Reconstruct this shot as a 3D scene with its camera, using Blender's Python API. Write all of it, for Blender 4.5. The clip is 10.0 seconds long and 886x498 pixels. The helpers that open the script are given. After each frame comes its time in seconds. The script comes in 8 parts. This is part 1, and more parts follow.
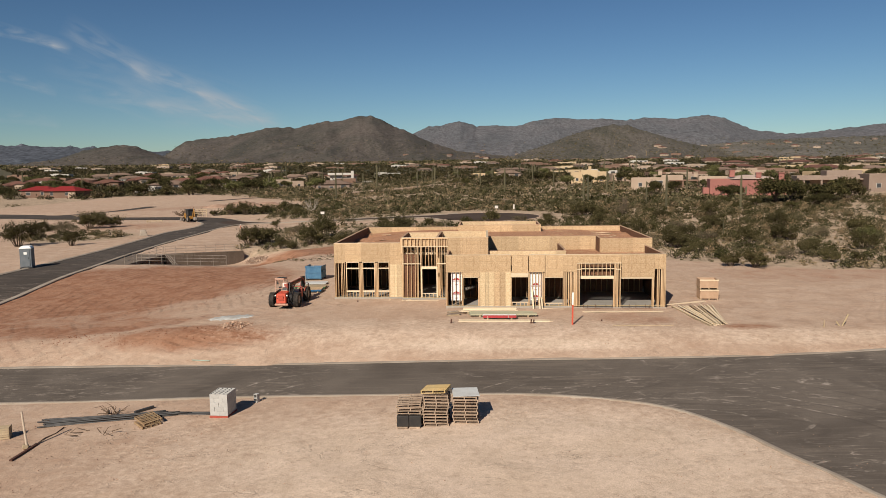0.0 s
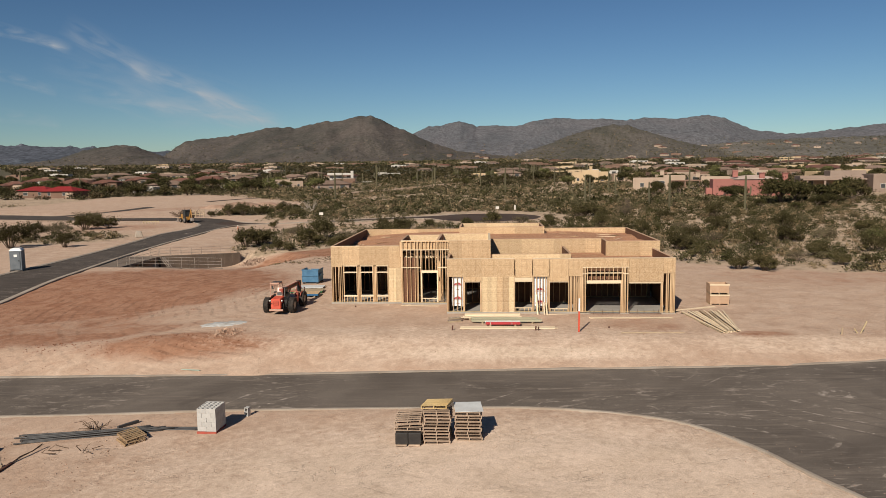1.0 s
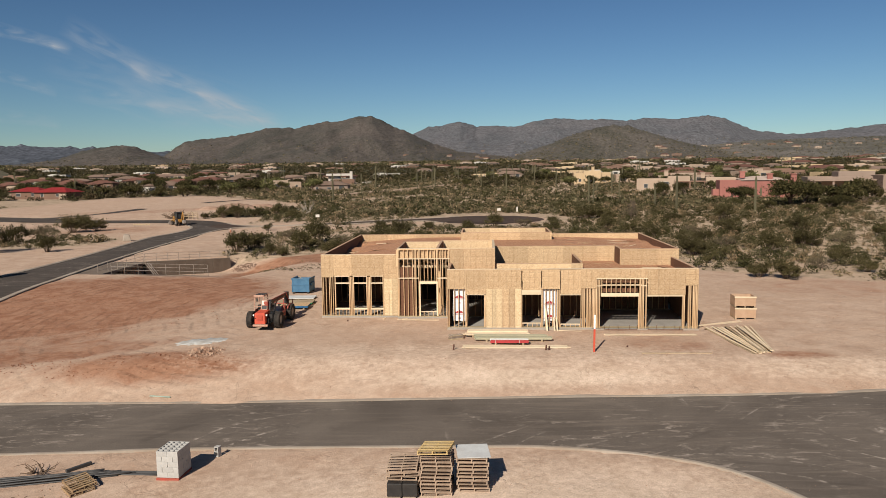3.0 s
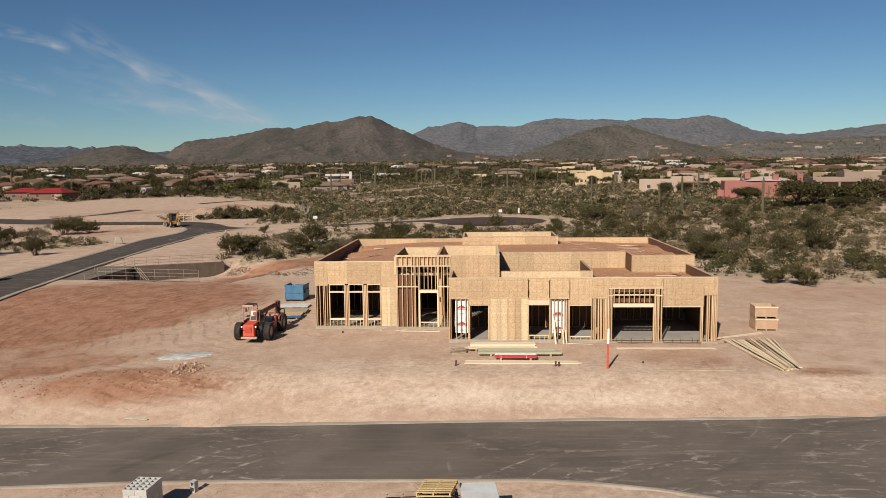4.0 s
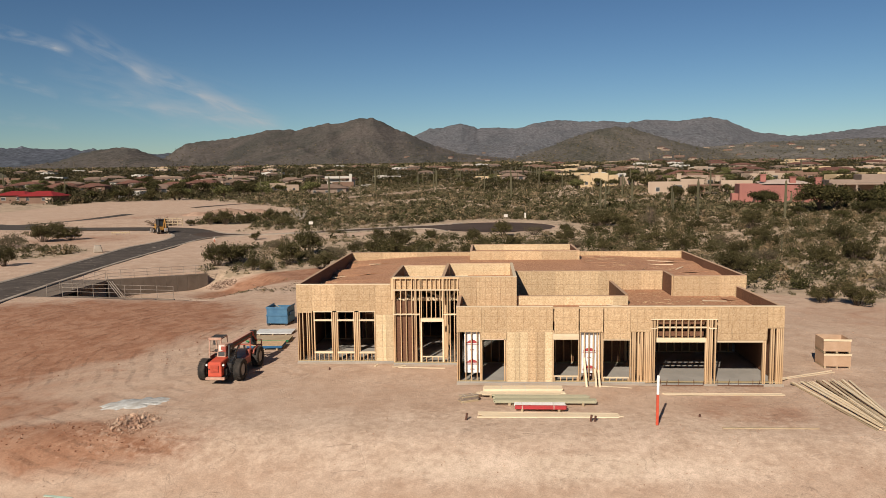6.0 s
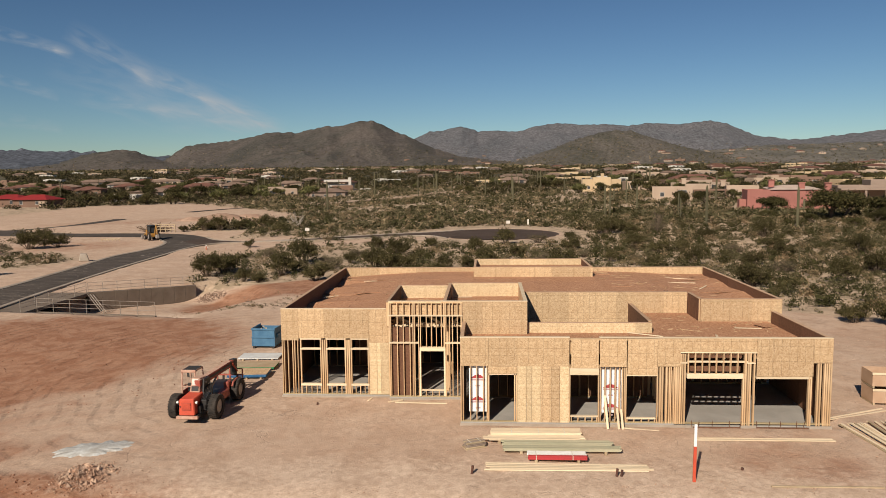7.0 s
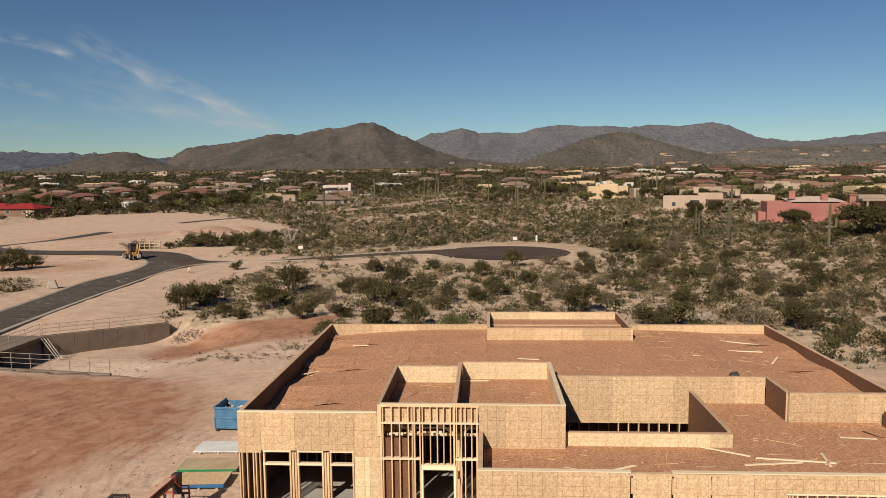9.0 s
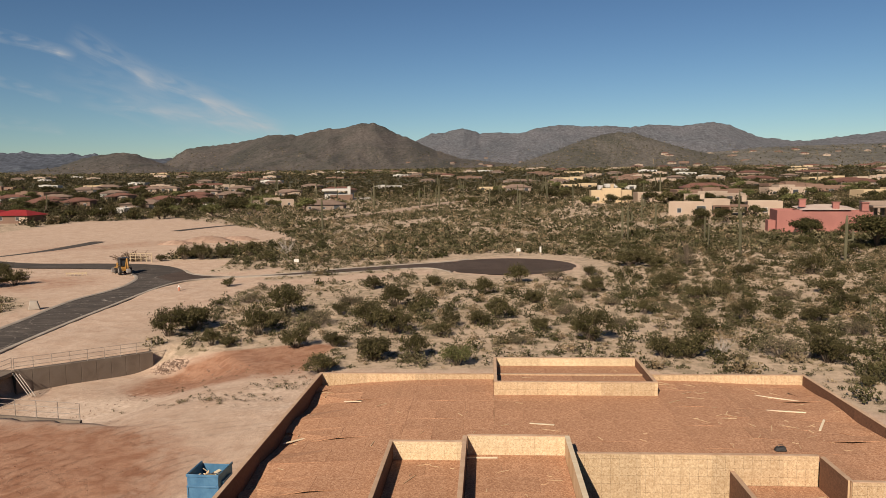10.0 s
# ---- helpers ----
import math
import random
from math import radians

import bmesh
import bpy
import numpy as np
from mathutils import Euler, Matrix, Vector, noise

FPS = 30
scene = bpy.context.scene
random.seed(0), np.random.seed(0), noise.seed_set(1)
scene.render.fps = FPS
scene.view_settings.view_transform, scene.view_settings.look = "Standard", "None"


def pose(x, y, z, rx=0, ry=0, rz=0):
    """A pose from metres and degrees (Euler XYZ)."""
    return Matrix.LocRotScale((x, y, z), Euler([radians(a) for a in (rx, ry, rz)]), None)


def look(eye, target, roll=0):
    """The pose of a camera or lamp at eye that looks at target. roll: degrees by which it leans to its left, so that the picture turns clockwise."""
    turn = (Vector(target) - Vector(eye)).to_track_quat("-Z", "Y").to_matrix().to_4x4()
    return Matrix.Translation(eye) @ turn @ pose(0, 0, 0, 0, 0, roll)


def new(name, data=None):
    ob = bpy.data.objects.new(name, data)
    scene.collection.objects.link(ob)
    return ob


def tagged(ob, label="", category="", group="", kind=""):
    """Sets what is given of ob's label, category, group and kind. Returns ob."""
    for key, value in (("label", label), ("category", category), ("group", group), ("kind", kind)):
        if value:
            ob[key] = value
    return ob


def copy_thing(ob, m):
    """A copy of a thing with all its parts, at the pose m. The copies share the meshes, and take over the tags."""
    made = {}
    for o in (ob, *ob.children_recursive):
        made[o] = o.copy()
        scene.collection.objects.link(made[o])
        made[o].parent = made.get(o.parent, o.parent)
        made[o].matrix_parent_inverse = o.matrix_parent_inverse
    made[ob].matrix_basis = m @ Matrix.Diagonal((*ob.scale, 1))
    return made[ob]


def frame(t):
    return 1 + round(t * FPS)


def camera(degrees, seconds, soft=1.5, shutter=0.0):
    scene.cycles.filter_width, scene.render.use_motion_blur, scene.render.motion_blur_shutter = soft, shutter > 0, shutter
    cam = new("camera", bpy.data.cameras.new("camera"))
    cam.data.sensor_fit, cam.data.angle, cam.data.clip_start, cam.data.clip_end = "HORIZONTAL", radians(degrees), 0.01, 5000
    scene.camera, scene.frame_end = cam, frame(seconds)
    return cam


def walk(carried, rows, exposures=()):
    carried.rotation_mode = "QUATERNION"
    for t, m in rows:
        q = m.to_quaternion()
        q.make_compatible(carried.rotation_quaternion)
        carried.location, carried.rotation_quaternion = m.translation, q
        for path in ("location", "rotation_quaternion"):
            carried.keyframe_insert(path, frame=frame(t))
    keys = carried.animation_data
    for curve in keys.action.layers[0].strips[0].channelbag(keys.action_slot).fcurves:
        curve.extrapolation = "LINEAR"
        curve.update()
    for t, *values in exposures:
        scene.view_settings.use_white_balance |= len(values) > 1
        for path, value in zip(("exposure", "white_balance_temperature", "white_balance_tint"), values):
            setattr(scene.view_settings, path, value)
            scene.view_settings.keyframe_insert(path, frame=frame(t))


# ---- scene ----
cam = camera(63.1, 10.0, 0.7)
PATH = [
    (0, (2.697, -49.069, 9.394), (2.581, -47.084, 9.18), -0.7),
    (0.5, (2.624, -48.177, 9.412), (2.508, -46.191, 9.198), -0.6),
    (1, (2.539, -47.263, 9.435), (2.423, -45.278, 9.221), -0.7),
    (1.5, (2.467, -46.378, 9.46), (2.352, -44.393, 9.246), -0.7),
    (2, (2.397, -45.331, 9.492), (2.281, -43.346, 9.277), -0.7),
    (2.5, (2.353, -44.226, 9.498), (2.237, -42.241, 9.285), -0.7),
    (4, (2.059, -40.173, 9.64), (1.943, -38.187, 9.427), -0.7),
    (4.5, (1.899, -38.562, 9.671), (1.781, -36.577, 9.461), -0.7),
    (5, (1.721, -36.815, 9.711), (1.603, -34.829, 9.5), -0.7),
    (6.5, (1.244, -31.094, 9.997), (1.124, -29.108, 9.793), -0.7),
    (7, (1.084, -29.092, 10.252), (0.965, -27.105, 10.052), -0.6),
    (7.5, (0.912, -27.065, 10.579), (0.792, -25.078, 10.381), -0.6),
    (8, (0.679, -24.967, 11.015), (0.559, -22.981, 10.818), -0.6),
    (8.5, (0.455, -22.823, 11.617), (0.334, -20.836, 11.421), -0.6),
    (9, (0.311, -20.618, 12.289), (0.189, -18.631, 12.093), -0.6),
    (9.5, (0.112, -18.519, 13.065), (-0.01, -16.532, 12.871), -0.6),
    (10, (0.049, -16.441, 13.925), (-0.075, -14.454, 13.729), -0.7),
]
walk(cam, [(t, look(eye, target, roll)) for t, eye, target, roll in PATH],
     [(0.0, 0.24, 6550, 10), (2.7, 0.28, 6500, 10), (4.5, 0.31, 6450, 10), (6.5, 0.27, 6720, 11), (8.0, 0.27, 6800, 11), (10.0, 0.42, 6850, 12)])

# ---- light ----
SUN_AZ, SUN_EL = 200.0, 34.5
world = bpy.data.worlds.new("sky")
scene.world = world
world.use_nodes = True
wn, wl = world.node_tree.nodes, world.node_tree.links
sky = wn.new("ShaderNodeTexSky")
sky.sky_type, sky.sun_disc = "NISHITA", False
sky.sun_elevation, sky.sun_rotation = radians(SUN_EL), radians(SUN_AZ)
sky.altitude, sky.air_density, sky.dust_density, sky.ozone_density = 900, 1.0, 0.2, 3.0


def wmath(op, a, b=None, c=None):
    n = wn.new("ShaderNodeMath")
    n.operation = op
    for i, v in enumerate((a, b, c)):
        if v is None:
            continue
        if isinstance(v, (int, float)):
            n.inputs[i].default_value = v
        else:
            wl.new(v, n.inputs[i])
    return n.outputs[0]


# thin cirrus streaks low in the sky, drawn by direction
wtc = wn.new("ShaderNodeTexCoord")
wsep = wn.new("ShaderNodeSeparateXYZ")
wl.new(wtc.outputs["Generated"], wsep.inputs[0])
dep = wmath("MAXIMUM", wsep.outputs[1], 0.05)
su, sw = wmath("DIVIDE", wsep.outputs[0], dep), wmath("DIVIDE", wsep.outputs[2], dep)


def streak(u0, w0, u1, w1, half, fade):
    ln = math.hypot(u1 - u0, w1 - w0)
    cu, cw = (u1 - u0) / ln, (w1 - w0) / ln
    du, dw = wmath("SUBTRACT", su, u0), wmath("SUBTRACT", sw, w0)
    along = wmath("ADD", wmath("MULTIPLY", du, cu), wmath("MULTIPLY", dw, cw))
    across = wmath("SUBTRACT", wmath("MULTIPLY", dw, cu), wmath("MULTIPLY", du, cw))
    comb = wn.new("ShaderNodeCombineXYZ")
    wl.new(wmath("MULTIPLY", along, 9.0), comb.inputs[0])
    wl.new(wmath("MULTIPLY", across, 45.0), comb.inputs[1])
    nz = wn.new("ShaderNodeTexNoise")
    nz.inputs["Scale"].default_value, nz.inputs["Detail"].default_value = 1.3, 7
    nz.inputs["Distortion"].default_value = 0.8
    wl.new(comb.outputs[0], nz.inputs["Vector"])
    wob = wmath("MULTIPLY", wmath("SUBTRACT", nz.outputs[0], 0.5), half * 1.6)
    side = wmath("SUBTRACT", 1.0, wmath("DIVIDE", wmath("ABSOLUTE", wmath("ADD", across, wob)), half))
    side = wmath("MAXIMUM", side, 0.0)
    a = wmath("MULTIPLY", along, 1.0 / ln)
    rng = wmath("MULTIPLY", wmath("MINIMUM", wmath("MAXIMUM", wmath("MULTIPLY", a, 4.0), 0.0), 1.0),
                wmath("MINIMUM", wmath("MAXIMUM", wmath("MULTIPLY", wmath("SUBTRACT", 1.0, a), 5.0), 0.0), 1.0))
    tex = wmath("MINIMUM", wmath("MAXIMUM", wmath("MULTIPLY", wmath("SUBTRACT", nz.outputs[0], 0.36), 2.6), 0.0), 1.0)
    return wmath("MULTIPLY", wmath("MULTIPLY", wmath("MULTIPLY", side, rng), tex), fade)


cloud = streak(-0.50, 0.160, -0.272, 0.066, 0.017, 0.8)
for spec in ((-0.585, 0.213, -0.44, 0.128, 0.020, 0.55), (-0.71, 0.216, -0.572, 0.177, 0.010, 0.8), (-0.71, 0.154, -0.598, 0.116, 0.009, 0.6),
             (-0.58, 0.121, -0.28, 0.071, 0.018, 0.5), (-0.72, 0.094, -0.595, 0.073, 0.011, 0.35), (-0.62, 0.165, -0.31, 0.08, 0.05, 0.22)):
    cloud = wmath("ADD", cloud, streak(*spec))
cloud = wmath("MINIMUM", cloud, 0.75)
wmix = wn.new("ShaderNodeMix")
wmix.data_type = "RGBA"
wl.new(cloud, wmix.inputs["Factor"])
# a clear, dry sky: deeper towards the zenith than the plain model
deep = wn.new("ShaderNodeGamma")
deep.inputs[1].default_value = 1.28
pre = wn.new("ShaderNodeVectorMath")
pre.operation = "SCALE"
pre.inputs["Scale"].default_value = 0.12
wl.new(sky.outputs[0], pre.inputs[0])
wl.new(pre.outputs[0], deep.inputs[0])
post = wn.new("ShaderNodeVectorMath")
post.operation = "SCALE"
post.inputs["Scale"].default_value = 8.0
wl.new(deep.outputs[0], post.inputs[0])
tint = wn.new("ShaderNodeVectorMath")
tint.operation = "MULTIPLY"
tint.inputs[1].default_value = (0.88, 0.985, 1.005)
wl.new(post.outputs[0], tint.inputs[0])
wl.new(tint.outputs[0], wmix.inputs[6])
wmix.inputs[7].default_value = (7.0, 7.4, 7.8, 1)
bg = wn["Background"]
wl.new(wmix.outputs[2], bg.inputs[0])
bg.inputs[1].default_value = 0.051

sun_data = bpy.data.lights.new("sun", "SUN")
sun_data.energy, sun_data.angle, sun_data.color = 5.0, radians(0.53), (1.0, 0.93, 0.82)
sun = new("sun", sun_data)
az, el = radians(SUN_AZ), radians(SUN_EL)
sun_way = Vector((math.sin(az) * math.cos(el), math.cos(az) * math.cos(el), math.sin(el)))
sun.matrix_world = look(sun_way * 100, (0, 0, 0))

# ---- materials ----


def shader(name, rough=0.85, metal=0.0):
    m = bpy.data.materials.new(name)
    m.use_nodes = True
    b = m.node_tree.nodes["Principled BSDF"]
    b.inputs["Roughness"].default_value, b.inputs["Metallic"].default_value = rough, metal
    if rough > 0.6:
        b.inputs["Specular IOR Level"].default_value = 0.2
    return m, m.node_tree, b


class Graph:
    """Short ways to write a material's node graph."""

    def __init__(self, tree):
        self.t = tree

    def put(self, kind, **sockets):
        n = self.t.nodes.new(kind)
        for k, v in sockets.items():
            self.feed(n, k.replace("_", " "), v)
        return n

    def feed(self, n, key, v):
        s = n.inputs[key]
        if isinstance(v, bpy.types.NodeSocket):
            self.t.links.new(v, s)
        else:
            s.default_value = v

    def coords(self, kind="Object", stretch=(1, 1, 1)):
        tc = self.put("ShaderNodeTexCoord")
        mp = self.put("ShaderNodeMapping")
        mp.inputs["Scale"].default_value = stretch
        self.t.links.new(tc.outputs[kind], mp.inputs[0])
        return mp.outputs[0]

    def noise(self, vec, scale, detail=4, distort=0.0, rough=0.55):
        n = self.put("ShaderNodeTexNoise", Vector=vec, Scale=scale, Detail=detail, Distortion=distort)
        n.inputs["Roughness"].default_value = rough
        return n.outputs[0]

    def math(self, op, a, b=0.0, clamp=False):
        n = self.t.nodes.new("ShaderNodeMath")
        n.operation, n.use_clamp = op, clamp
        for i, v in enumerate((a, b)):
            self.feed(n, i, v)
        return n.outputs[0]

    def ramp(self, fac, lo, hi):
        """0 below lo, 1 above hi."""
        n = self.t.nodes.new("ShaderNodeMapRange")
        n.clamp = True
        self.feed(n, 0, fac)
        n.inputs[1].default_value, n.inputs[2].default_value = lo, hi
        return n.outputs[0]

    def mix(self, fac, a, b, how="MIX"):
        n = self.t.nodes.new("ShaderNodeMix")
        n.data_type, n.blend_type = "RGBA", how
        self.feed(n, 0, fac)
        for i, v in ((6, a), (7, b)):
            self.feed(n, i, (*v, 1) if isinstance(v, tuple) and len(v) == 3 else v)
        return n.outputs[2]

    def scale(self, col, k):
        """A colour times a value."""
        n = self.t.nodes.new("ShaderNodeVectorMath")
        n.operation = "SCALE"
        self.feed(n, 0, col)
        self.feed(n, "Scale", k)
        return n.outputs[0]

    def attr(self, name):
        n = self.t.nodes.new("ShaderNodeAttribute")
        n.attribute_name = name
        return n.outputs["Fac"]

    def random(self):
        return self.t.nodes.new("ShaderNodeObjectInfo").outputs["Random"]

    def island(self):
        return self.t.nodes.new("ShaderNodeNewGeometry").outputs["Random Per Island"]

    def bump(self, height, strength=0.4, dist=0.02):
        n = self.put("ShaderNodeBump", Height=height, Strength=strength, Distance=dist)
        return n.outputs[0]


def plain(name, a, b, coarse=1.5, fine=30.0, rough=0.85, metal=0.0, bump=0.3, dist=0.01, vary=0.15, stretch=(1, 1, 1), islands=False):
    """A worn surface: two colours mixed by coarse noise, fine grain, object-to-object variation and relief."""
    m, t, bs = shader(name, rough, metal)
    g = Graph(t)
    v = g.coords("Object", stretch)
    big, small = g.noise(v, coarse, 5, 0.4), g.noise(v, fine, 4)
    col = g.mix(g.ramp(big, 0.35, 0.65), a, b)
    k = g.math("ADD", 0.82, g.math("MULTIPLY", small, 0.36))
    r = g.island() if islands else g.random()
    k = g.math("MULTIPLY", k, g.math("ADD", 1 - vary / 2, g.math("MULTIPLY", r, vary)))
    t.links.new(g.scale(col, k), bs.inputs["Base Color"])
    t.links.new(g.ramp(small, -1.2 * (1 - rough) - 0.2, 1.6), bs.inputs["Roughness"]) if rough < 0.5 else None
    if bump:
        t.links.new(g.bump(small, bump, dist), bs.inputs["Normal"])
    return m


def osb(name, a, b, c, line=0.72, vary=0.28):
    """Strand board: flakes of three tones, with the faint nailing grid printed on it."""
    m, t, bs = shader(name, 0.8)
    g = Graph(t)
    v = g.coords("Object")
    vo = g.put("ShaderNodeTexVoronoi", Vector=g.coords("Object", (1, 1, 1)), Scale=17.0)
    vo.inputs["Randomness"].default_value = 1.0
    flake = g.t.nodes.new("ShaderNodeSeparateColor")
    t.links.new(vo.outputs["Color"], flake.inputs[0])
    fine = g.noise(v, 48, 4, 1.5)
    mid, broad = g.noise(v, 21, 4, 1.2), g.noise(v, 1.1, 4, 0.6)
    col = g.mix(flake.outputs[0], a, b)
    col = g.mix(g.ramp(mid, 0.53, 0.68), col, c)
    col = g.mix(g.math("MULTIPLY", g.ramp(broad, 0.5, 0.75), 0.25), col, c)
    sep = g.put("ShaderNodeSeparateXYZ", Vector=v)
    grid = None
    for i in range(3):
        f = g.math("FRACT", g.math("ADD", g.math("DIVIDE", sep.outputs[i], 0.305), 0.5))
        ln = g.math("LESS_THAN", f, 0.045)
        grid = ln if grid is None else g.math("MAXIMUM", grid, ln)
    grid = g.math("MULTIPLY", grid, g.ramp(mid, 0.36, 0.5))
    k = g.math("ADD", 0.6, g.math("MULTIPLY", fine, 0.8))
    k = g.math("MULTIPLY", k, g.math("SUBTRACT", 1.0, g.math("MULTIPLY", grid, 1 - line)))
    k = g.math("MULTIPLY", k, g.math("ADD", 1 - vary / 2, g.math("MULTIPLY", g.random(), vary)))
    t.links.new(g.scale(col, k), bs.inputs["Base Color"])
    t.links.new(g.bump(fine, 0.35, 0.006), bs.inputs["Normal"])
    return m


OSB = osb("strand_board", (0.41, 0.272, 0.152), (0.555, 0.395, 0.24), (0.30, 0.175, 0.085), 0.6)
OSB_PALE = osb("strand_board_pale", (0.47, 0.34, 0.20), (0.61, 0.465, 0.29), (0.36, 0.225, 0.115), 0.8)
OSB_ROOF = osb("strand_board_deck", (0.31, 0.148, 0.078), (0.50, 0.275, 0.158), (0.21, 0.088, 0.045), 0.9, 0.12)
# Dark red-brown board; the shade of inner and turned-away faces is put in.
OSB_DARK_SHADED = osb("strand_board_dark_shaded", (0.125, 0.060, 0.035), (0.165, 0.082, 0.047), (0.095, 0.044, 0.025), 0.9, 0.2)
STUD = plain("stud_lumber", (0.56, 0.40, 0.245), (0.46, 0.29, 0.155), 2.0, 22, 0.75, bump=0.25, vary=0.4, stretch=(1, 1, 0.12))
LUMBER = plain("fresh_lumber", (0.67, 0.54, 0.375), (0.59, 0.455, 0.30), 2.0, 25, 0.75, bump=0.25, vary=0.3, stretch=(0.15, 1, 1))
TREATED = plain("sill_lumber", (0.38, 0.30, 0.18), (0.32, 0.24, 0.13), 2.0, 25, 0.8, bump=0.2, vary=0.2)
SLAB = plain("concrete_slab", (0.33, 0.30, 0.265), (0.27, 0.245, 0.215), 0.8, 30, 0.85, bump=0.15, vary=0.05)
CONC = plain("concrete_wall", (0.185, 0.142, 0.108), (0.135, 0.10, 0.074), 0.6, 18, 0.9, bump=0.3, vary=0.1)
KERB = plain("concrete_kerb", (0.34, 0.285, 0.23), (0.27, 0.215, 0.165), 0.7, 14, 0.9, bump=0.25, vary=0.1)


KERB_DIRT = plain("dirt_covered_kerb", (0.40, 0.275, 0.195), (0.31, 0.215, 0.155), 0.9, 14, 0.95, bump=0.3, vary=0.1)


def ground_material():
    m, t, bs = shader("desert_dirt", 0.95)
    g = Graph(t)
    v = g.coords("Object")
    big, mid = g.noise(v, 0.09, 5, 0.5), g.noise(v, 0.55, 6, 0.6)
    small, grit = g.noise(v, 3.2, 6, 0.3), g.noise(v, 26, 5)
    track = g.noise(v, 0.8, 7, 1.0, 0.62)
    pebble = g.noise(v, 12, 5, 0.2, 0.7)
    col = g.mix(g.ramp(mid, 0.36, 0.66), (0.415, 0.282, 0.198), (0.485, 0.347, 0.253))
    col = g.mix(g.math("MULTIPLY", g.ramp(track, 0.5, 0.72), 0.5), col, (0.32, 0.192, 0.125))
    # wheel tracks in curving parallel bundles, with cleat marks, and thin washed-out cracks
    way = g.noise(v, 0.045, 1, 0.4)
    rut = g.math("FRACT", g.math("MULTIPLY", way, 34.0))
    rut = g.math("MULTIPLY", g.ramp(rut, 0.0, 0.05), g.ramp(rut, 0.26, 0.2))
    cleat = g.ramp(g.noise(v, 5.5, 2, 0.8), 0.42, 0.58)
    rut = g.math("MULTIPLY", g.math("MULTIPLY", rut, cleat), g.ramp(g.noise(v, 0.11, 3, 0.5), 0.46, 0.58))
    line = g.noise(v, 0.42, 6, 0.6)
    crack = g.math("MULTIPLY", g.ramp(g.math("ABSOLUTE", g.math("SUBTRACT", line, 0.5)), 0.007, 0.002), g.ramp(g.noise(v, 0.3, 3, 0.2), 0.53, 0.6))
    # tracks that sweep round the corner of the house
    away = g.put("ShaderNodeVectorMath", Vector=v)
    away.operation = "DISTANCE"
    away.inputs[1].default_value = (-7.0, 9.0, 0.0)
    turn = g.math("ADD", g.math("MULTIPLY", away.outputs["Value"], 1.25), g.math("MULTIPLY", g.noise(v, 0.05, 2, 0.2), 7.0))
    sweep = g.math("FRACT", turn)
    sweep = g.math("MULTIPLY", g.ramp(sweep, 0.0, 0.1), g.ramp(sweep, 0.38, 0.28))
    gone = g.math("MULTIPLY", g.ramp(g.noise(v, 0.28, 4, 0.4), 0.44, 0.56), g.ramp(g.noise(v, 3.0, 5, 0.4), 0.35, 0.6))
    sweep = g.math("MULTIPLY", sweep, g.math("MULTIPLY", g.attr("swept"), gone))
    red = g.math("ADD", g.attr("red"), g.math("MULTIPLY", g.math("SUBTRACT", mid, 0.5), 0.9))
    rcol = g.mix(g.ramp(track, 0.4, 0.6), (0.235, 0.100, 0.052), (0.32, 0.165, 0.098))
    col = g.mix(g.math("MULTIPLY", g.ramp(red, 0.35, 0.7), 0.92), col, rcol)
    pale = g.math("ADD", g.attr("pale"), g.math("MULTIPLY", g.math("SUBTRACT", small, 0.5), 0.8))
    col = g.mix(g.ramp(pale, 0.35, 0.85), col, g.mix(g.ramp(mid, 0.35, 0.65), (0.52, 0.39, 0.288), (0.60, 0.455, 0.345)))
    scr = g.math("ADD", g.attr("scrub"), g.math("MULTIPLY", g.math("SUBTRACT", mid, 0.5), 0.5))
    scol = g.mix(g.ramp(small, 0.45, 0.65), (0.47, 0.345, 0.245), (0.36, 0.255, 0.17))
    scol = g.mix(g.ramp(big, 0.45, 0.62), scol, (0.425, 0.305, 0.212))
    litter = g.math("MULTIPLY", g.ramp(g.noise(v, 0.9, 6, 0.6, 0.7), 0.45, 0.55), g.ramp(g.noise(v, 0.12, 4, 0.5), 0.30, 0.52))
    scol = g.mix(g.math("MULTIPLY", litter, 0.6), scol, g.mix(g.ramp(small, 0.4, 0.6), (0.155, 0.122, 0.068), (0.215, 0.165, 0.10)))
    col = g.mix(g.ramp(scr, 0.35, 0.65), col, scol)
    far = g.attr("far")
    fcol = g.mix(g.ramp(g.noise(v, 0.06, 7, 0.2), 0.45, 0.6), (0.055, 0.054, 0.028), (0.12, 0.09, 0.058))
    col = g.mix(far, col, fcol)
    spot = g.ramp(g.noise(v, 7.0, 4, 0.6), 0.60, 0.72)
    k = g.math("ADD", 0.05, g.math("ADD", g.math("MULTIPLY", small, 0.4), g.math("ADD", g.math("MULTIPLY", grit, 0.9), g.math("MULTIPLY", pebble, 0.6))))
    k = g.math("SUBTRACT", k, g.math("MULTIPLY", spot, 0.13))
    k = g.math("SUBTRACT", k, g.math("ADD", g.math("MULTIPLY", rut, 0.08), g.math("MULTIPLY", crack, 0.16)))
    k = g.math("SUBTRACT", k, g.math("MULTIPLY", sweep, 0.26))
    t.links.new(g.scale(col, k), bs.inputs["Base Color"])
    calm = g.ramp(g.noise(v, 0.23, 4, 0.9), 0.42, 0.62)
    h = g.math("ADD", g.math("MULTIPLY", g.math("MULTIPLY", small, calm), 0.5), g.math("MULTIPLY", grit, 0.10))
    h = g.math("ADD", h, g.math("MULTIPLY", pebble, 0.16))
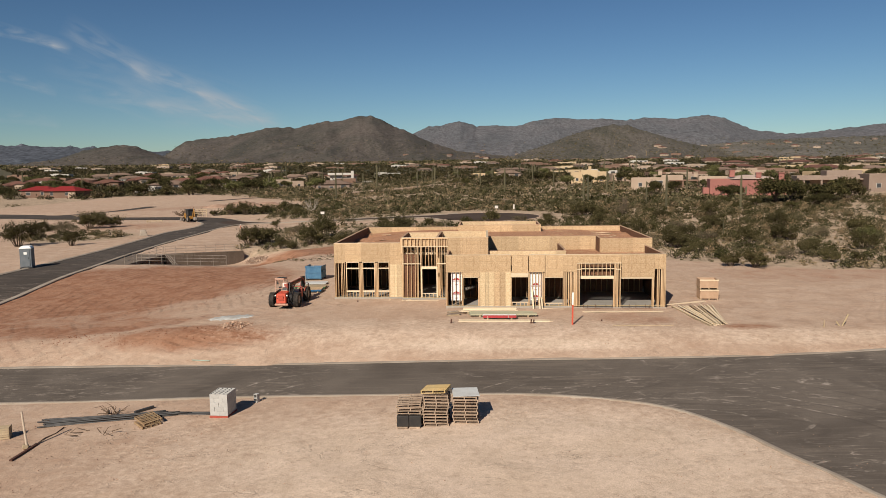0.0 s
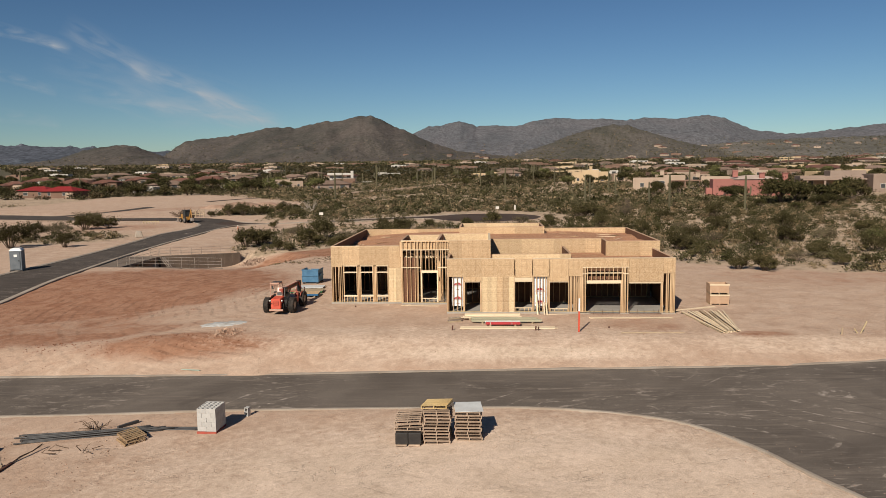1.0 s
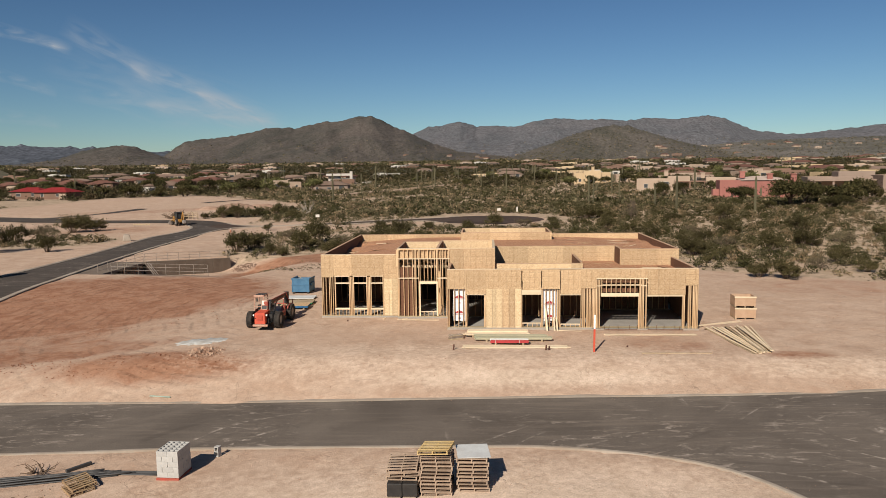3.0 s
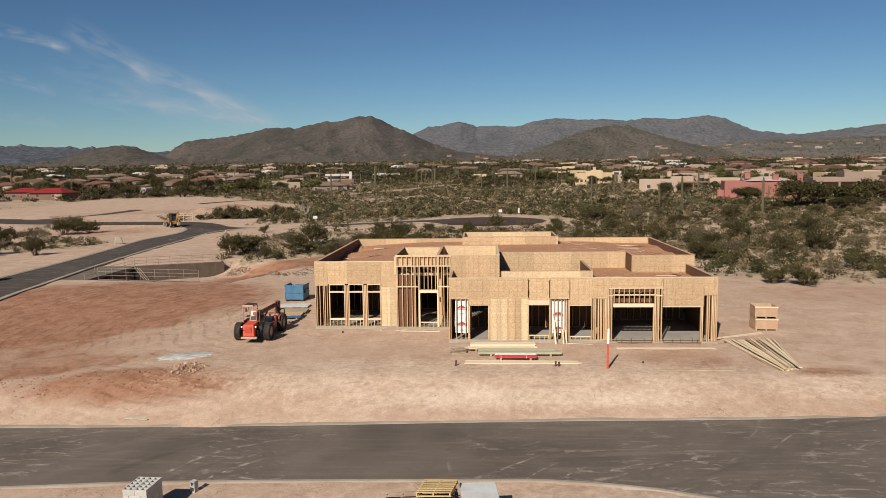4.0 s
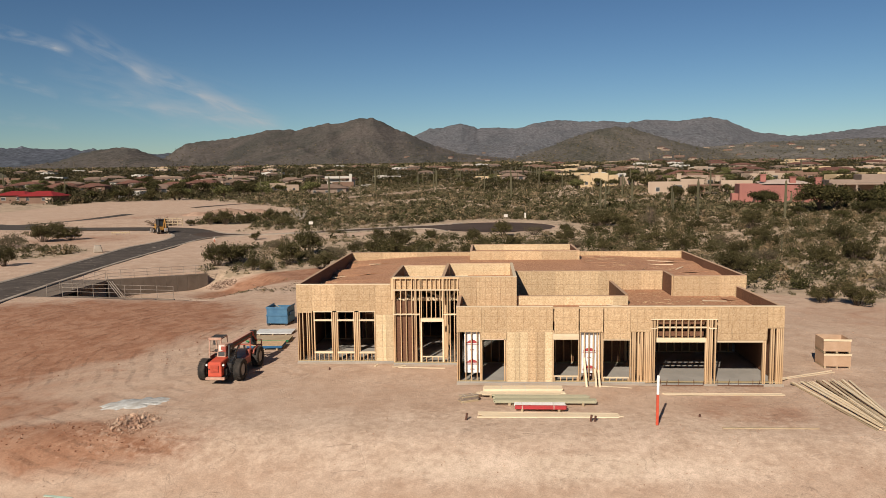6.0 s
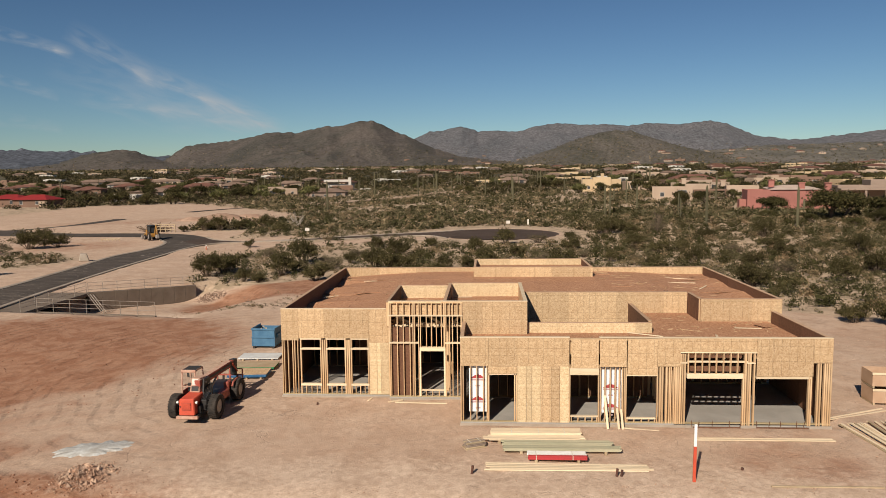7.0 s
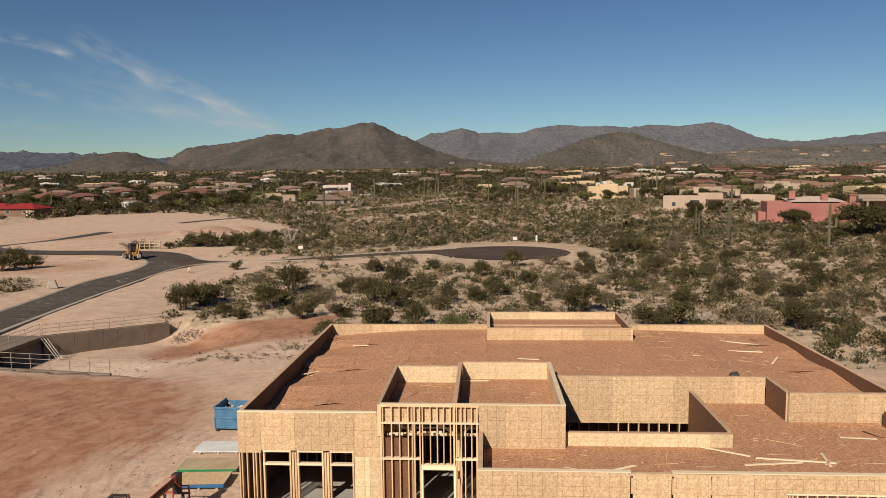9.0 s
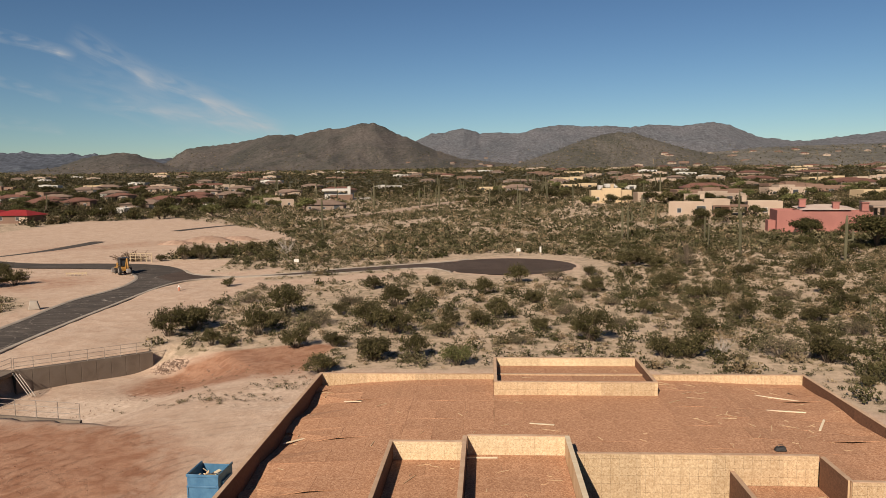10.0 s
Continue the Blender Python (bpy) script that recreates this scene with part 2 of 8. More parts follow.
    h = g.math("SUBTRACT", h, g.math("ADD", g.math("MULTIPLY", rut, 0.11), g.math("MULTIPLY", crack, 0.15)))
    h = g.math("SUBTRACT", h, g.math("MULTIPLY", sweep, 0.12))
    t.links.new(g.bump(h, 0.6, 0.12), bs.inputs["Normal"])
    return m


def asphalt_material(name, dark, light):
    m, t, bs = shader(name, 0.9)
    bs.inputs["Specular IOR Level"].default_value = 0.06
    g = Graph(t)
    v = g.coords("Object")
    streaks = g.noise(g.coords("Object", (0.09, 1.0, 1)), 2.6, 7, 0.9)
    big, mid, grit = g.noise(v, 0.22, 5, 0.8), g.noise(v, 1.4, 6, 0.5), g.noise(v, 45, 4)
    col = g.mix(g.ramp(big, 0.35, 0.68), dark, light)
    col = g.mix(g.math("MULTIPLY", g.ramp(streaks, 0.5, 0.72), g.math("MULTIPLY", g.attr("dusty"), 0.55)), col, (0.19, 0.152, 0.122))
    splash = g.math("MULTIPLY", g.ramp(g.noise(v, 0.16, 3, 0.5), 0.45, 0.6), g.ramp(g.noise(g.coords("Object", (0.3, 1, 1)), 3.0, 9, 0.9, 0.75), 0.55, 0.72))
    mark = g.math("FRACT", g.math("MULTIPLY", g.noise(v, 0.05, 1, 0.5), 26.0))
    mark = g.math("MULTIPLY", g.ramp(mark, 0.14, 0.1), g.math("MULTIPLY", g.ramp(g.noise(v, 0.13, 3, 0.5), 0.5, 0.6), g.ramp(grit, 0.4, 0.6)))
    col = g.mix(g.math("MULTIPLY", splash, g.attr("dusty")), col, (0.42, 0.345, 0.285))
    arc = g.math("FRACT", g.math("MULTIPLY", g.noise(v, 0.055, 1, 0.3), 30.0))
    arc = g.math("MULTIPLY", g.ramp(arc, 0.12, 0.04), g.math("MULTIPLY", g.ramp(g.noise(v, 0.14, 3, 0.4), 0.48, 0.58), g.ramp(g.noise(v, 2.4, 6, 0.6, 0.7), 0.48, 0.62)))
    col = g.mix(g.math("MULTIPLY", arc, g.attr("dusty")), col, (0.36, 0.30, 0.25))
    col = g.mix(g.math("MULTIPLY", mark, 0.45), col, (0.045, 0.037, 0.032))
    col = g.mix(g.math("MULTIPLY", g.ramp(mid, 0.62, 0.75), 0.3), col, (0.05, 0.043, 0.038))
    t.links.new(g.scale(col, g.math("ADD", 0.4, g.math("MULTIPLY", grit, 1.2))), bs.inputs["Base Color"])
    t.links.new(g.bump(grit, 0.3, 0.01), bs.inputs["Normal"])
    return m


def mountain_material(name, rock, scrub, dots=0.045, relief=0.45):
    m, t, bs = shader(name, 1.0)
    bs.inputs["Specular IOR Level"].default_value = 0.1
    g = Graph(t)
    v = g.coords("Object", (1.0, 0.22, 1.0))
    a, b = g.noise(v, 0.006, 8, 0.6), g.noise(v, dots, 5, 0.2)
    col = g.mix(g.ramp(a, 0.4, 0.62), rock, scrub)
    fleck = g.noise(v, dots * 2.6, 4, 0.2)
    col = g.scale(col, g.math("ADD", 0.5, g.math("ADD", g.math("MULTIPLY", g.ramp(b, 0.35, 0.68), 0.45), g.math("MULTIPLY", g.ramp(fleck, 0.4, 0.62), 0.5))))
    t.links.new(col, bs.inputs["Base Color"])
    t.links.new(g.bump(g.math("ADD", g.math("MULTIPLY", a, 0.6), g.math("MULTIPLY", b, 0.05)), relief, 60.0), bs.inputs["Normal"])
    return m


GROUND = ground_material()
ASPHALT = asphalt_material("dusty_asphalt", (0.098, 0.080, 0.066), (0.150, 0.123, 0.101))
ASPHALT_NEW = asphalt_material("fresh_asphalt", (0.060, 0.042, 0.033), (0.080, 0.057, 0.046))
ASPHALT_SIDE = asphalt_material("side_asphalt", (0.058, 0.048, 0.041), (0.08, 0.065, 0.055))

# ---- mesh helpers ----
CUBE_F = [(0, 1, 3, 2), (4, 6, 7, 5), (0, 4, 5, 1), (2, 3, 7, 6), (0, 2, 6, 4), (1, 5, 7, 3)]


def box_vf(x0, x1, y0, y1, z0, z1):
    return [(x, y, z) for x in (x0, x1) for y in (y0, y1) for z in (z0, z1)], CUBE_F


class Soup:
    """Gathers vertices and faces of one mesh."""

    def __init__(self):
        self.v, self.f = [], []

    def add(self, v, f, m=None):
        n = len(self.v)
        self.v += [tuple(m @ Vector(p)) for p in v] if m is not None else list(v)
        self.f += [tuple(i + n for i in q) for q in f]
        return self

    def box(self, x0, x1, y0, y1, z0, z1, m=None):
        return self.add(*box_vf(x0, x1, y0, y1, z0, z1), m)

    def tube(self, a, b, r0, r1=None, n=8, caps=True):
        r1 = r0 if r1 is None else r1
        a, b = Vector(a), Vector(b)
        q = (b - a).to_track_quat("Z", "Y")
        ring = [Vector((math.cos(2 * math.pi * i / n), math.sin(2 * math.pi * i / n), 0)) for i in range(n)]
        v = [tuple(a + q @ (p * r0)) for p in ring] + [tuple(b + q @ (p * r1)) for p in ring]
        f = [(i, (i + 1) % n, n + (i + 1) % n, n + i) for i in range(n)]
        if caps:
            f += [tuple(range(n))[::-1], tuple(range(n, 2 * n))]
        return self.add(v, f)

    def path(self, pts, r, n=6):
        """One bent round bar through points."""
        p = [Vector(q) for q in pts]
        v = []
        for i, q in enumerate(p):
            d = (p[min(i + 1, len(p) - 1)] - p[max(i - 1, 0)]).normalized()
            if d.length < 0.5:
                d = Vector((0, 0, 1))
            rot = d.to_track_quat("Z", "Y")
            v += [tuple(q + rot @ Vector((r * math.cos(2 * math.pi * k / n), r * math.sin(2 * math.pi * k / n), 0))) for k in range(n)]
        m = len(p)
        f = [(i * n + k, i * n + (k + 1) % n, (i + 1) * n + (k + 1) % n, (i + 1) * n + k) for i in range(m - 1) for k in range(n)]
        f += [tuple(range(n))[::-1], tuple(range((m - 1) * n, m * n))]
        return self.add(v, f)

    def mesh(self, name, mat, bevel=0.0, smooth=False):
        me = bpy.data.meshes.new(name)
        me.from_pydata(self.v, [], self.f)
        bm = bmesh.new()
        bm.from_mesh(me)
        bmesh.ops.recalc_face_normals(bm, faces=bm.faces)
        if bevel:
            sharp = [e for e in bm.edges if e.is_manifold and e.calc_face_angle(0) > 0.6]
            bmesh.ops.bevel(bm, geom=sharp, offset=bevel, segments=1, affect="EDGES", clamp_overlap=True)
        bm.to_mesh(me)
        bm.free()
        me.materials.append(mat)
        if smooth:
            me.shade_smooth()
        return me


def piece(name, me, parent=None, m=None, label=""):
    ob = new(name, me)
    if parent is not None:
        ob.parent = parent
    if m is not None:
        ob.matrix_basis = m
    return tagged(ob, label) if label else ob


def empty(name, m, label, category, group="", kind=""):
    ob = new(name)
    ob.matrix_basis = m
    ob.empty_display_size = 0.2
    return tagged(ob, label, category, group, kind)


BOARDS = {}


def board(name, parent, x0, x1, y0, y1, z0, z1, mat, label="", bevel=0.004):
    """A sawn board or sheet, boxed by its limits in its parent's space; alike ones share a mesh."""
    size = (round(x1 - x0, 2), round(y1 - y0, 3), round(z1 - z0, 2))
    key = (size, mat.name)
    if key not in BOARDS:
        h = [s / 2 for s in (x1 - x0, y1 - y0, z1 - z0)]
        BOARDS[key] = Soup().box(-h[0], h[0], -h[1], h[1], -h[2], h[2]).mesh(name, mat, min(bevel, min(h) * 0.4))
    return piece(name, BOARDS[key], parent, pose((x0 + x1) / 2, (y0 + y1) / 2, (z0 + z1) / 2), label)


def smooth(a, b, v):
    t = np.clip((v - a) / (b - a), 0, 1)
    return t * t * (3 - 2 * t)


# ---- the lie of the land ----
def wash(x, y):
    """How far the dry wash below the culvert is dug into the ground, 0 to 1."""
    far = (x + 35.1) * 8.5 - (y - 34.0) * 6.5          # positive on the wash side of the long wall
    near = (y - 24.9) + (x + 34.0) * 0.155             # positive beyond the near wall
    inside = smooth(-8.5, -4.5, far) * smooth(-0.25, 0.1, near) * smooth(-48.5, -47.2, x)
    out = smooth(-27.0, -17.0, x + 0.25 * (30 - y)) + smooth(40, 47, y + 0.6 * (x + 28))
    return inside * np.clip(1 - out, 0, 1)


def land(x, y):
    x, y = np.asarray(x, float), np.asarray(y, float)
    low = -1.05 + 0.018 * np.clip(x, -25, 25)
    pad = -0.7 * smooth(-12, -26, x) * (1 - smooth(0, 18, y))
    z = low + (pad - low) * smooth(-11.5, -6.0, y)
    z = z + 1.2 * smooth(60, 140, y) + 0.0125 * np.maximum(0, y - 140) + 0.010 * np.maximum(0, y - 700)
    z = z - 0.55 * smooth(30, 44, y) * smooth(-36, -29, x) * (1 - smooth(-24, -14, x)) * (1 - smooth(52, 64, y))
    z = z + 1.25 * smooth(15, 50, x) * smooth(38, 90, y)
    return z - 1.75 * wash(x, y)


def rough_land(x, y):
    """Small bumps: ridges of graded soil, wheel ruts, hummocks under the scrub."""
    out = np.zeros(len(x))
    for i, (a, b) in enumerate(zip(x.tolist(), y.tolist())):
        if -60 < a < 80 and -60 < b < 120:
            n = 0.045 * noise.noise((a * 0.45, b * 0.45, 0)) + 0.018 * noise.noise((a * 1.7, b * 1.7, 3))
            out[i] = n + (0.16 * noise.noise((a * 0.12, b * 0.12, 7)) if b > 26 else 0)
        elif b < 900:
            out[i] = 0.5 * noise.noise((a * 0.03, b * 0.03, 5)) * min(1, abs(b) / 300)
    return out


def along(pts, n=8):
    """A smooth line through points, as an array."""
    p = np.array([pts[0], *pts, pts[-1]], float)
    out = []
    for i in range(1, len(p) - 2):
        for s in np.linspace(0, 1, n, endpoint=False):
            a, b, c, d = p[i - 1:i + 3]
            out.append(0.5 * (2 * b + (c - a) * s + (2 * a - 5 * b + 4 * c - d) * s * s + (3 * b - a - 3 * c + d) * s ** 3))
    return np.array(out + [p[-2]])


TRAIL = along([(-50, 192), (-48.1, 198), (-41.5, 218), (-36, 228), (-32.6, 235), (-23.8, 272), (-9.4, 313)])
LANE = along([(-92.5, 101), (-87.4, 107.5), (-84.6, 114.5), (-83.6, 121), (-83.2, 128), (-83.4, 133)])
TRACK = along([(-78.6, 160), (-75.4, 168), (-70.5, 177), (-62, 186)])
# road edges in plan
FRONT_FAR = along([(-120, -9.6), (-60, -10.2), (-25, -10.6), (-9, -10.7), (4, -10.5), (16, -10.4), (24, -9.8), (40, -7.6), (70, -2.0)])
FRONT_NEAR = along([(-120, -17.2), (-60, -17.0), (-20.6, -16.6), (-9.7, -16.05), (1.1, -16.0), (5.2, -16.2), (8.8, -17.2), (10.9, -18.5),
                    (12.5, -20.8), (13.6, -23.5), (14.9, -26.6), (16.5, -32.0), (17.5, -60)])
SIDE_L = along([(-46.5, -9.9), (-45.4, 2.0), (-43.9, 13.0), (-44.4, 26.0), (-45.4, 38.0), (-46.5, 47.0), (-47.6, 55.0), (-48.6, 61.0), (-49.0, 66.0), (-48.3, 71.5), (-48.4, 77.0), (-50.4, 83.5), (-56.0, 90.8)])
SIDE_R = along([(-33.0, -10.3), (-35.0, -2.0), (-35.7, 7.5), (-37.2, 19.0), (-39.3, 32.0), (-40.6, 42.0), (-41.6, 51.0), (-42.3, 60.0), (-42.8, 68.0), (-42.9, 75.0), (-41.6, 80.0), (-37.4, 82.6), (-29.1, 84.3)])
END_N = along([(-46.0, 90.0), (-42.5, 85.6), (-36.0, 83.6), (-29.0, 86.6), (-22.0, 90.8), (-14.3, 94.6), (-7.3, 97.6), (-3.0, 101.0)])
END_S = along([(-29.1, 84.3), (-22.0, 86.6), (-14.1, 90.2), (-8.5, 91.2), (-5.0, 86.4)])
BR_N = along([(-46.0, 90.0), (-50.5, 94.6), (-56.0, 97.2), (-64.0, 98.2), (-75, 98.6), (-84, 101.8), (-92, 105.5), (-130, 116)])
BR_S = along([(-56.0, 90.8), (-62, 92.4), (-70, 93.0), (-80, 93.6), (-92, 96.2), (-130, 106)])


def inside(poly, x, y):
    c = np.zeros(len(x), bool)
    for (x0, y0), (x1, y1) in zip(poly, np.roll(poly, -1, 0)):
        hit = ((y0 > y) != (y1 > y)) & (x < (x1 - x0) * (y - y0) / (y1 - y0 + 1e-12) + x0)
        c ^= hit
    return c


CUL = np.array([(3.2 + 10.2 * math.cos(a), 93.2 + 8.6 * math.sin(a)) for a in np.linspace(0, 2 * math.pi, 48, endpoint=False)])
ROADS = [np.vstack([FRONT_FAR, FRONT_NEAR[::-1]]),
         np.vstack([SIDE_L, BR_S[:1], BR_N[:1], END_N[:1], END_S[:1], SIDE_R[::-1]]),
         np.vstack([END_N, END_S[::-1]]), np.vstack([BR_N, BR_S[::-1]]), CUL]
# the front road opens out into its bend
ROADS[0] = np.vstack([FRONT_FAR, [(120, 10), (120, -60)], FRONT_NEAR[::-1]])


def axis(lo, hi, fine, grow, reach0, reach1):
    a = list(np.arange(lo, hi, fine))
    s, v = fine, lo
    while v > reach0:
        s *= grow
        v -= s
        a.insert(0, v)
    s, v = fine, a[-1]
    while v < reach1:
        s *= grow
        v += s
        a.append(v)
    return np.array(a)


def blob(x, y, cx, cy, rx, ry, turn=0.0):
    c, s = math.cos(radians(turn)), math.sin(radians(turn))
    u, w = ((x - cx) * c + (y - cy) * s) / rx, (-(x - cx) * s + (y - cy) * c) / ry
    return np.clip(1.6 - np.hypot(u, w) * 1.1, 0, 1)


LOT = np.array([(-400, 98), (-62, 101), (-58, 104), (-52, 118), (-46, 125), (-40, 133), (-50, 154), (-72, 179), (-91, 199), (-105, 217), (-112, 202), (-142, 187), (-260, 150), (-400, 140)], float)


def scrub_mask(x, y):
    """Where the untouched desert scrub begins, 0 to 1."""
    east = smooth(33, 37, y) * smooth(-15.5, -12.5, x - 0.2 * (y - 34)) * (x < 16)
    west = smooth(41, 45, y) * smooth(-33, -29, x) * (x <= 10)
    right = smooth(0, 4, y - 29 + 0.62 * np.clip(x - 14, 0, 20)) * (x >= 12)
    m = np.maximum(np.maximum(east, west), right)
    m = np.maximum(m, smooth(135, 150, y + 0.42 * x + 18 * np.sin(x * 0.03)))
    m = np.maximum(m, smooth(101, 104, y) * (x > -56))
    m = np.maximum(m, smooth(88, 92, y - 0.5 * (x + 36)) * (x > -42) * (x < 12))
    m = np.where(inside(LOT, np.ravel(x), np.ravel(y)).reshape(np.shape(x)), 0.0, np.maximum(m, smooth(105, 112, y)))
    m = np.maximum(m, blob(x, y, -60, 58, 9, 10) * 0.9)
    m = np.maximum(m, smooth(20, 30, np.abs(x + 40) - 60) * smooth(20, 60, y))
    verge = smooth(2.5, 0.0, np.abs(y - (88.3 + 0.5 * (x + 20)) + 6.5) - 1.5) * (x > -36) * (x < -8)
    cul = smooth(12.0, 10.0, np.hypot(x - 3.2, (y - 93.2) * 1.12))
    return np.clip(m * (1 - verge) * (1 - cul), 0, 1)


def build_ground():
    xs = axis(-46, 34, 0.42, 1.085, -3600, 3600)
    ys = axis(-30, 50, 0.42, 1.06, -400, 3000)
    gx, gy = np.meshgrid(xs, ys)
    x, y = gx.ravel(), gy.ravel()
    z = land(x, y) + rough_land(x, y)
    on = np.zeros(len(x), bool)
    for r in ROADS:
        on |= inside(r, x, y)
    z = np.where(on, land(x, y) - 0.10, z)
    house = (x > -8.6) & (x < 15.4) & (y > 0.1) & (y < 19) & ((y > 3.7) | (x > 0.1))
    z = np.where(house, -0.12, z)
    nx = len(xs)
    idx = np.arange(len(x)).reshape(len(ys), nx)
    quads = np.stack([idx[:-1, :-1], idx[:-1, 1:], idx[1:, 1:], idx[1:, :-1]], -1).reshape(-1, 4)
    me = bpy.data.meshes.new("ground")
    me.from_pydata(np.stack([x, y, z], 1).tolist(), [], quads.tolist())
    me.materials.append(GROUND)
    red = np.maximum.reduce([1.15 * blob(x, y, -30, 12, 15, 10, 20), blob(x, y, -27, 5, 11, 4.5, 25), 0.7 * blob(x, y, -24, -4, 9, 3, 10), 1.15 * blob(x, y, -19.5, 38, 8, 5.5, 15),
                             0.7 * blob(x, y, -15, -7, 7, 2.2), 0.5 * blob(x, y, 12.2, -3.6, 3.2, 2.6), 0.45 * blob(x, y, -21, -24, 8, 4), 0.62 * blob(x, y, -31, 1, 15, 11), 0.5 * blob(x, y, -62, 78, 12, 9, 20), 0.45 * blob(x, y, -78, 122, 22, 8, 30), 0.45 * blob(x, y, -66, 133, 12, 6),
                             0.45 * blob(x, y, 32, 16, 14, 6), 0.7 * blob(x, y, 18.5, -5.9, 2, 0.9)])
    pale = np.maximum.reduce([0.86 * blob(x, y, 3.5, -24, 15, 7), 0.55 * blob(x, y, 2, -6.5, 18, 3.5), 0.4 * blob(x, y, -10, 8, 8, 9), 0.8 * blob(x, y, 4, -8.6, 9, 1.0), 0.6 * blob(x, y, -27, 30, 7, 5, 20), 0.45 * blob(x, y, -12, 28, 8, 5),
                              0.35 * blob(x, y, -75, 150, 40, 25), 0.6 * blob(x, y, 20, -7.5, 8, 1.6)])
    scrub = scrub_mask(x, y)
    swept = smooth(-8.5, -13, x) * smooth(-44, -34, x) * smooth(-11, -8, y) * smooth(26, 21, y)
    for nm, arr in (("red", red), ("pale", pale), ("scrub", scrub), ("swept", swept), ("far", smooth(240, 800, np.hypot(x, y)))):
        me.attributes.new(nm, "FLOAT", "POINT").data.foreach_set("value", np.asarray(arr, np.float32))
    me.shade_smooth()
    return tagged(new("ground", me), "graded tan and reddish desert dirt with scrub land beyond", "ground", kind="structure")


build_ground()


def ribbon(name, left, right, lift, mat, label, dusty=1.0, cells=6):
    """A road surface between two edge lines."""
    n = max(len(left), len(right))
    f = lambda p: np.stack([np.interp(np.linspace(0, 1, n), np.linspace(0, 1, len(p)), p[:, k]) for k in (0, 1)], 1)  # noqa: E731
    a, b = f(left), f(right)
    v, q = [], []
    for i in range(n):
        for j in range(cells + 1):
            s = j / cells
            x, y = a[i] * (1 - s) + b[i] * s
            camber = 0.06 * (1 - (2 * s - 1) ** 2)
            v.append((x, y, float(land(x, y) if wash(x, y) < 0.01 else 0.0) + lift + camber))
    for i in range(n - 1):
        for j in range(cells):
            k = i * (cells + 1) + j
            q.append((k, k + 1, k + cells + 2, k + cells + 1))
    me = bpy.data.meshes.new(name)
    me.from_pydata(v, [], q)
    bm = bmesh.new()
    bm.from_mesh(me)
    bmesh.ops.recalc_face_normals(bm, faces=bm.faces)
    if sum(fc.normal.z for fc in bm.faces) < 0:
        bmesh.ops.reverse_faces(bm, faces=bm.faces)
    bm.to_mesh(me)
    bm.free()
    me.materials.append(mat)
    me.attributes.new("dusty", "FLOAT", "POINT").data.foreach_set("value", np.full(len(v), dusty, np.float32))
    me.shade_smooth()
    return tagged(new(name, me), label, "road", kind="structure")


# the bend: its outer edge runs on to the right, its inner edge swings towards the viewer
bend_in = FRONT_NEAR
ribbon("road_front", along([(-120, -9.6), (-60, -10.2), (-25, -10.6), (-9, -10.7), (1.1, -10.55), (5.2, -10.5), (16, -10.4), (26, -9.6), (44, -9), (60, -14), (66, -24), (68, -40), (69, -60)]),
       bend_in, 0.0, ASPHALT, "dusty dark grey asphalt road with pale dirt streaks", 1.0, 14)
ribbon("road_side", SIDE_L, SIDE_R[: int(len(SIDE_R) * 0.86)], 0.0, ASPHALT_SIDE, "dusty grey asphalt side road bending past the lots", 0.9, 8)
ribbon("road_end", np.vstack([SIDE_R[int(len(SIDE_R) * 0.8):], END_S]), np.vstack([[(-50, 86), (-46.0, 90.0)], END_N]), 0.006, ASPHALT_NEW, "asphalt street leading to a turning circle", 0.35, 6)
ribbon("road_branch", np.vstack([[(-48, 83.5)], BR_S]), np.vstack([END_N[:2][::-1], BR_N]), 0.003, ASPHALT_SIDE, "asphalt branch road crossing the cleared lots", 0.35, 6)
ribbon("road_far", LANE + np.array([1.7, 0]), LANE + np.array([-1.7, 0.5]), 0.02, ASPHALT_SIDE, "far asphalt lane across cleared ground", 0.3, 3)
ribbon("road_track", TRACK + np.array([1.3, 0]), TRACK + np.array([-1.3, 0.5]), 0.02, ASPHALT_SIDE, "short dark asphalt strip behind the dumped soil", 0.4, 2)
ribbon("trail", TRAIL + np.array([-1.8, 0]), TRAIL + np.array([1.8, 0.6]), 0.12, KERB_DIRT, "pale bare sand trail through the scrub", 0.0, 2)
s = Soup()
s.add([(3.2, 93.2, float(land(3.2, 93.2)) + 0.11)] + [(x, y, float(land(x, y)) + 0.03) for x, y in CUL], [(0, i + 1, (i + 1) % 48 + 1) for i in range(48)])
cul = piece("turning_circle", s.mesh("turning_circle", ASPHALT_NEW))
tagged(cul, "round dark asphalt turning circle at the street's end", "road", kind="structure")


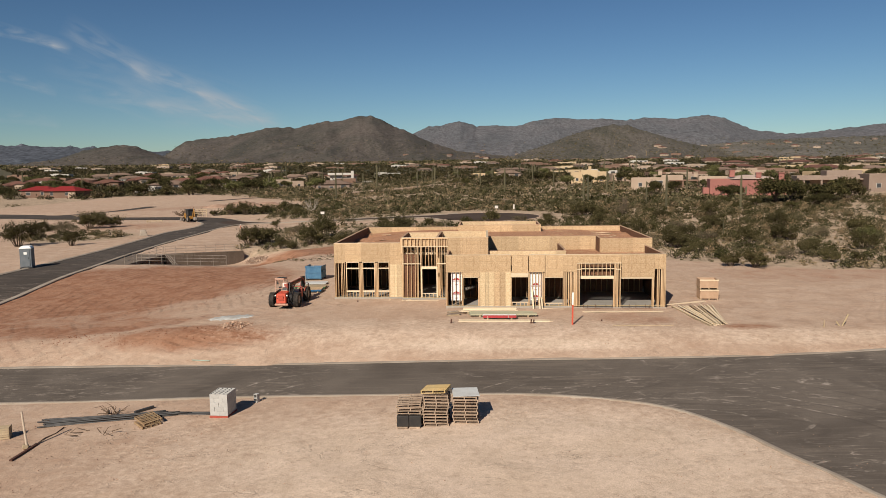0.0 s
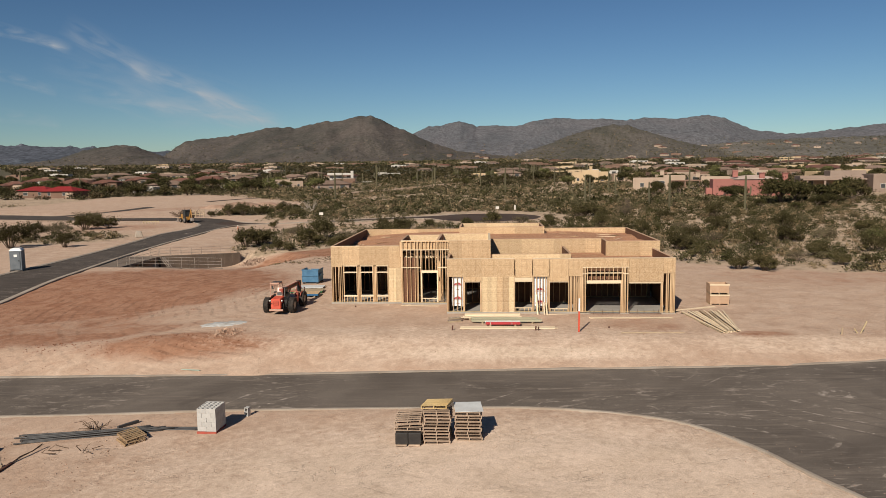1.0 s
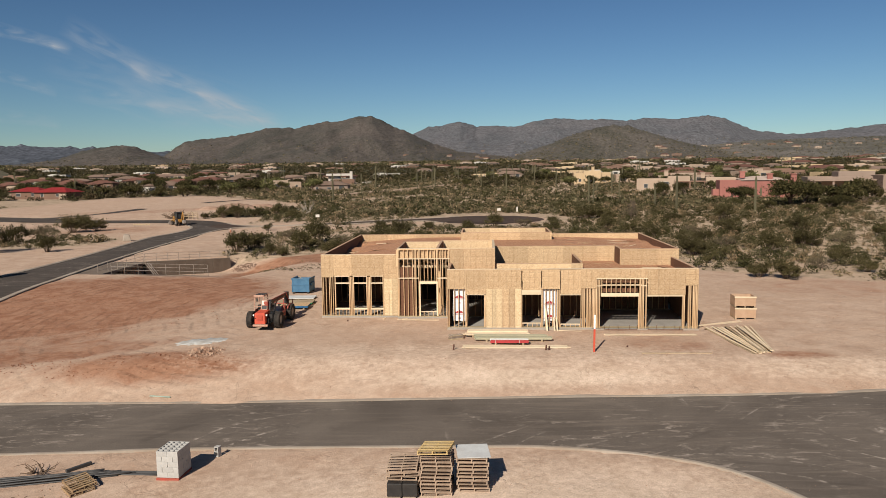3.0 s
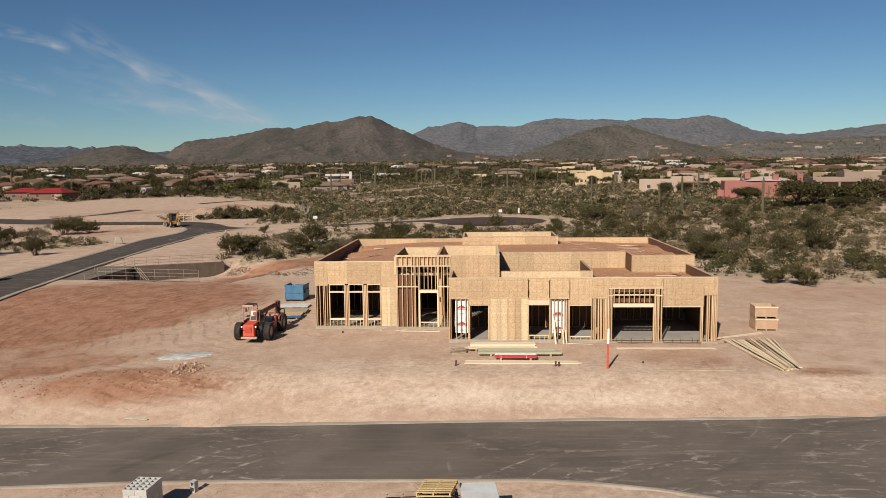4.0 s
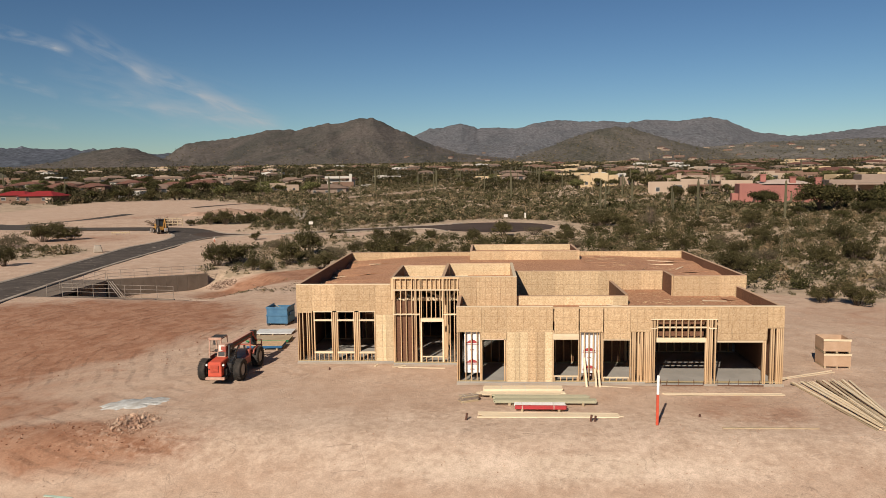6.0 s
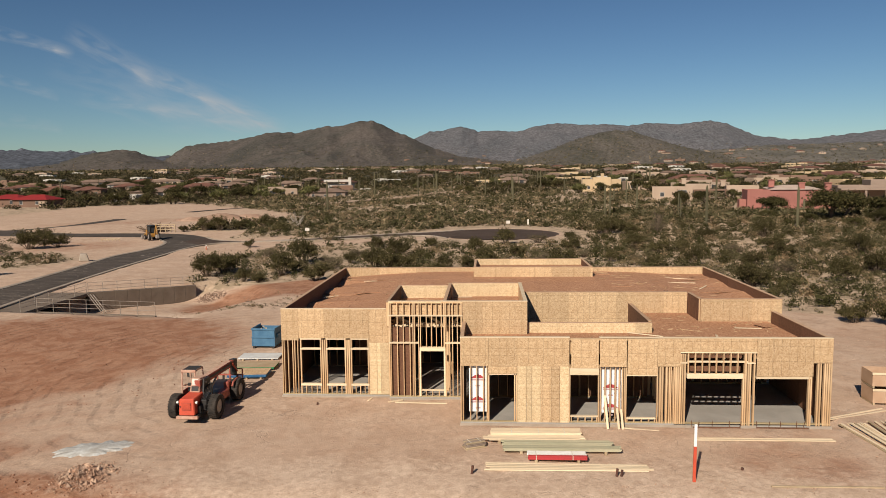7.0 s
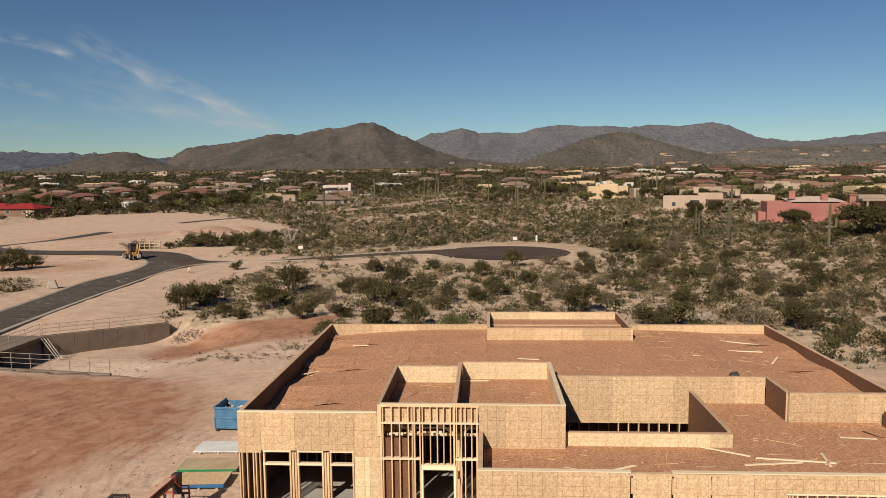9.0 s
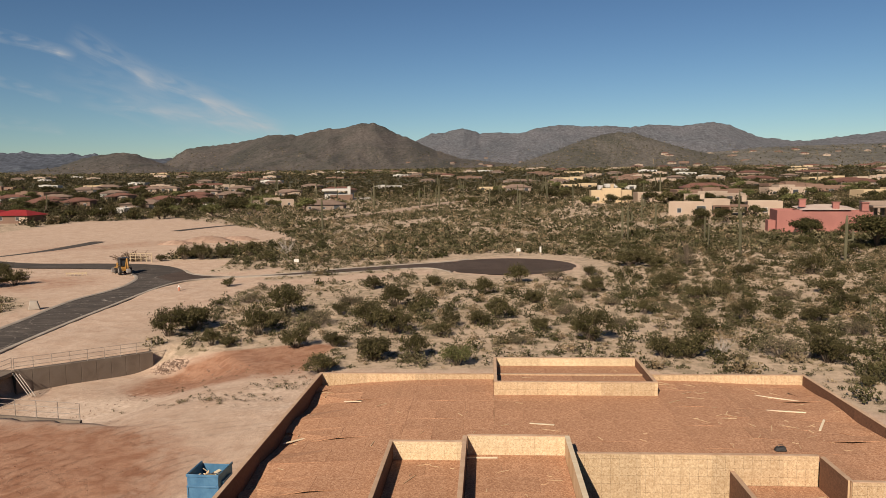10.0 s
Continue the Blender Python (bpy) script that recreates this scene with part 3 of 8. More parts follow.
def kerb(line, width, lift, label, shift=0.0, mat=KERB):
    """A low rolled concrete kerb along a line."""
    p = np.asarray(line)
    d = np.gradient(p, axis=0)
    nrm = np.stack([-d[:, 1], d[:, 0]], 1) / (np.hypot(d[:, 0], d[:, 1])[:, None] + 1e-9)
    prof = [(-width / 2, -0.12), (-width / 2, lift * 0.45), (-width * 0.1, lift), (width * 0.35, lift), (width / 2, lift * 0.8), (width / 2, -0.12)]
    v, f, k = [], [], len(prof)
    for (x, y), (a, b) in zip(p, nrm):
        z = float(land(x, y)) if wash(x, y) < 0.01 else 0.0
        v += [(x + a * (o + shift), y + b * (o + shift), z + h) for o, h in prof]
    for i in range(len(p) - 1):
        f += [(i * k + j, i * k + (j + 1) % k, (i + 1) * k + (j + 1) % k, (i + 1) * k + j) for j in range(k)]
    s = Soup().add(v, f)
    return tagged(piece("kerb", s.mesh("kerb", mat)), label, "kerb", kind="structure")


kerb(FRONT_NEAR[::-1], 0.24, 0.06, "pale dusty concrete kerb along the near road edge", 0.16)
kerb(FRONT_FAR, 0.35, 0.035, "dusty concrete kerb half buried in dirt along the road", 0.2)
kerb(SIDE_R[::-1], 0.6, 0.12, "pale concrete kerb along the side road")
kerb(SIDE_L, 0.5, 0.10, "pale concrete kerb along the side road's outer edge")
kerb(END_N, 0.5, 0.10, "pale concrete kerb of the far street")
kerb(END_S[::-1], 0.5, 0.10, "pale concrete kerb of the far street")

# ---- far mountains ----
ROCK = mountain_material("mountain_rock", (0.104, 0.086, 0.073), (0.068, 0.062, 0.052), 0.10, 0.35)
# The next two rock colours have distance haze mixed in, paler and bluer.
ROCK_HAZE = mountain_material("mountain_rock_haze", (0.128, 0.122, 0.126), (0.108, 0.108, 0.113), 0.07, 0.12)
ROCK_HAZE_BLUE = mountain_material("mountain_rock_haze_blue", (0.082, 0.088, 0.104), (0.072, 0.079, 0.092), 0.05, 0.25)
FOOTSLOPE = mountain_material("foot_slope", (0.15, 0.132, 0.112), (0.10, 0.092, 0.074), 0.11, 0.3)
HILLSIDE = mountain_material("scrub_hill", (0.118, 0.101, 0.084), (0.078, 0.071, 0.056), 0.12, 0.35)
EYE = (2.7, -49.0, 9.4)
RIDGES = {
    "mountain_range": (4200, 1500, ROCK_HAZE, "long hazy grey desert mountain range", [(-7.49, 2.01), (-5.5, 3.16), (-4.39, 3.63), (-3.08, 3.79), (-1.85, 4.07), (-0.54, 3.63), (0.86, 3.69), (2.25, 3.54), (3.89, 3.94), (5.6, 4.16), (7.73, 3.98), (9.19, 4.03), (10.65, 3.82), (12.68, 4.01), (14.29, 3.87), (15.66, 3.95), (16.71, 4.07), (17.79, 3.79), (18.93, 3.23), (19.88, 2.84), (21.16, 2.64), (22.6, 2.47), (24.68, 2.67), (26.35, 2.83), (27.58, 2.97), (29.83, 3.05), (36, 2.4)]),
    "mountain": (3300, 1300, ROCK, "dark brown-grey desert mountain with a broad peak", [(-25.7, 0.77), (-24.14, 1.54), (-23.54, 1.95), (-22.74, 2.48), (-21.75, 2.65), (-19.74, 2.86), (-18.1, 3.16), (-16.85, 3.5), (-16.02, 3.58), (-14.76, 3.5), (-13.49, 3.76), (-12.2, 4.05), (-11.34, 4.01), (-10.48, 4.27), (-9.83, 4.44), (-8.74, 4.43), (-7.88, 4.09), (-7.02, 3.56), (-5.93, 3.17), (-5.06, 2.73), (-3.97, 2.24), (-2.22, 1.78), (-0.03, 1.5), (2.59, 1.16)]),
    "rocky_knob": (2700, 800, ROCK, "low dark rounded desert hill", [(-36, 0.6), (-31.44, 1.15), (-30.03, 1.65), (-28.94, 1.97), (-27.85, 2.17), (-26.67, 2.26), (-26.01, 2.06), (-25.09, 1.7), (-23.96, 1.33), (-22.6, 1.12), (-19.82, 0.81)]),
    "mesa": (4400, 900, ROCK_HAZE_BLUE, "far bluish flat-topped mesa", [(-42, 1.96), (-35.65, 2.15), (-34.38, 2.16), (-32.4, 2.14), (-30.7, 2.04), (-28.94, 2.01), (-27.5, 1.98), (-25.65, 1.82), (-23.74, 1.78), (-20.5, 1.41)]),
    "far_peaks": (4700, 200, ROCK_HAZE_BLUE, "small far bluish peaks above the mesa", [(-34.4, 1.72), (-33.8, 2.09), (-33.29, 2.32), (-32.74, 2.1), (-31.74, 1.92), (-30.88, 2.0), (-30.35, 2.16), (-29.73, 1.97), (-29.44, 2.05), (-28.93, 2.21), (-28.44, 1.97), (-27.51, 1.66)]),
    "scrub_hill": (2300, 750, HILLSIDE, "low rounded hill covered in desert scrub", [(1.5, 0.9), (3.03, 1.46), (5.19, 2.16), (6.89, 2.77), (8.57, 3.24), (9.82, 3.46), (11.06, 3.35), (12.3, 2.9), (13.92, 2.36), (15.91, 1.82), (18.62, 1.27), (21, 0.9)]),
    "foothill": (3000, 1500, FOOTSLOPE, "gently rising scrub slope below the mountains", [(6, 0.75), (10.27, 1.1), (13.54, 1.5), (16.3, 1.78), (20.09, 2.04), (23.67, 2.09), (27.62, 2.11), (36, 2.01)]),
}


def mountain(name, reach, depth, mat, label, prof):
    a = np.array(prof)
    n, rows = int((a[-1, 0] - a[0, 0]) * 9) + 2, 42
    ang = np.linspace(a[0, 0], a[-1, 0], n)
    top = np.interp(ang, a[:, 0], a[:, 1]) - (0.15 if reach == 4200 else 0.07)
    v, f = [], []
    for j in range(rows):
        s = j / (rows - 6)
        r = reach - depth * (1 - s)
        for i, az in enumerate(ang):
            x, y = EYE[0] + r * math.sin(radians(az)), EYE[1] + r * math.cos(radians(az))
            base = 1.2 + 0.0125 * max(0, y - 140) + 0.010 * max(0, y - 700) - 6
            crest = EYE[2] + reach * math.tan(radians(top[i])) - base
            crest += 0.0015 * reach * noise.noise((az * 3.1, 0.5, len(name))) * max(0, (s - 0.85) * 6.6)
            if s <= 1:
                lat, dn = reach * radians(az), depth * s
                bend = 60 * noise.noise((lat * 0.004, dn * 0.004, 8))
                spur = noise.ridged_multi_fractal(((lat + bend) * 0.0032, dn * 0.0011, len(name)), 0.9, 2.1, 6, 0.9, 1.8) - 1.0
                h = crest * (0.35 * s + 0.65 * s ** 1.7) + crest * 0.16 * spur * min(1, 3.2 * s) * (1 - s) ** 0.8
                h += 0.05 * crest * noise.noise((x * 0.011, y * 0.003, 2)) * s * (1 - s) * 4
            else:
                h = crest * (1 - (s - 1) * 3)
            v.append((x, y, base + max(h, -3)))
    for j in range(rows - 1):
        f += [(j * n + i, j * n + i + 1, (j + 1) * n + i + 1, (j + 1) * n + i) for i in range(n - 1)]
    me = bpy.data.meshes.new(name)
    me.from_pydata(v, [], f)
    me.materials.append(mat)
    me.shade_smooth()
    return tagged(new(name, me), label, "mountain", kind="structure")


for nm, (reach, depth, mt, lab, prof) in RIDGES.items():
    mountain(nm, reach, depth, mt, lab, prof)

# ---- the house under construction ----
house = empty("house", pose(0, 0, 0), "single-storey house in open timber framing with strand board sheathing", "house")
T = 0.14          # framing depth
SKIN = 0.012      # sheathing


def plates(name, x0, x1, y, z0, z1, label=""):
    """A framed wall seen from the front: its sill and doubled top plate are its mesh; studs and sheets hang under it."""
    s = Soup().box(x0, x1, y + 0.001, y + T, z1 - 0.08, z1)
    ob = piece(name, s.mesh(name, STUD, 0.003), house, None, label)
    board("sill_plate", ob, x0, x1, y + 0.001, y + T, z0, z0 + 0.04, TREATED)
    return ob


def stud(wall, x, y, z0, z1, w=0.04, mat=STUD, d=T):
    return board("stud", wall, x - w / 2, x + w / 2, y, y + d, z0, z1, mat)


def sheets(wall, x0, x1, y, z0, z1, mat=OSB, step=2.44, start=None, face=-1):
    """Strand boards nailed on the outside of a wall, with open joints."""
    x = x0
    first = start if start else step
    while x < x1 - 0.02:
        e = min(x + first, x1)
        first = step
        yy = (y - SKIN, y) if face < 0 else (y, y + SKIN)
        off = random.uniform(0, 0.003) * face
        board("osb_sheet", wall, x + 0.003, e - 0.003, yy[0] + off, yy[1] + off, z0, z1, mat, bevel=0.002)
        x = e


def side_sheets(wall, y0, y1, x, z0, z1, mat=OSB, step=2.44):
    y = y0
    while y < y1 - 0.02:
        e = min(y + step, y1)
        board("osb_sheet", wall, x, x + SKIN, y + 0.003, e - 0.003, z0, z1, mat, bevel=0.002)
        y = e


# slabs
for nm, b, lab in (("slab", (-8.52, -3.4, 3.58, 18.95, -0.3, 0.12), "pale grey concrete floor slab"), ("slab", (-3.4, -0.001, 3.25, 18.95, -0.3, 0.12), "pale grey concrete floor slab"),
                   ("slab", (0.0, 8.7, -0.03, 18.95, -0.3, 0.12), "pale grey concrete floor slab"), ("garage_slab", (8.701, 14.93, -0.03, 6.29, -0.3, 0.06), "pale grey concrete garage floor"),
                   ("slab", (8.701, 15.42, 6.3, 18.95, -0.3, 0.12), "pale grey concrete floor slab")):
    piece(nm, Soup().box(*b).mesh(nm, SLAB, 0.01), house, None, lab)

# -- garage wing front, y = 0 --
gw = plates("garage_front_wall", 0.0, 14.9, 0.0, 0.12, 3.64, "timber framed front wall of the garage wing")
ZB = 2.48
sheets(gw, 0.0, 2.34, 0, ZB, 3.655, OSB, 1.17)
sheets(gw, 1.14, 2.33, -0.002, 2.16, ZB - 0.004, OSB)
sheets(gw, 2.34, 4.46, 0, ZB, 3.655, OSB, 1.22)
for a, b, mt in ((2.34, 2.72, OSB_PALE), (2.72, 2.93, OSB_PALE), (2.93, 3.31, OSB_PALE), (3.31, 3.72, OSB), (3.72, 4.08, OSB), (4.08, 4.46, OSB_PALE)):
    sheets(gw, a, b, 0, 0.08, ZB - 0.003, mt)
sheets(gw, 4.53, 5.64, -0.03, 2.42, 3.60, OSB)
sheets(gw, 5.69, 6.76, -0.05, ZB, 3.655, OSB)
sheets(gw, 6.80, 8.0, -0.01, 2.15, 3.60, OSB)
sheets(gw, 8.0, 8.92, -0.01, ZB + 0.02, 3.655, OSB)
sheets(gw, 8.92, 11.92, 0, 3.10, 3.655, OSB)
sheets(gw, 11.93, 14.16, 0, 2.10, 3.655, OSB, 2.44, 0.62)
sheets(gw, 14.16, 14.9, 0, 2.66, 3.655, OSB)
for x in (0.03, 0.12, 0.42, 0.68, 0.95, 1.10):
    stud(gw, x, 0, 0.16, ZB + 0.3)
for x in (1.17, 2.24, 2.31):
    stud(gw, x, 0, 0.16, 2.16, 0.05)
board("header", gw, 1.14, 2.34, 0.0, T, 2.11, 2.16, LUMBER)
for x in (4.49, 5.66, 5.73, 5.92, 6.13, 6.33, 6.5, 6.62, 6.70):
    stud(gw, x, 0, 0.16, 2.55)
board("header", gw, 4.47, 5.66, -0.035, T, 2.13, 2.41, LUMBER)
board("sill_plate", gw, 4.51, 5.65, 0.0, T, 0.36, 0.41, LUMBER)
for x in (4.56, 4.83, 5.12, 5.4, 5.6):
    stud(gw, x, 0, 0.16, 0.36)
stud(gw, 6.76, 0, 0.16, 2.5, 0.05)
board("sill_plate", gw, 6.79, 7.97, 0.0, T, 0.30, 0.34, LUMBER)
for x in (6.82, 7.1, 7.4, 7.7, 7.94):
    stud(gw, x, 0, 0.16, 0.30)
board("header", gw, 6.79, 8.0, 0.0, T, 2.09, 2.15, LUMBER)
for x in (8.02, 8.13, 8.22, 8.38, 8.5, 8.56, 8.68, 8.76, 8.84, 8.93, 9.02, 9.11):
    stud(gw, x, 0, 0.10, 2.62 if x < 8.9 else 3.02, 0.04 if random.random() < 0.6 else 0.07, STUD, T)
board("header", gw, 9.2, 11.42, 0.0, T, 2.0, 2.2, LUMBER, "pale laminated garage beam")
board("top_plate", gw, 8.9, 11.95, -0.012, T, 3.055, 3.10, LUMBER)
board("blocking", gw, 9.2, 11.6, 0.01, T - 0.01, 2.66, 2.72, LUMBER)
for i in range(9):
    stud(gw, 9.24 + i * 0.28, 0, 2.2, 3.055)
# Boards behind the open bays, darkened in colour for the unlit space.
board("blocking", gw, 9.26, 11.4, T + 0.16, T + 0.20, 2.22, 2.46, OSB_DARK_SHADED)
board("blocking", gw, 9.26, 11.4, T + 0.02, T + 0.032, 2.82, 3.06, OSB_DARK_SHADED)
for x in (11.44, 11.52, 11.62, 11.70, 11.86):
    stud(gw, x, 0, 0.06, 2.2 if x < 11.5 else 3.055, 0.06)
board("blocking", gw, 11.56, 11.9, -0.005, T, 2.62, 2.67, LUMBER)
board("blocking", gw, 8.94, 9.2, -0.005, T, 2.62, 2.67, LUMBER)
for x, z in ((14.02, 2.1), (14.1, 2.1), (14.36, 2.7), (14.46, 2.7), (14.62, 2.7), (14.7, 2.7), (14.79, 2.7), (14.87, 2.7)):
    stud(gw, x, 0, 0.06, z, 0.06)
board("header", gw, 11.94, 14.12, 0.005, T, 2.0, 2.1, LUMBER)
# house wrap behind the open bays
WRAP = plain("house_wrap", (0.78, 0.77, 0.76), (0.70, 0.69, 0.69), 3, 12, 0.55, bump=0.3, dist=0.02, vary=0.06)
WRAP_RED = plain("wrap_print_red", (0.36, 0.045, 0.05), (0.30, 0.05, 0.05), 4, 20, 0.6, bump=0, vary=0.05)
WRAP_GREY = plain("wrap_print_grey", (0.42, 0.30, 0.31), (0.36, 0.27, 0.28), 4, 20, 0.6, bump=0, vary=0.05)


def wrap_sheet(x0, x1, y, z0, z1, prints):
    s = Soup()
    n = 10
    v = [(x0 + (x1 - x0) * i / n, y + 0.012 * noise.noise((i * 0.9, j * 0.7, x0)), z0 + (z1 - z0) * j / n) for j in range(n + 1) for i in range(n + 1)]
    f = [(j * (n + 1) + i, j * (n + 1) + i + 1, (j + 1) * (n + 1) + i + 1, (j + 1) * (n + 1) + i) for j in range(n) for i in range(n)]
    v2 = [(a, b + 0.004, c) for a, b, c in v]
    s.add(v, f).add(v2, f)
    ob = piece("house_wrap", s.mesh("house_wrap", WRAP), gw, None, "white house wrap with red printed marks")
    ob.data.shade_smooth()
    for cx, cz, w in prints:
        p = Soup()
        yy = y - 0.016
        # a plain roof-shaped mark over two bars
        p.add([(cx - w / 2, yy, cz), (cx + w / 2, yy, cz), (cx + w * 0.18, yy, cz + 0.14), (cx - w * 0.18, yy, cz + 0.14)], [(0, 1, 2, 3)])
        p.add([(cx - w * 0.12, yy, cz + 0.14), (cx + w * 0.12, yy, cz + 0.14), (cx, yy, cz + 0.2)], [(0, 1, 2)])
        piece("print_mark", p.mesh("print_mark", WRAP_RED), ob)
        q = Soup()
        q.box(cx - w * 0.5, cx + w * 0.5, yy, yy + 0.001, cz - 0.09, cz - 0.03)
        q.box(cx - w * 0.16, cx + w * 0.16, yy, yy + 0.001, cz - 0.34, cz - 0.28)
        piece("print_panel", q.mesh("print_panel", WRAP_GREY), ob)
    return ob


wrap_sheet(0.36, 1.10, T + 0.03, 0.5, 2.52, [(0.72, 1.92, 0.62), (0.72, 0.98, 0.62)])
wrap_sheet(5.74, 6.62, T + 0.03, 0.5, 2.5, [(6.16, 1.55, 0.62), (6.16, 0.72, 0.62)])

# -- left wing front, y = 3.6 --
lw = plates("wing_front_wall", -8.5, -3.4, 3.6, 0.12, 4.17, "timber framed front wall of the living wing")
sheets(lw, -8.5, -7.68, 3.6, 2.70, 4.185, OSB)
sheets(lw, -7.68, -4.37, 3.6, 2.80, 4.185, OSB, 2.44, 1.22)
sheets(lw, -4.37, -3.4, 3.6, 2.60, 4.185, OSB)
for a, b in ((-4.36, -4.0), (-4.0, -3.82), (-3.82, -3.4)):
    sheets(lw, a, b, 3.6, 0.14, 2.598, OSB_PALE)
for x in (-8.47, -8.38, -8.2, -7.98, -7.88, -7.74):
    stud(lw, x, 3.6, 0.16, 2.72)
for x0, x1 in ((-7.62, -6.62), (-6.40, -5.46), (-5.24, -4.38)):
    for x in (x0 + 0.03, x1 - 0.03):
        stud(lw, x, 3.585, 0.16, 2.80, 0.06)
    for z, h in ((2.735, 0.06), (2.27, 0.08), (0.56, 0.10)):
        board("window_rail", lw, x0 + 0.0, x1, 3.575, 3.575 + T + 0.02, z - h / 2 + 0.03, z + h / 2 + 0.03, LUMBER)
    for k in range(1, 4):
        stud(lw, x0 + (x1 - x0) * k / 4, 3.6, 0.16, 0.53)
for x in (-6.56, -6.46, -5.40, -5.31, -4.33):
    stud(lw, x, 3.6, 0.16, 2.72, 0.07)

# -- entry tower, open studs, y = 3.3 --
tw = plates("tower_front_frame", -3.4, 0.0, 3.3, 0.12, 4.58, "open stud framing of the entry tower")
for x in (-3.37, -3.30, -3.0, -2.72, -2.42, -2.28, -2.21, -2.02, -1.93, -1.66, -1.42, -1.2, -0.97, -0.84, -0.76, -0.6, -0.46, -0.24, -0.06):
    top = 4.52
    low = 2.48 if -1.9 < x < -0.86 else 0.16
    stud(tw, x, 3.3, low, top, 0.04 if x not in (-3.37, -2.21, -0.84, -0.06) else 0.06)
for z, a, b in ((3.93, -3.4, 0.0), (2.66, -3.4, -2.0), (2.66, -0.8, 0.0), (2.44, -1.98, -0.8)):
    board("blocking", tw, a, b, 3.29, 3.3 + T + 0.01, z - 0.03, z + 0.03, LUMBER)
board("header", tw, -1.98, -0.79, 3.285, 3.3 + T, 2.28, 2.41, LUMBER)
board("door_jamb", tw, -1.99, -1.92, 3.28, 3.3 + T, 0.16, 2.28, LUMBER)
board("door_jamb", tw, -0.87, -0.79, 3.28, 3.3 + T, 0.16, 2.28, LUMBER)
board("sill_plate", tw, -1.92, -0.87, 3.3, 3.3 + T, 0.42, 0.46, LUMBER)
for x in (-1.7, -1.4, -1.1):
    stud(tw, x, 3.3, 0.16, 0.42)
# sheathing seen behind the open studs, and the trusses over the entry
# These inner sheets take the board colour darkened for shade.
sheets(tw, -3.36, -2.3, 3.3 + T + 0.02, 0.14, 3.36, OSB_DARK_SHADED, 0.61)
sheets(tw, -3.36, -0.02, 3.3 + T + 0.02, 3.95, 4.56, OSB, 1.22)
for x0, z0, x1, z1 in ((-3.3, 3.86, -2.2, 3.36), (-1.8, 3.86, -0.9, 3.4), (-0.55, 3.38, -0.1, 3.84), (-2.2, 3.36, -1.3, 3.42)):
    m = Soup()
    d = Vector((x1 - x0, 0, z1 - z0))
    ang = math.degrees(math.atan2(d.z, d.x))
    m.box(-d.length / 2, d.length / 2, -0.02, 0.02, -0.05, 0.05, pose((x0 + x1) / 2, 3.95, (z0 + z1) / 2, 0, -ang, 0))
    piece("truss_web", m.mesh("truss_web", LUMBER, 0.004), tw)
board("truss_chord", tw, -3.3, -0.1, 3.9, 3.99, 3.27, 3.36, LUMBER)
board("truss_chord", tw, -3.3, -0.1, 4.6, 4.64, 3.27, 3.36, LUMBER)
for k in range(8):
    board("blocking", tw, -3.2 + k * 0.4, -3.02 + k * 0.4, 3.7, 3.76, 3.35, 3.44, LUMBER)

# -- entry box beside the tower --
bx = plates("box_front_wall", 0.0, 2.94, 3.3, 0.12, 4.58, "sheathed wall of the raised entry block")
sheets(bx, 0.0, 2.94, 3.3, 2.0, 4.59, OSB, 1.22, 0.9)
right = Soup().box(2.79, 2.925, 3.45, 9.2, 0.16, 4.57)
rw = piece("box_side_wall", right.mesh("box_side_wall", STUD), house)
# This side faces away from the sun; its shade is in the colour.
side_sheets(rw, 3.3, 9.24, 2.93, 2.0, 4.59, OSB_DARK_SHADED)


# -- parapets: framed upstands with board on both faces and a cap --
CAP = plain("weathered_cap_plate", (0.46, 0.31, 0.205), (0.38, 0.235, 0.145), 2.0, 25, 0.8, bump=0.25, vary=0.2)


def parapet(x0, x1, y0, y1, z0, z1, faces, name="parapet", cap=True):
    """faces: which sides are sheathed: n, s, e, w and the boards' material."""
    core = Soup().box(x0 + SKIN, x1 - SKIN, y0 + SKIN, y1 - SKIN, z0, z1 - 0.03)
    ob = piece(name, core.mesh(name, STUD), house)
    for fc, mt in faces.items():
        if fc == "s":
            sheets(ob, x0, x1, y0 + SKIN, z0, z1 - 0.02, mt)
        if fc == "n":
            sheets(ob, x0, x1, y1 - SKIN, z0, z1 - 0.02, mt, face=1)
        if fc == "w":
            side_sheets(ob, y0, y1, x0, z0, z1 - 0.02, mt)
        if fc == "e":
            side_sheets(ob, y0, y1, x1 - SKIN, z0, z1 - 0.02, mt)
    if cap:
        board("cap_plate", ob, x0 - 0.004, x1 + 0.004, y0 - 0.004, y1 + 0.004, z1 - 0.028, z1, CAP)
    return ob


P, Z = 0.15, 4.19
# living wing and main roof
# Inner parapet faces carry their shade in the darker board colour.
parapet(-8.5, -3.4, 3.6 + T, 3.6 + T + 0.02, 3.3, Z, {"n": OSB_DARK_SHADED}, cap=False)
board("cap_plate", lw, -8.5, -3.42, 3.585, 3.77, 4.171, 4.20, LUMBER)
parapet(-8.5, -8.5 + P, 3.78, 18.78, 0.14, Z, {"w": OSB, "e": OSB_DARK_SHADED}, "wing_side_wall")
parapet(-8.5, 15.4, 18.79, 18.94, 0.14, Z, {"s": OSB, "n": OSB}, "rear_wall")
parapet(15.25, 15.4, 6.46, 18.78, 0.14, Z, {"w": OSB_DARK_SHADED, "e": OSB}, "east_wall")
parapet(11.53, 15.4, 6.3, 6.45, 2.4, Z, {"s": OSB, "n": OSB_DARK_SHADED}, "main_roof_parapet")
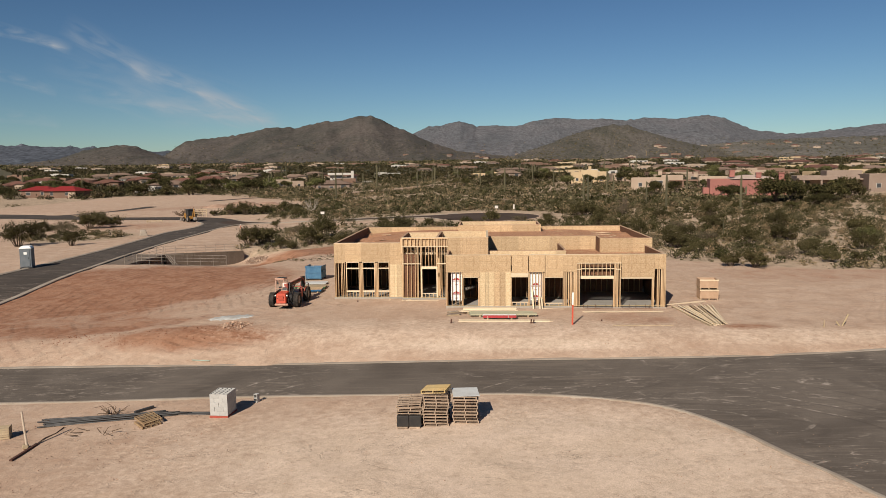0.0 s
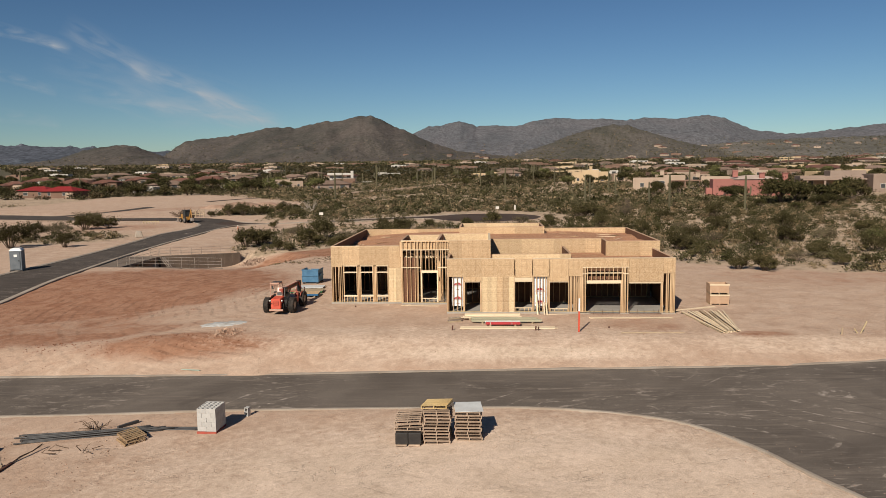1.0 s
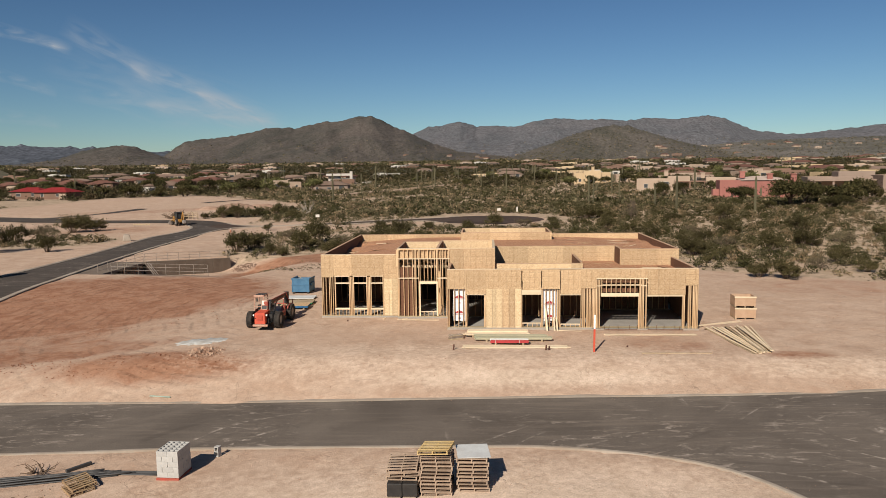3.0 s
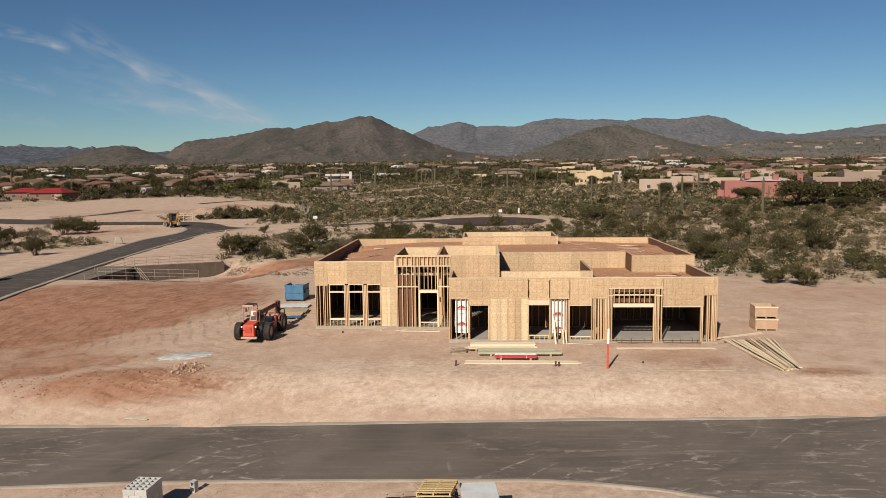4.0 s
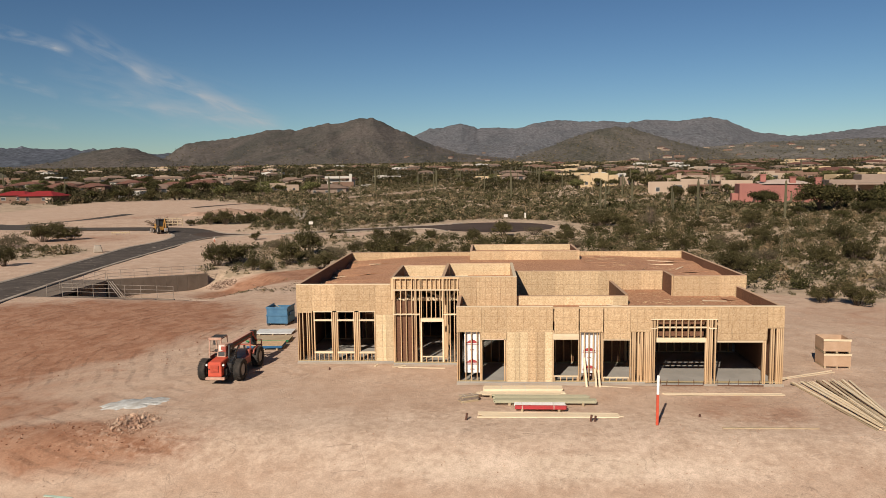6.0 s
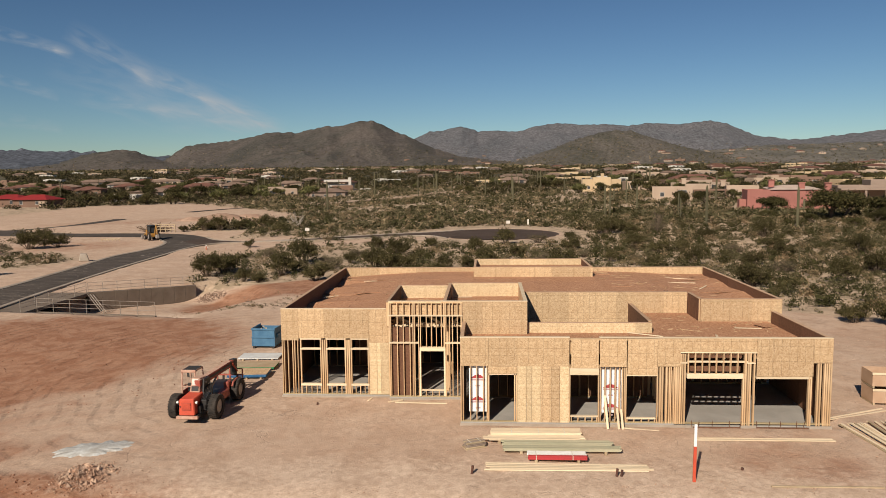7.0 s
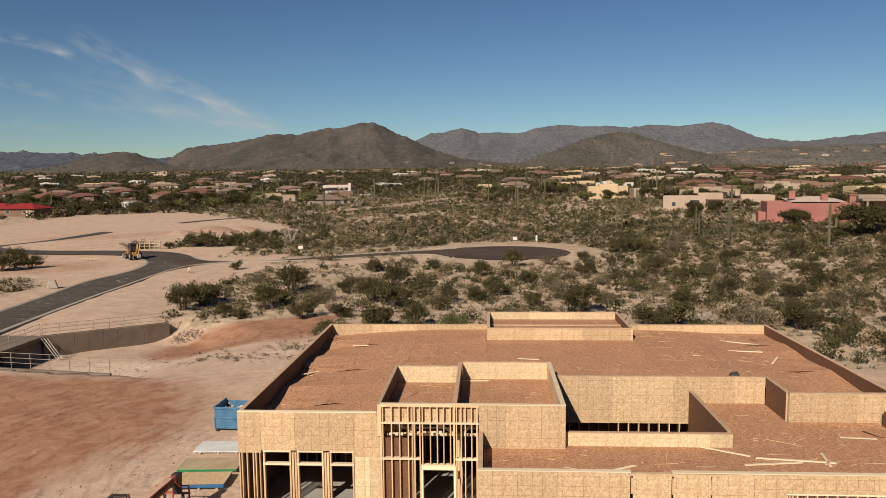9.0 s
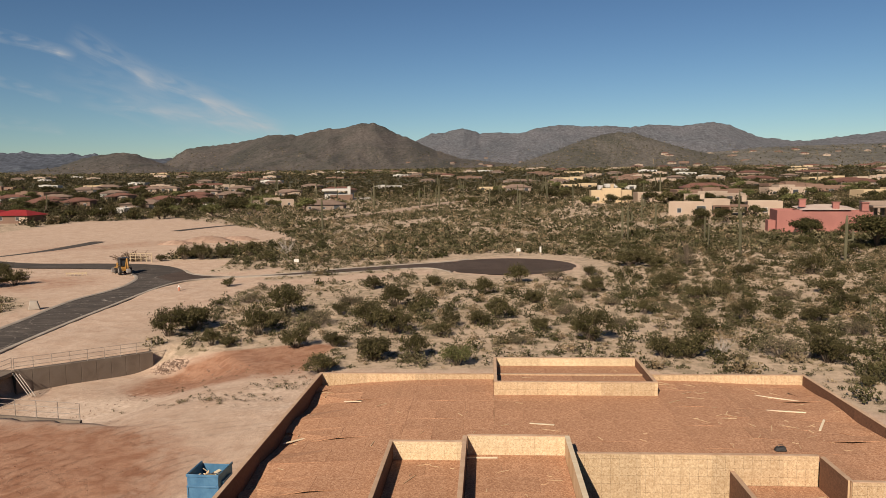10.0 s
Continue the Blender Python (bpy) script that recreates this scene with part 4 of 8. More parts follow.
parapet(11.46, 11.61, 6.46, 8.4, 2.4, Z, {"w": OSB_DARK_SHADED, "e": OSB_DARK_SHADED}, "main_roof_parapet")
parapet(2.95, 11.46, 8.47, 8.62, 2.3, Z, {"s": OSB, "n": OSB_DARK_SHADED}, "courtyard_high_wall")
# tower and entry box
parapet(-3.53, -3.40, 3.46, 8.49, 3.4, 4.55, {"w": OSB_DARK_SHADED, "e": OSB_DARK_SHADED}, "tower_parapet")
parapet(-0.90, -0.75, 3.46, 9.05, 3.4, 4.58, {"w": OSB_DARK_SHADED, "e": OSB_DARK_SHADED}, "tower_parapet")
parapet(-0.74, 2.94, 9.06, 9.21, 3.4, 4.585, {"s": OSB_PALE, "n": OSB}, "tower_parapet")
parapet(-3.53, -0.91, 8.5, 8.65, 3.4, 4.55, {"s": OSB_PALE, "n": OSB}, "tower_parapet")
board("cap_plate", bx, -3.4, 2.95, 3.29, 3.45, 4.582, 4.61, LUMBER)
board("cap_plate", rw, 2.78, 2.95, 3.455, 9.05, 4.582, 4.61, LUMBER)
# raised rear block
parapet(0.3, 7.75, 16.2, 16.35, 3.5, 4.54, {"s": OSB, "n": OSB_DARK_SHADED}, "rear_block_parapet")
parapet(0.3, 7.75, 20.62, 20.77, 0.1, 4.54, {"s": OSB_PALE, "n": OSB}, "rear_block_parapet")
parapet(0.3, 0.45, 16.36, 20.61, 3.5, 4.54, {"w": OSB, "e": OSB_DARK_SHADED}, "rear_block_parapet")
parapet(7.60, 7.75, 16.36, 20.61, 3.5, 4.54, {"w": OSB_DARK_SHADED, "e": OSB}, "rear_block_parapet")
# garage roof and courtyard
parapet(0.0, 14.9, T + 0.001, T + 0.03, 2.95, 3.655, {"n": OSB_DARK_SHADED}, cap=False)
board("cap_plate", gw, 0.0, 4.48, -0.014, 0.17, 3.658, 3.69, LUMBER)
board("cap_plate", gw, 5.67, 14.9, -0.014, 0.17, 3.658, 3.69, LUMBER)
parapet(14.75, 14.9, 0.18, 5.95, 0.1, 3.67, {"w": OSB_DARK_SHADED, "e": OSB}, "garage_side_wall")
parapet(0.0, 0.15, 0.18, 3.28, 0.14, 3.67, {"w": OSB, "e": OSB_DARK_SHADED}, "garage_side_wall")
parapet(2.96, 8.6, 3.62, 3.77, 2.9, 3.56, {"s": OSB_PALE, "n": OSB_DARK_SHADED}, "courtyard_parapet")
# Lower wall seen through the windows: room shade painted as darker board.
parapet(2.96, 8.44, 3.63, 3.76, 0.14, 2.89, {"s": OSB_DARK_SHADED, "n": OSB_DARK_SHADED}, "courtyard_wall", cap=False)
parapet(8.45, 8.6, 3.78, 8.46, 0.14, 3.62, {"w": OSB_DARK_SHADED, "e": OSB_DARK_SHADED}, "courtyard_parapet")
# framing under the courtyard's high wall
cyw = plates("courtyard_frame", 2.95, 11.4, 8.48, 0.12, 2.3)
for x in np.arange(3.2, 11.3, 0.41):
    if not 3.3 < x < 5.4:
        stud(cyw, float(x), 8.48, 0.16, 2.22)


# -- roof decks, board by board --
def deck_main(x, y):
    edge = min(x + 8.4, 15.3 - x)
    wave = (0.30 * (0.5 + 0.5 * math.cos(2 * math.pi * (y - 13.2) / 4.6)) - 0.34) * max(0.0, 1 - (x + 8.4) / 2.2)
    wave += 0.16 * (0.5 + 0.5 * math.cos(2 * math.pi * (y - 11.0) / 4.6)) * max(0.0, 1 - (15.3 - x) / 1.5)
    return wave + 3.60 + 0.26 * float(smooth(0, 7, edge)) + 0.05 * float(smooth(6, 14, y))


def deck_flat(z):
    return lambda x, y: z


def deck(name, rects, zf, label):
    first = None
    for x0, x1, y0, y1 in rects:
        row = 0
        y = y0
        while y < y1 - 0.02:
            e = min(y + 1.22, y1)
            x = x0
            w = 1.22 if row % 2 else 2.44
            while x < x1 - 0.02:
                f = min(x + w, x1)
                w = 2.44
                s = Soup()
                pts = [(x + 0.003, y + 0.003), (f - 0.003, y + 0.003), (f - 0.003, e - 0.003), (x + 0.003, e - 0.003)]
                cx, cy = (x + f) / 2, (y + e) / 2
                lift = random.uniform(0, 0.006)
                v = [(a - cx, b - cy, zf(a, b) + lift) for a, b in pts] + [(a - cx, b - cy, zf(a, b) - 0.018) for a, b in pts]
                s.add(v, [(0, 1, 2, 3), (7, 6, 5, 4), (0, 4, 5, 1), (1, 5, 6, 2), (2, 6, 7, 3), (3, 7, 4, 0)])
                nm = name if first is None else "roof_sheet"
                ob = piece(nm, s.mesh(nm, OSB_ROOF), house if first is None else first)
                ob.location = (cx, cy, 0) if first is None else (cx - first.location[0], cy - first.location[1], 0)
                if first is None:
                    first = tagged(ob, label)
                x = f
            y = e
            row += 1
    return first


deck("main_roof_deck", [(-8.35, -3.41, 3.78, 8.62), (-8.35, -3.41, 8.62, 18.78), (-3.41, -0.91, 8.66, 9.22), (-3.41, 0.29, 9.22, 18.78), (0.29, 7.76, 9.22, 16.19), (2.96, 7.76, 8.63, 9.22),
                        (7.76, 15.24, 8.63, 18.78), (11.62, 15.24, 6.46, 8.63)], deck_main, "reddish-brown strand board roof deck")
deck("garage_roof_deck", [(0.16, 14.74, 0.18, 3.61), (8.61, 11.45, 3.61, 8.46), (11.45, 14.74, 3.61, 6.29)], deck_flat(3.08), "reddish-brown strand board deck over the garage")
deck("tower_roof_deck", [(-3.39, -0.91, 3.47, 8.49), (-0.74, 2.78, 3.47, 9.05)], deck_flat(3.86), "reddish-brown strand board deck of the entry tower")
deck("rear_block_deck", [(0.46, 7.59, 16.36, 20.61)], deck_flat(4.12), "reddish-brown strand board deck of the raised block")

# sagging flaps of board where the deck meets the parapets
FLAP = [(-8.2, 17.9, 0.9, 40), (-8.1, 12.3, 1.0, -20), (-7.9, 6.5, 1.0, 35), (-2.9, 4.2, 0.5, 50), (-0.4, 4.2, 0.5, 50), (14.6, 17.3, 1.1, 30), (14.5, 12.0, 1.1, -35), (14.2, 5.2, 0.9, 35)]
for x, y, w, turn in FLAP:
    z = deck_main(x, y) if not (-3.3 < x < 2.8 and y < 9) else 3.86
    z = 3.08 if x > 14 and y < 6.2 else z
    s = Soup().box(-w / 2, w / 2, -0.35, 0.35, -0.006, 0.006)
    piece("cricket_board", s.mesh("cricket_board", OSB_ROOF, 0.002), house, pose(x, y, z + 0.045, 4, 3, turn))

# -- interior partitions --
# Partition sheets have the rooms' shade put into their board colour.
inner = plates("partition", -8.3, -3.5, 8.7, 0.12, 2.6)
for x in np.arange(-8.2, -3.5, 0.41):
    stud(inner, float(x), 8.7, 0.16, 2.5)
sheets(inner, -6.0, -3.5, 8.87, 0.14, 2.6, OSB_DARK_SHADED)
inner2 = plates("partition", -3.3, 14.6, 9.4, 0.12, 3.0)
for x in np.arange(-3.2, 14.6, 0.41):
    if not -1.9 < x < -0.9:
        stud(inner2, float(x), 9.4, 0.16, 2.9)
sheets(inner2, -0.6, 14.6, 9.56, 0.14, 3.0, OSB_DARK_SHADED)
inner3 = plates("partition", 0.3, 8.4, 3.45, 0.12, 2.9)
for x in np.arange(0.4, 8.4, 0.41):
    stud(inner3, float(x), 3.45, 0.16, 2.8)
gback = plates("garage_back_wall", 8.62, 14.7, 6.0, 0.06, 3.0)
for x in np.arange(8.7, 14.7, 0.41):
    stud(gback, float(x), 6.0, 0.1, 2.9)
sheets(gback, 8.62, 14.7, 6.16, 0.08, 3.0, OSB_DARK_SHADED)
# rafters under the garage deck
for i in range(10):
    board("rafter", gback, 8.9 + i * 0.61, 8.94 + i * 0.61, 0.2, 5.95, 2.78, 3.05, STUD)
# walls that stand between the rooms, edge on to the front
for x, y0, y1, z1 in ((-3.42, 3.8, 9.3, 3.55), (8.64, 0.2, 3.6, 2.95), (1.1, 0.2, 3.2, 2.95), (-0.8, 4.2, 9.0, 3.3)):
    s = Soup()
    s.box(x, x + 0.1, y0, y1, 0.12, 0.16).box(x, x + 0.1, y0, y1, z1 - 0.08, z1)
    ob = piece("partition", s.mesh("partition", STUD), house)
    for y in np.arange(y0 + 0.1, y1, 0.41):
        board("stud", ob, x, x + 0.1, float(y), float(y) + 0.04, 0.16, z1 - 0.08, STUD)

# foundation stem seen below the sill
for x0, x1, y in ((-8.54, -3.38, 3.575), (-3.37, -0.02, 3.245), (-0.02, 9.2, -0.034), (9.18, 9.45, -0.05), (11.35, 11.95, -0.06), (14.05, 14.95, -0.05)):
    board("foundation", house, x0, x1, y - 0.03, y, -0.3, 0.075, KERB, "grey concrete foundation edge")

# rebar pins and loose sand at the garage thresholds
for i, x in enumerate((9.42, 9.6, 10.2, 10.9, 11.25, 12.0, 12.4, 12.9, 13.55, 13.75)):
    lean = (-0.05, 0.08, 0.0, -0.02, 0.1)[i % 5]
    piece("rebar_pin", Soup().tube((x, -0.12, -0.2), (x + lean, -0.13, 0.3), 0.012, None, 6).mesh("rebar_pin", OSB_DARK_SHADED), house)
board("threshold_form", house, 9.46, 11.34, -0.10, -0.062, -0.1, 0.03, OSB_DARK_SHADED, "rough form board at the garage door")
board("threshold_form", house, 11.97, 14.03, -0.10, -0.062, -0.1, 0.03, OSB_DARK_SHADED, "rough form board at the garage door")

# ---- things on the site ----
def part(name, soup, mat, parent, label="", bevel=0.0, m=None, soft=False):
    return piece(name, soup.mesh(name, mat, bevel, soft), parent, m, label)


def gz(x, y):
    return float(land(x, y))


RED = plain("faded_red_paint", (0.52, 0.072, 0.032), (0.44, 0.06, 0.03), 3, 25, 0.45, bump=0.1, vary=0.08)
RED_DUSTY = plain("dusty_red_paint", (0.40, 0.13, 0.075), (0.45, 0.22, 0.14), 4, 25, 0.65, bump=0.15, vary=0.1)
BLACK = plain("black_metal", (0.016, 0.014, 0.013), (0.03, 0.026, 0.023), 4, 30, 0.5, bump=0.1, vary=0.1)
RUBBER = plain("tyre_rubber", (0.022, 0.02, 0.018), (0.055, 0.043, 0.035), 3, 30, 0.85, bump=0.3, vary=0.1)
RIM = plain("grey_rim", (0.25, 0.22, 0.20), (0.33, 0.28, 0.24), 5, 30, 0.5, 0.2, bump=0.1, vary=0.05)
PALE = plain("pale_panel", (0.62, 0.56, 0.50), (0.52, 0.46, 0.40), 5, 30, 0.5, bump=0.05, vary=0.05)
GLASS_DK = plain("dark_glass", (0.02, 0.022, 0.024), (0.03, 0.03, 0.03), 2, 10, 0.08, bump=0, vary=0.02)
LAMPW = plain("lamp_lens", (0.8, 0.78, 0.7), (0.7, 0.68, 0.62), 5, 30, 0.2, bump=0, vary=0)
BLUE = plain("blue_container_paint", (0.032, 0.105, 0.19), (0.055, 0.145, 0.235), 2.5, 20, 0.55, bump=0.15, vary=0.05)
YELLOW = plain("machine_yellow", (0.34, 0.165, 0.03), (0.27, 0.13, 0.03), 3, 25, 0.5, bump=0.1, vary=0.08)
STEEL = plain("galvanised_rail", (0.40, 0.335, 0.275), (0.33, 0.27, 0.22), 4, 30, 0.45, 0.6, bump=0.05, vary=0.1)


def wheel(parent, x, y, r, w, tyre=RUBBER, hub=RIM):
    """A lugged tyre with its rim; the axle runs along x."""
    t = Soup()
    n = 28
    prof = [(-w / 2, r * 0.58), (-w / 2, r * 0.88), (-w * 0.38, r * 0.97), (w * 0.38, r * 0.97), (w / 2, r * 0.88), (w / 2, r * 0.58)]
    v = [(px, pr * math.cos(2 * math.pi * i / n), pr * math.sin(2 * math.pi * i / n)) for i in range(n) for px, pr in prof]
    k = len(prof)
    f = [(i * k + j, i * k + (j + 1) % k, ((i + 1) % n) * k + (j + 1) % k, ((i + 1) % n) * k + j) for i in range(n) for j in range(k)]
    t.add(v, f)
    for i in range(n):
        a = 360 * i / n
        for sgn in (-1, 1):
            t.box(0.0 if sgn > 0 else -w * 0.5, w * 0.5 if sgn > 0 else 0.0, -0.028 * r * 1.4, 0.028 * r * 1.4, r * 0.93, r * 1.0, pose(0, 0, 0, a + (6.4 if sgn > 0 else 0), 0, 0))
    me = t.mesh("tyre", tyre)
    ob = piece("wheel", Soup().tube((-w * 0.3, 0, 0), (w * 0.3, 0, 0), r * 0.22, r * 0.22, 12).mesh("wheel", BLACK), parent, pose(x, y, r))
    piece("tyre", me, ob, None, "black lugged rubber tyre")
    h = Soup()
    h.tube((-w * 0.36, 0, 0), (-w * 0.2, 0, 0), r * 0.58, r * 0.40, 20).tube((w * 0.2, 0, 0), (w * 0.36, 0, 0), r * 0.40, r * 0.58, 20)
    for i in range(6):
        a = 2 * math.pi * i / 6
        for s in (-1, 1):
            h.tube((s * w * 0.2, r * 0.3 * math.cos(a), r * 0.3 * math.sin(a)), (s * w * 0.28, r * 0.3 * math.cos(a), r * 0.3 * math.sin(a)), r * 0.04, None, 6)
    piece("rim", h.mesh("rim", hub), ob, None, "dusty grey steel rim")
    return ob


def wedge(lo, hi):
    """A block from four lower and four upper corners."""
    return Soup().add(list(lo) + list(hi), [(3, 2, 1, 0), (4, 5, 6, 7), (0, 1, 5, 4), (1, 2, 6, 5), (2, 3, 7, 6), (3, 0, 4, 7)])


# Red for the machine's shaded sides: shade mixed into a darker, dusty colour.
RED_SHADED = plain("shaded_red_paint", (0.27, 0.048, 0.03), (0.33, 0.09, 0.06), 4, 25, 0.55, bump=0.1, vary=0.1)
DUST = plain("dust_on_paint", (0.50, 0.33, 0.245), (0.40, 0.21, 0.15), 5, 25, 0.85, bump=0.15, vary=0.1)


def telehandler(m):
    """A rough-terrain forklift, seen from behind; its front is +y."""
    t = empty("telehandler", m, "red telescopic forklift with dusty boom parked on dirt", "forklift")
    ch = Soup()
    ch.box(-0.5, 0.5, -0.1, 4.2, 0.45, 0.82)
    ch.box(-0.95, 0.95, 0.38, 0.7, 0.42, 0.68).box(-0.95, 0.95, 3.05, 3.4, 0.42, 0.68)
    part("chassis", ch, BLACK, t, "black greasy chassis with axles", 0.02)
    # engine cover: bright rear door with a grille, dark flank beside it
    hood = wedge([(-0.42, -0.45, 0.45), (0.36, -0.45, 0.45), (0.36, 0.75, 0.45), (-0.42, 0.75, 0.45)], [(-0.40, -0.42, 1.26), (0.34, -0.42, 1.26), (0.34, 0.75, 1.32), (-0.40, 0.75, 1.32)])
    hood = part("engine_cover", hood, RED, t, "bright red engine cover", 0.04)
    part("grille", Soup().box(-0.26, 0.2, -0.458, -0.448, 0.72, 1.1), RED_SHADED, hood, "darker red grille field")
    for i in range(8):
        part("grille_slat", Soup().box(-0.25, 0.19, -0.474, -0.459, 0.74 + i * 0.045, 0.765 + i * 0.045), RED, hood)
    part("latch", Soup().box(-0.36, -0.3, -0.47, -0.449, 0.88, 0.93), BLACK, hood)
    part("engine_flank", Soup().box(0.37, 0.72, 0.15, 1.35, 0.5, 1.05), BLACK, t, "black engine side with hoses", 0.05)
    for i in range(4):
        part("hose", Soup().path([(0.42 + i * 0.07, 0.2, 1.05), (0.48 + i * 0.09, 0.5, 1.3 + 0.04 * i), (0.42 + i * 0.05, 1.0, 1.5), (0.3, 1.4, 1.5)], 0.02), BLACK, t)
    part("bumper", Soup().box(-0.5, 0.58, -0.62, -0.47, 0.33, 0.48), DUST, t, "pale dusty rear bumper", 0.03)
    part("counterweight", Soup().box(-0.45, 0.5, -0.46, 0.0, 0.3, 0.449), BLACK, t, "", 0.03)
    for x in (-0.47, 0.46):
        lamp = part("rear_lamp", Soup().tube((x, -0.44, 1.12), (x, -0.36, 1.12), 0.055, 0.055, 10), LAMPW, t)
        part("lamp_bracket", Soup().box(x - 0.03, x + 0.03, -0.36, -0.3, 0.98, 1.16), BLACK, lamp)
    part("fuel_tank", Soup().box(0.53, 0.92, 1.45, 2.45, 0.5, 0.95), RED_SHADED, t, "dusty dark red side tank", 0.06)
    part("tool_box", Soup().box(-0.93, -0.52, 2.2, 2.75, 0.5, 0.85), RED_SHADED, t, "", 0.03)
    part("step", Soup().box(-0.98, -0.6, 1.25, 1.8, 0.42, 0.47), BLACK, t, "", 0.01)
    for y in (0.55, 3.25):
        for x in (-1.0, 1.0):
            wheel(t, x, y, 0.60, 0.40)
    # pivot pod behind the engine cover: pale hatch above a dark mouth, dusty frame round both
    pod = part("boom_pivot", wedge([(-0.28, 0.45, 1.3), (0.22, 0.45, 1.3), (0.3, 1.25, 1.3), (-0.28, 1.25, 1.3)], [(-0.2, 0.58, 2.0), (0.2, 0.58, 2.0), (0.28, 1.2, 1.96), (-0.22, 1.2, 1.96)]), DUST, t, "dusty pink pivot housing", 0.03)
    part("hatch", Soup().box(-0.17, 0.15, -0.02, 0.0, 0.0, 0.3, pose(0, 0.52, 1.66, -10, 0, 0)), PALE, pod, "pale rear hatch", 0.01)
    # No hole is cut: a black plate paints the opening's dark.
    part("mouth", Soup().box(-0.19, 0.17, -0.02, 0.0, 0.0, 0.24, pose(0, 0.47, 1.38, -10, 0, 0)), BLACK, pod, "black plate standing for a dark opening", 0.01)
    part("pivot_cheek", wedge([(0.31, 0.55, 1.15), (0.4, 0.55, 1.15), (0.4, 1.5, 1.15), (0.31, 1.5, 1.15)], [(0.31, 0.68, 1.94), (0.4, 0.68, 1.94), (0.4, 1.25, 1.9), (0.31, 1.25, 1.9)]), BLACK, t, "black pivot cheek plate", 0.01)
    for y, z in ((0.8, 1.75), (1.05, 1.6), (0.85, 1.4), (1.2, 1.35)):
        part("pin", Soup().tube((0.4, y, z), (0.44, y, z), 0.04, None, 10), RIM, t)
    # operator's cab on the left, an open cage with a barred roof
    cab = Soup()
    for x, y in ((-0.9, 0.95), (-0.24, 0.95), (-0.9, 2.0), (-0.24, 2.0)):
        cab.path([(x, y, 0.78), (x, y + (0.03 if y < 1.5 else -0.03), 1.6), (x, y + (0.1 if y < 1.5 else -0.16), 2.2)], 0.038, 7)
    cab.path([(-0.9, 1.05, 2.2), (-0.24, 1.05, 2.2), (-0.24, 1.84, 2.2), (-0.9, 1.84, 2.2), (-0.9, 1.05, 2.2)], 0.04)
    cab.path([(-0.9, 0.97, 1.45), (-0.24, 0.97, 1.45)], 0.028).path([(-0.9, 0.97, 1.45), (-0.9, 1.97, 1.3)], 0.028)
    cab = part("cab_frame", cab, DUST, t, "dusty pale pink cab cage")
    part("cab_floor", Soup().box(-0.94, -0.2, 0.9, 2.05, 0.74, 0.8), BLACK, cab)
    part("cab_panel", Soup().box(-0.94, -0.9, 1.0, 2.0, 0.8, 1.2), RED_SHADED, cab, "", 0.01)
    part("roof_rim", Soup().box(-0.95, -0.19, 0.98, 1.04, 2.14, 2.29).box(-0.95, -0.9, 1.041, 1.9, 2.14, 2.27), DUST, cab, "dusty roof rim", 0.02)
    for i in range(6):
        part("roof_bar", Soup().box(-0.88, -0.22, 1.1 + i * 0.13, 1.15 + i * 0.13, 2.25, 2.275), BLACK, cab)
    part("seat", Soup().box(-0.74, -0.36, 1.25, 1.65, 0.95, 1.1).box(-0.74, -0.36, 1.2, 1.3, 1.1, 1.55), BLACK, cab, "black operator's seat", 0.04)
    part("steering_column", Soup().tube((-0.55, 1.9, 0.9), (-0.55, 1.78, 1.3), 0.025, None, 6), BLACK, cab)
    part("steering_wheel", Soup().path([(-0.55 + 0.17 * math.cos(a * 0.524), 1.77 + 0.05 * math.sin(a * 0.524), 1.31 + 0.16 * math.sin(a * 0.524)) for a in range(13)], 0.015), BLACK, cab)
    # the boom lies along the machine and rises towards the front, under a coat of dust
    up = pose(0.12, 0.8, 1.74, 0.6, 0, -3.5)
    # The boom's shaded flank is painted in through this darker red.
    boom = part("boom", Soup().box(-0.15, 0.15, -0.3, 3.1, -0.17, 0.17, up), RED_SHADED, t, "dark red telescopic boom", 0.025)
    part("dust_layer", Soup().box(-0.135, 0.135, -0.28, 3.08, 0.171, 0.178, up), DUST, boom, "pale dust lying on the boom")
    part("inner_boom", Soup().box(-0.115, 0.115, 3.1, 3.5, -0.13, 0.13, up), RED_SHADED, boom, "", 0.02)
    part("wear_band", Soup().box(-0.165, 0.165, 2.95, 3.08, -0.185, 0.165, up), BLACK, boom, "", 0.01)
    head = part("boom_head", wedge([up @ Vector(p) for p in ((-0.15, 3.5, -0.75), (0.15, 3.5, -0.75), (0.15, 3.72, -0.8), (-0.15, 3.72, -0.8))], [up @ Vector(p) for p in ((-0.15, 3.4, 0.18), (0.15, 3.4, 0.18), (0.15, 3.8, 0.12), (-0.15, 3.8, 0.12))]), BLACK, boom, "black boom head", 0.03)
    part("tilt_cylinder", Soup().tube(up @ Vector((0.19, 3.1, 0.02)), up @ Vector((0.19, 3.65, -0.55)), 0.05, 0.04, 8), RED, head, "red tilt cylinder")
    part("lift_cylinder", Soup().tube((0.2, 1.5, 0.95), (0.25, 2.6, 1.62), 0.07, 0.05, 10), STEEL, boom)
    part("hose_tray", Soup().box(0.155, 0.2, 0.3, 2.9, -0.02, 0.07, up), BLACK, boom)
    car = Soup().box(-0.7, 0.8, 4.55, 4.62, 0.92, 1.0).box(-0.7, 0.8, 4.55, 4.62, 0.3, 0.38)
    for x in (-0.66, 0.05, 0.76):
        car.box(x - 0.03, x + 0.03, 4.551, 4.6, 0.3, 1.3)
    car.path([(-0.66, 4.57, 1.3), (0.76, 4.57, 1.3)], 0.025)
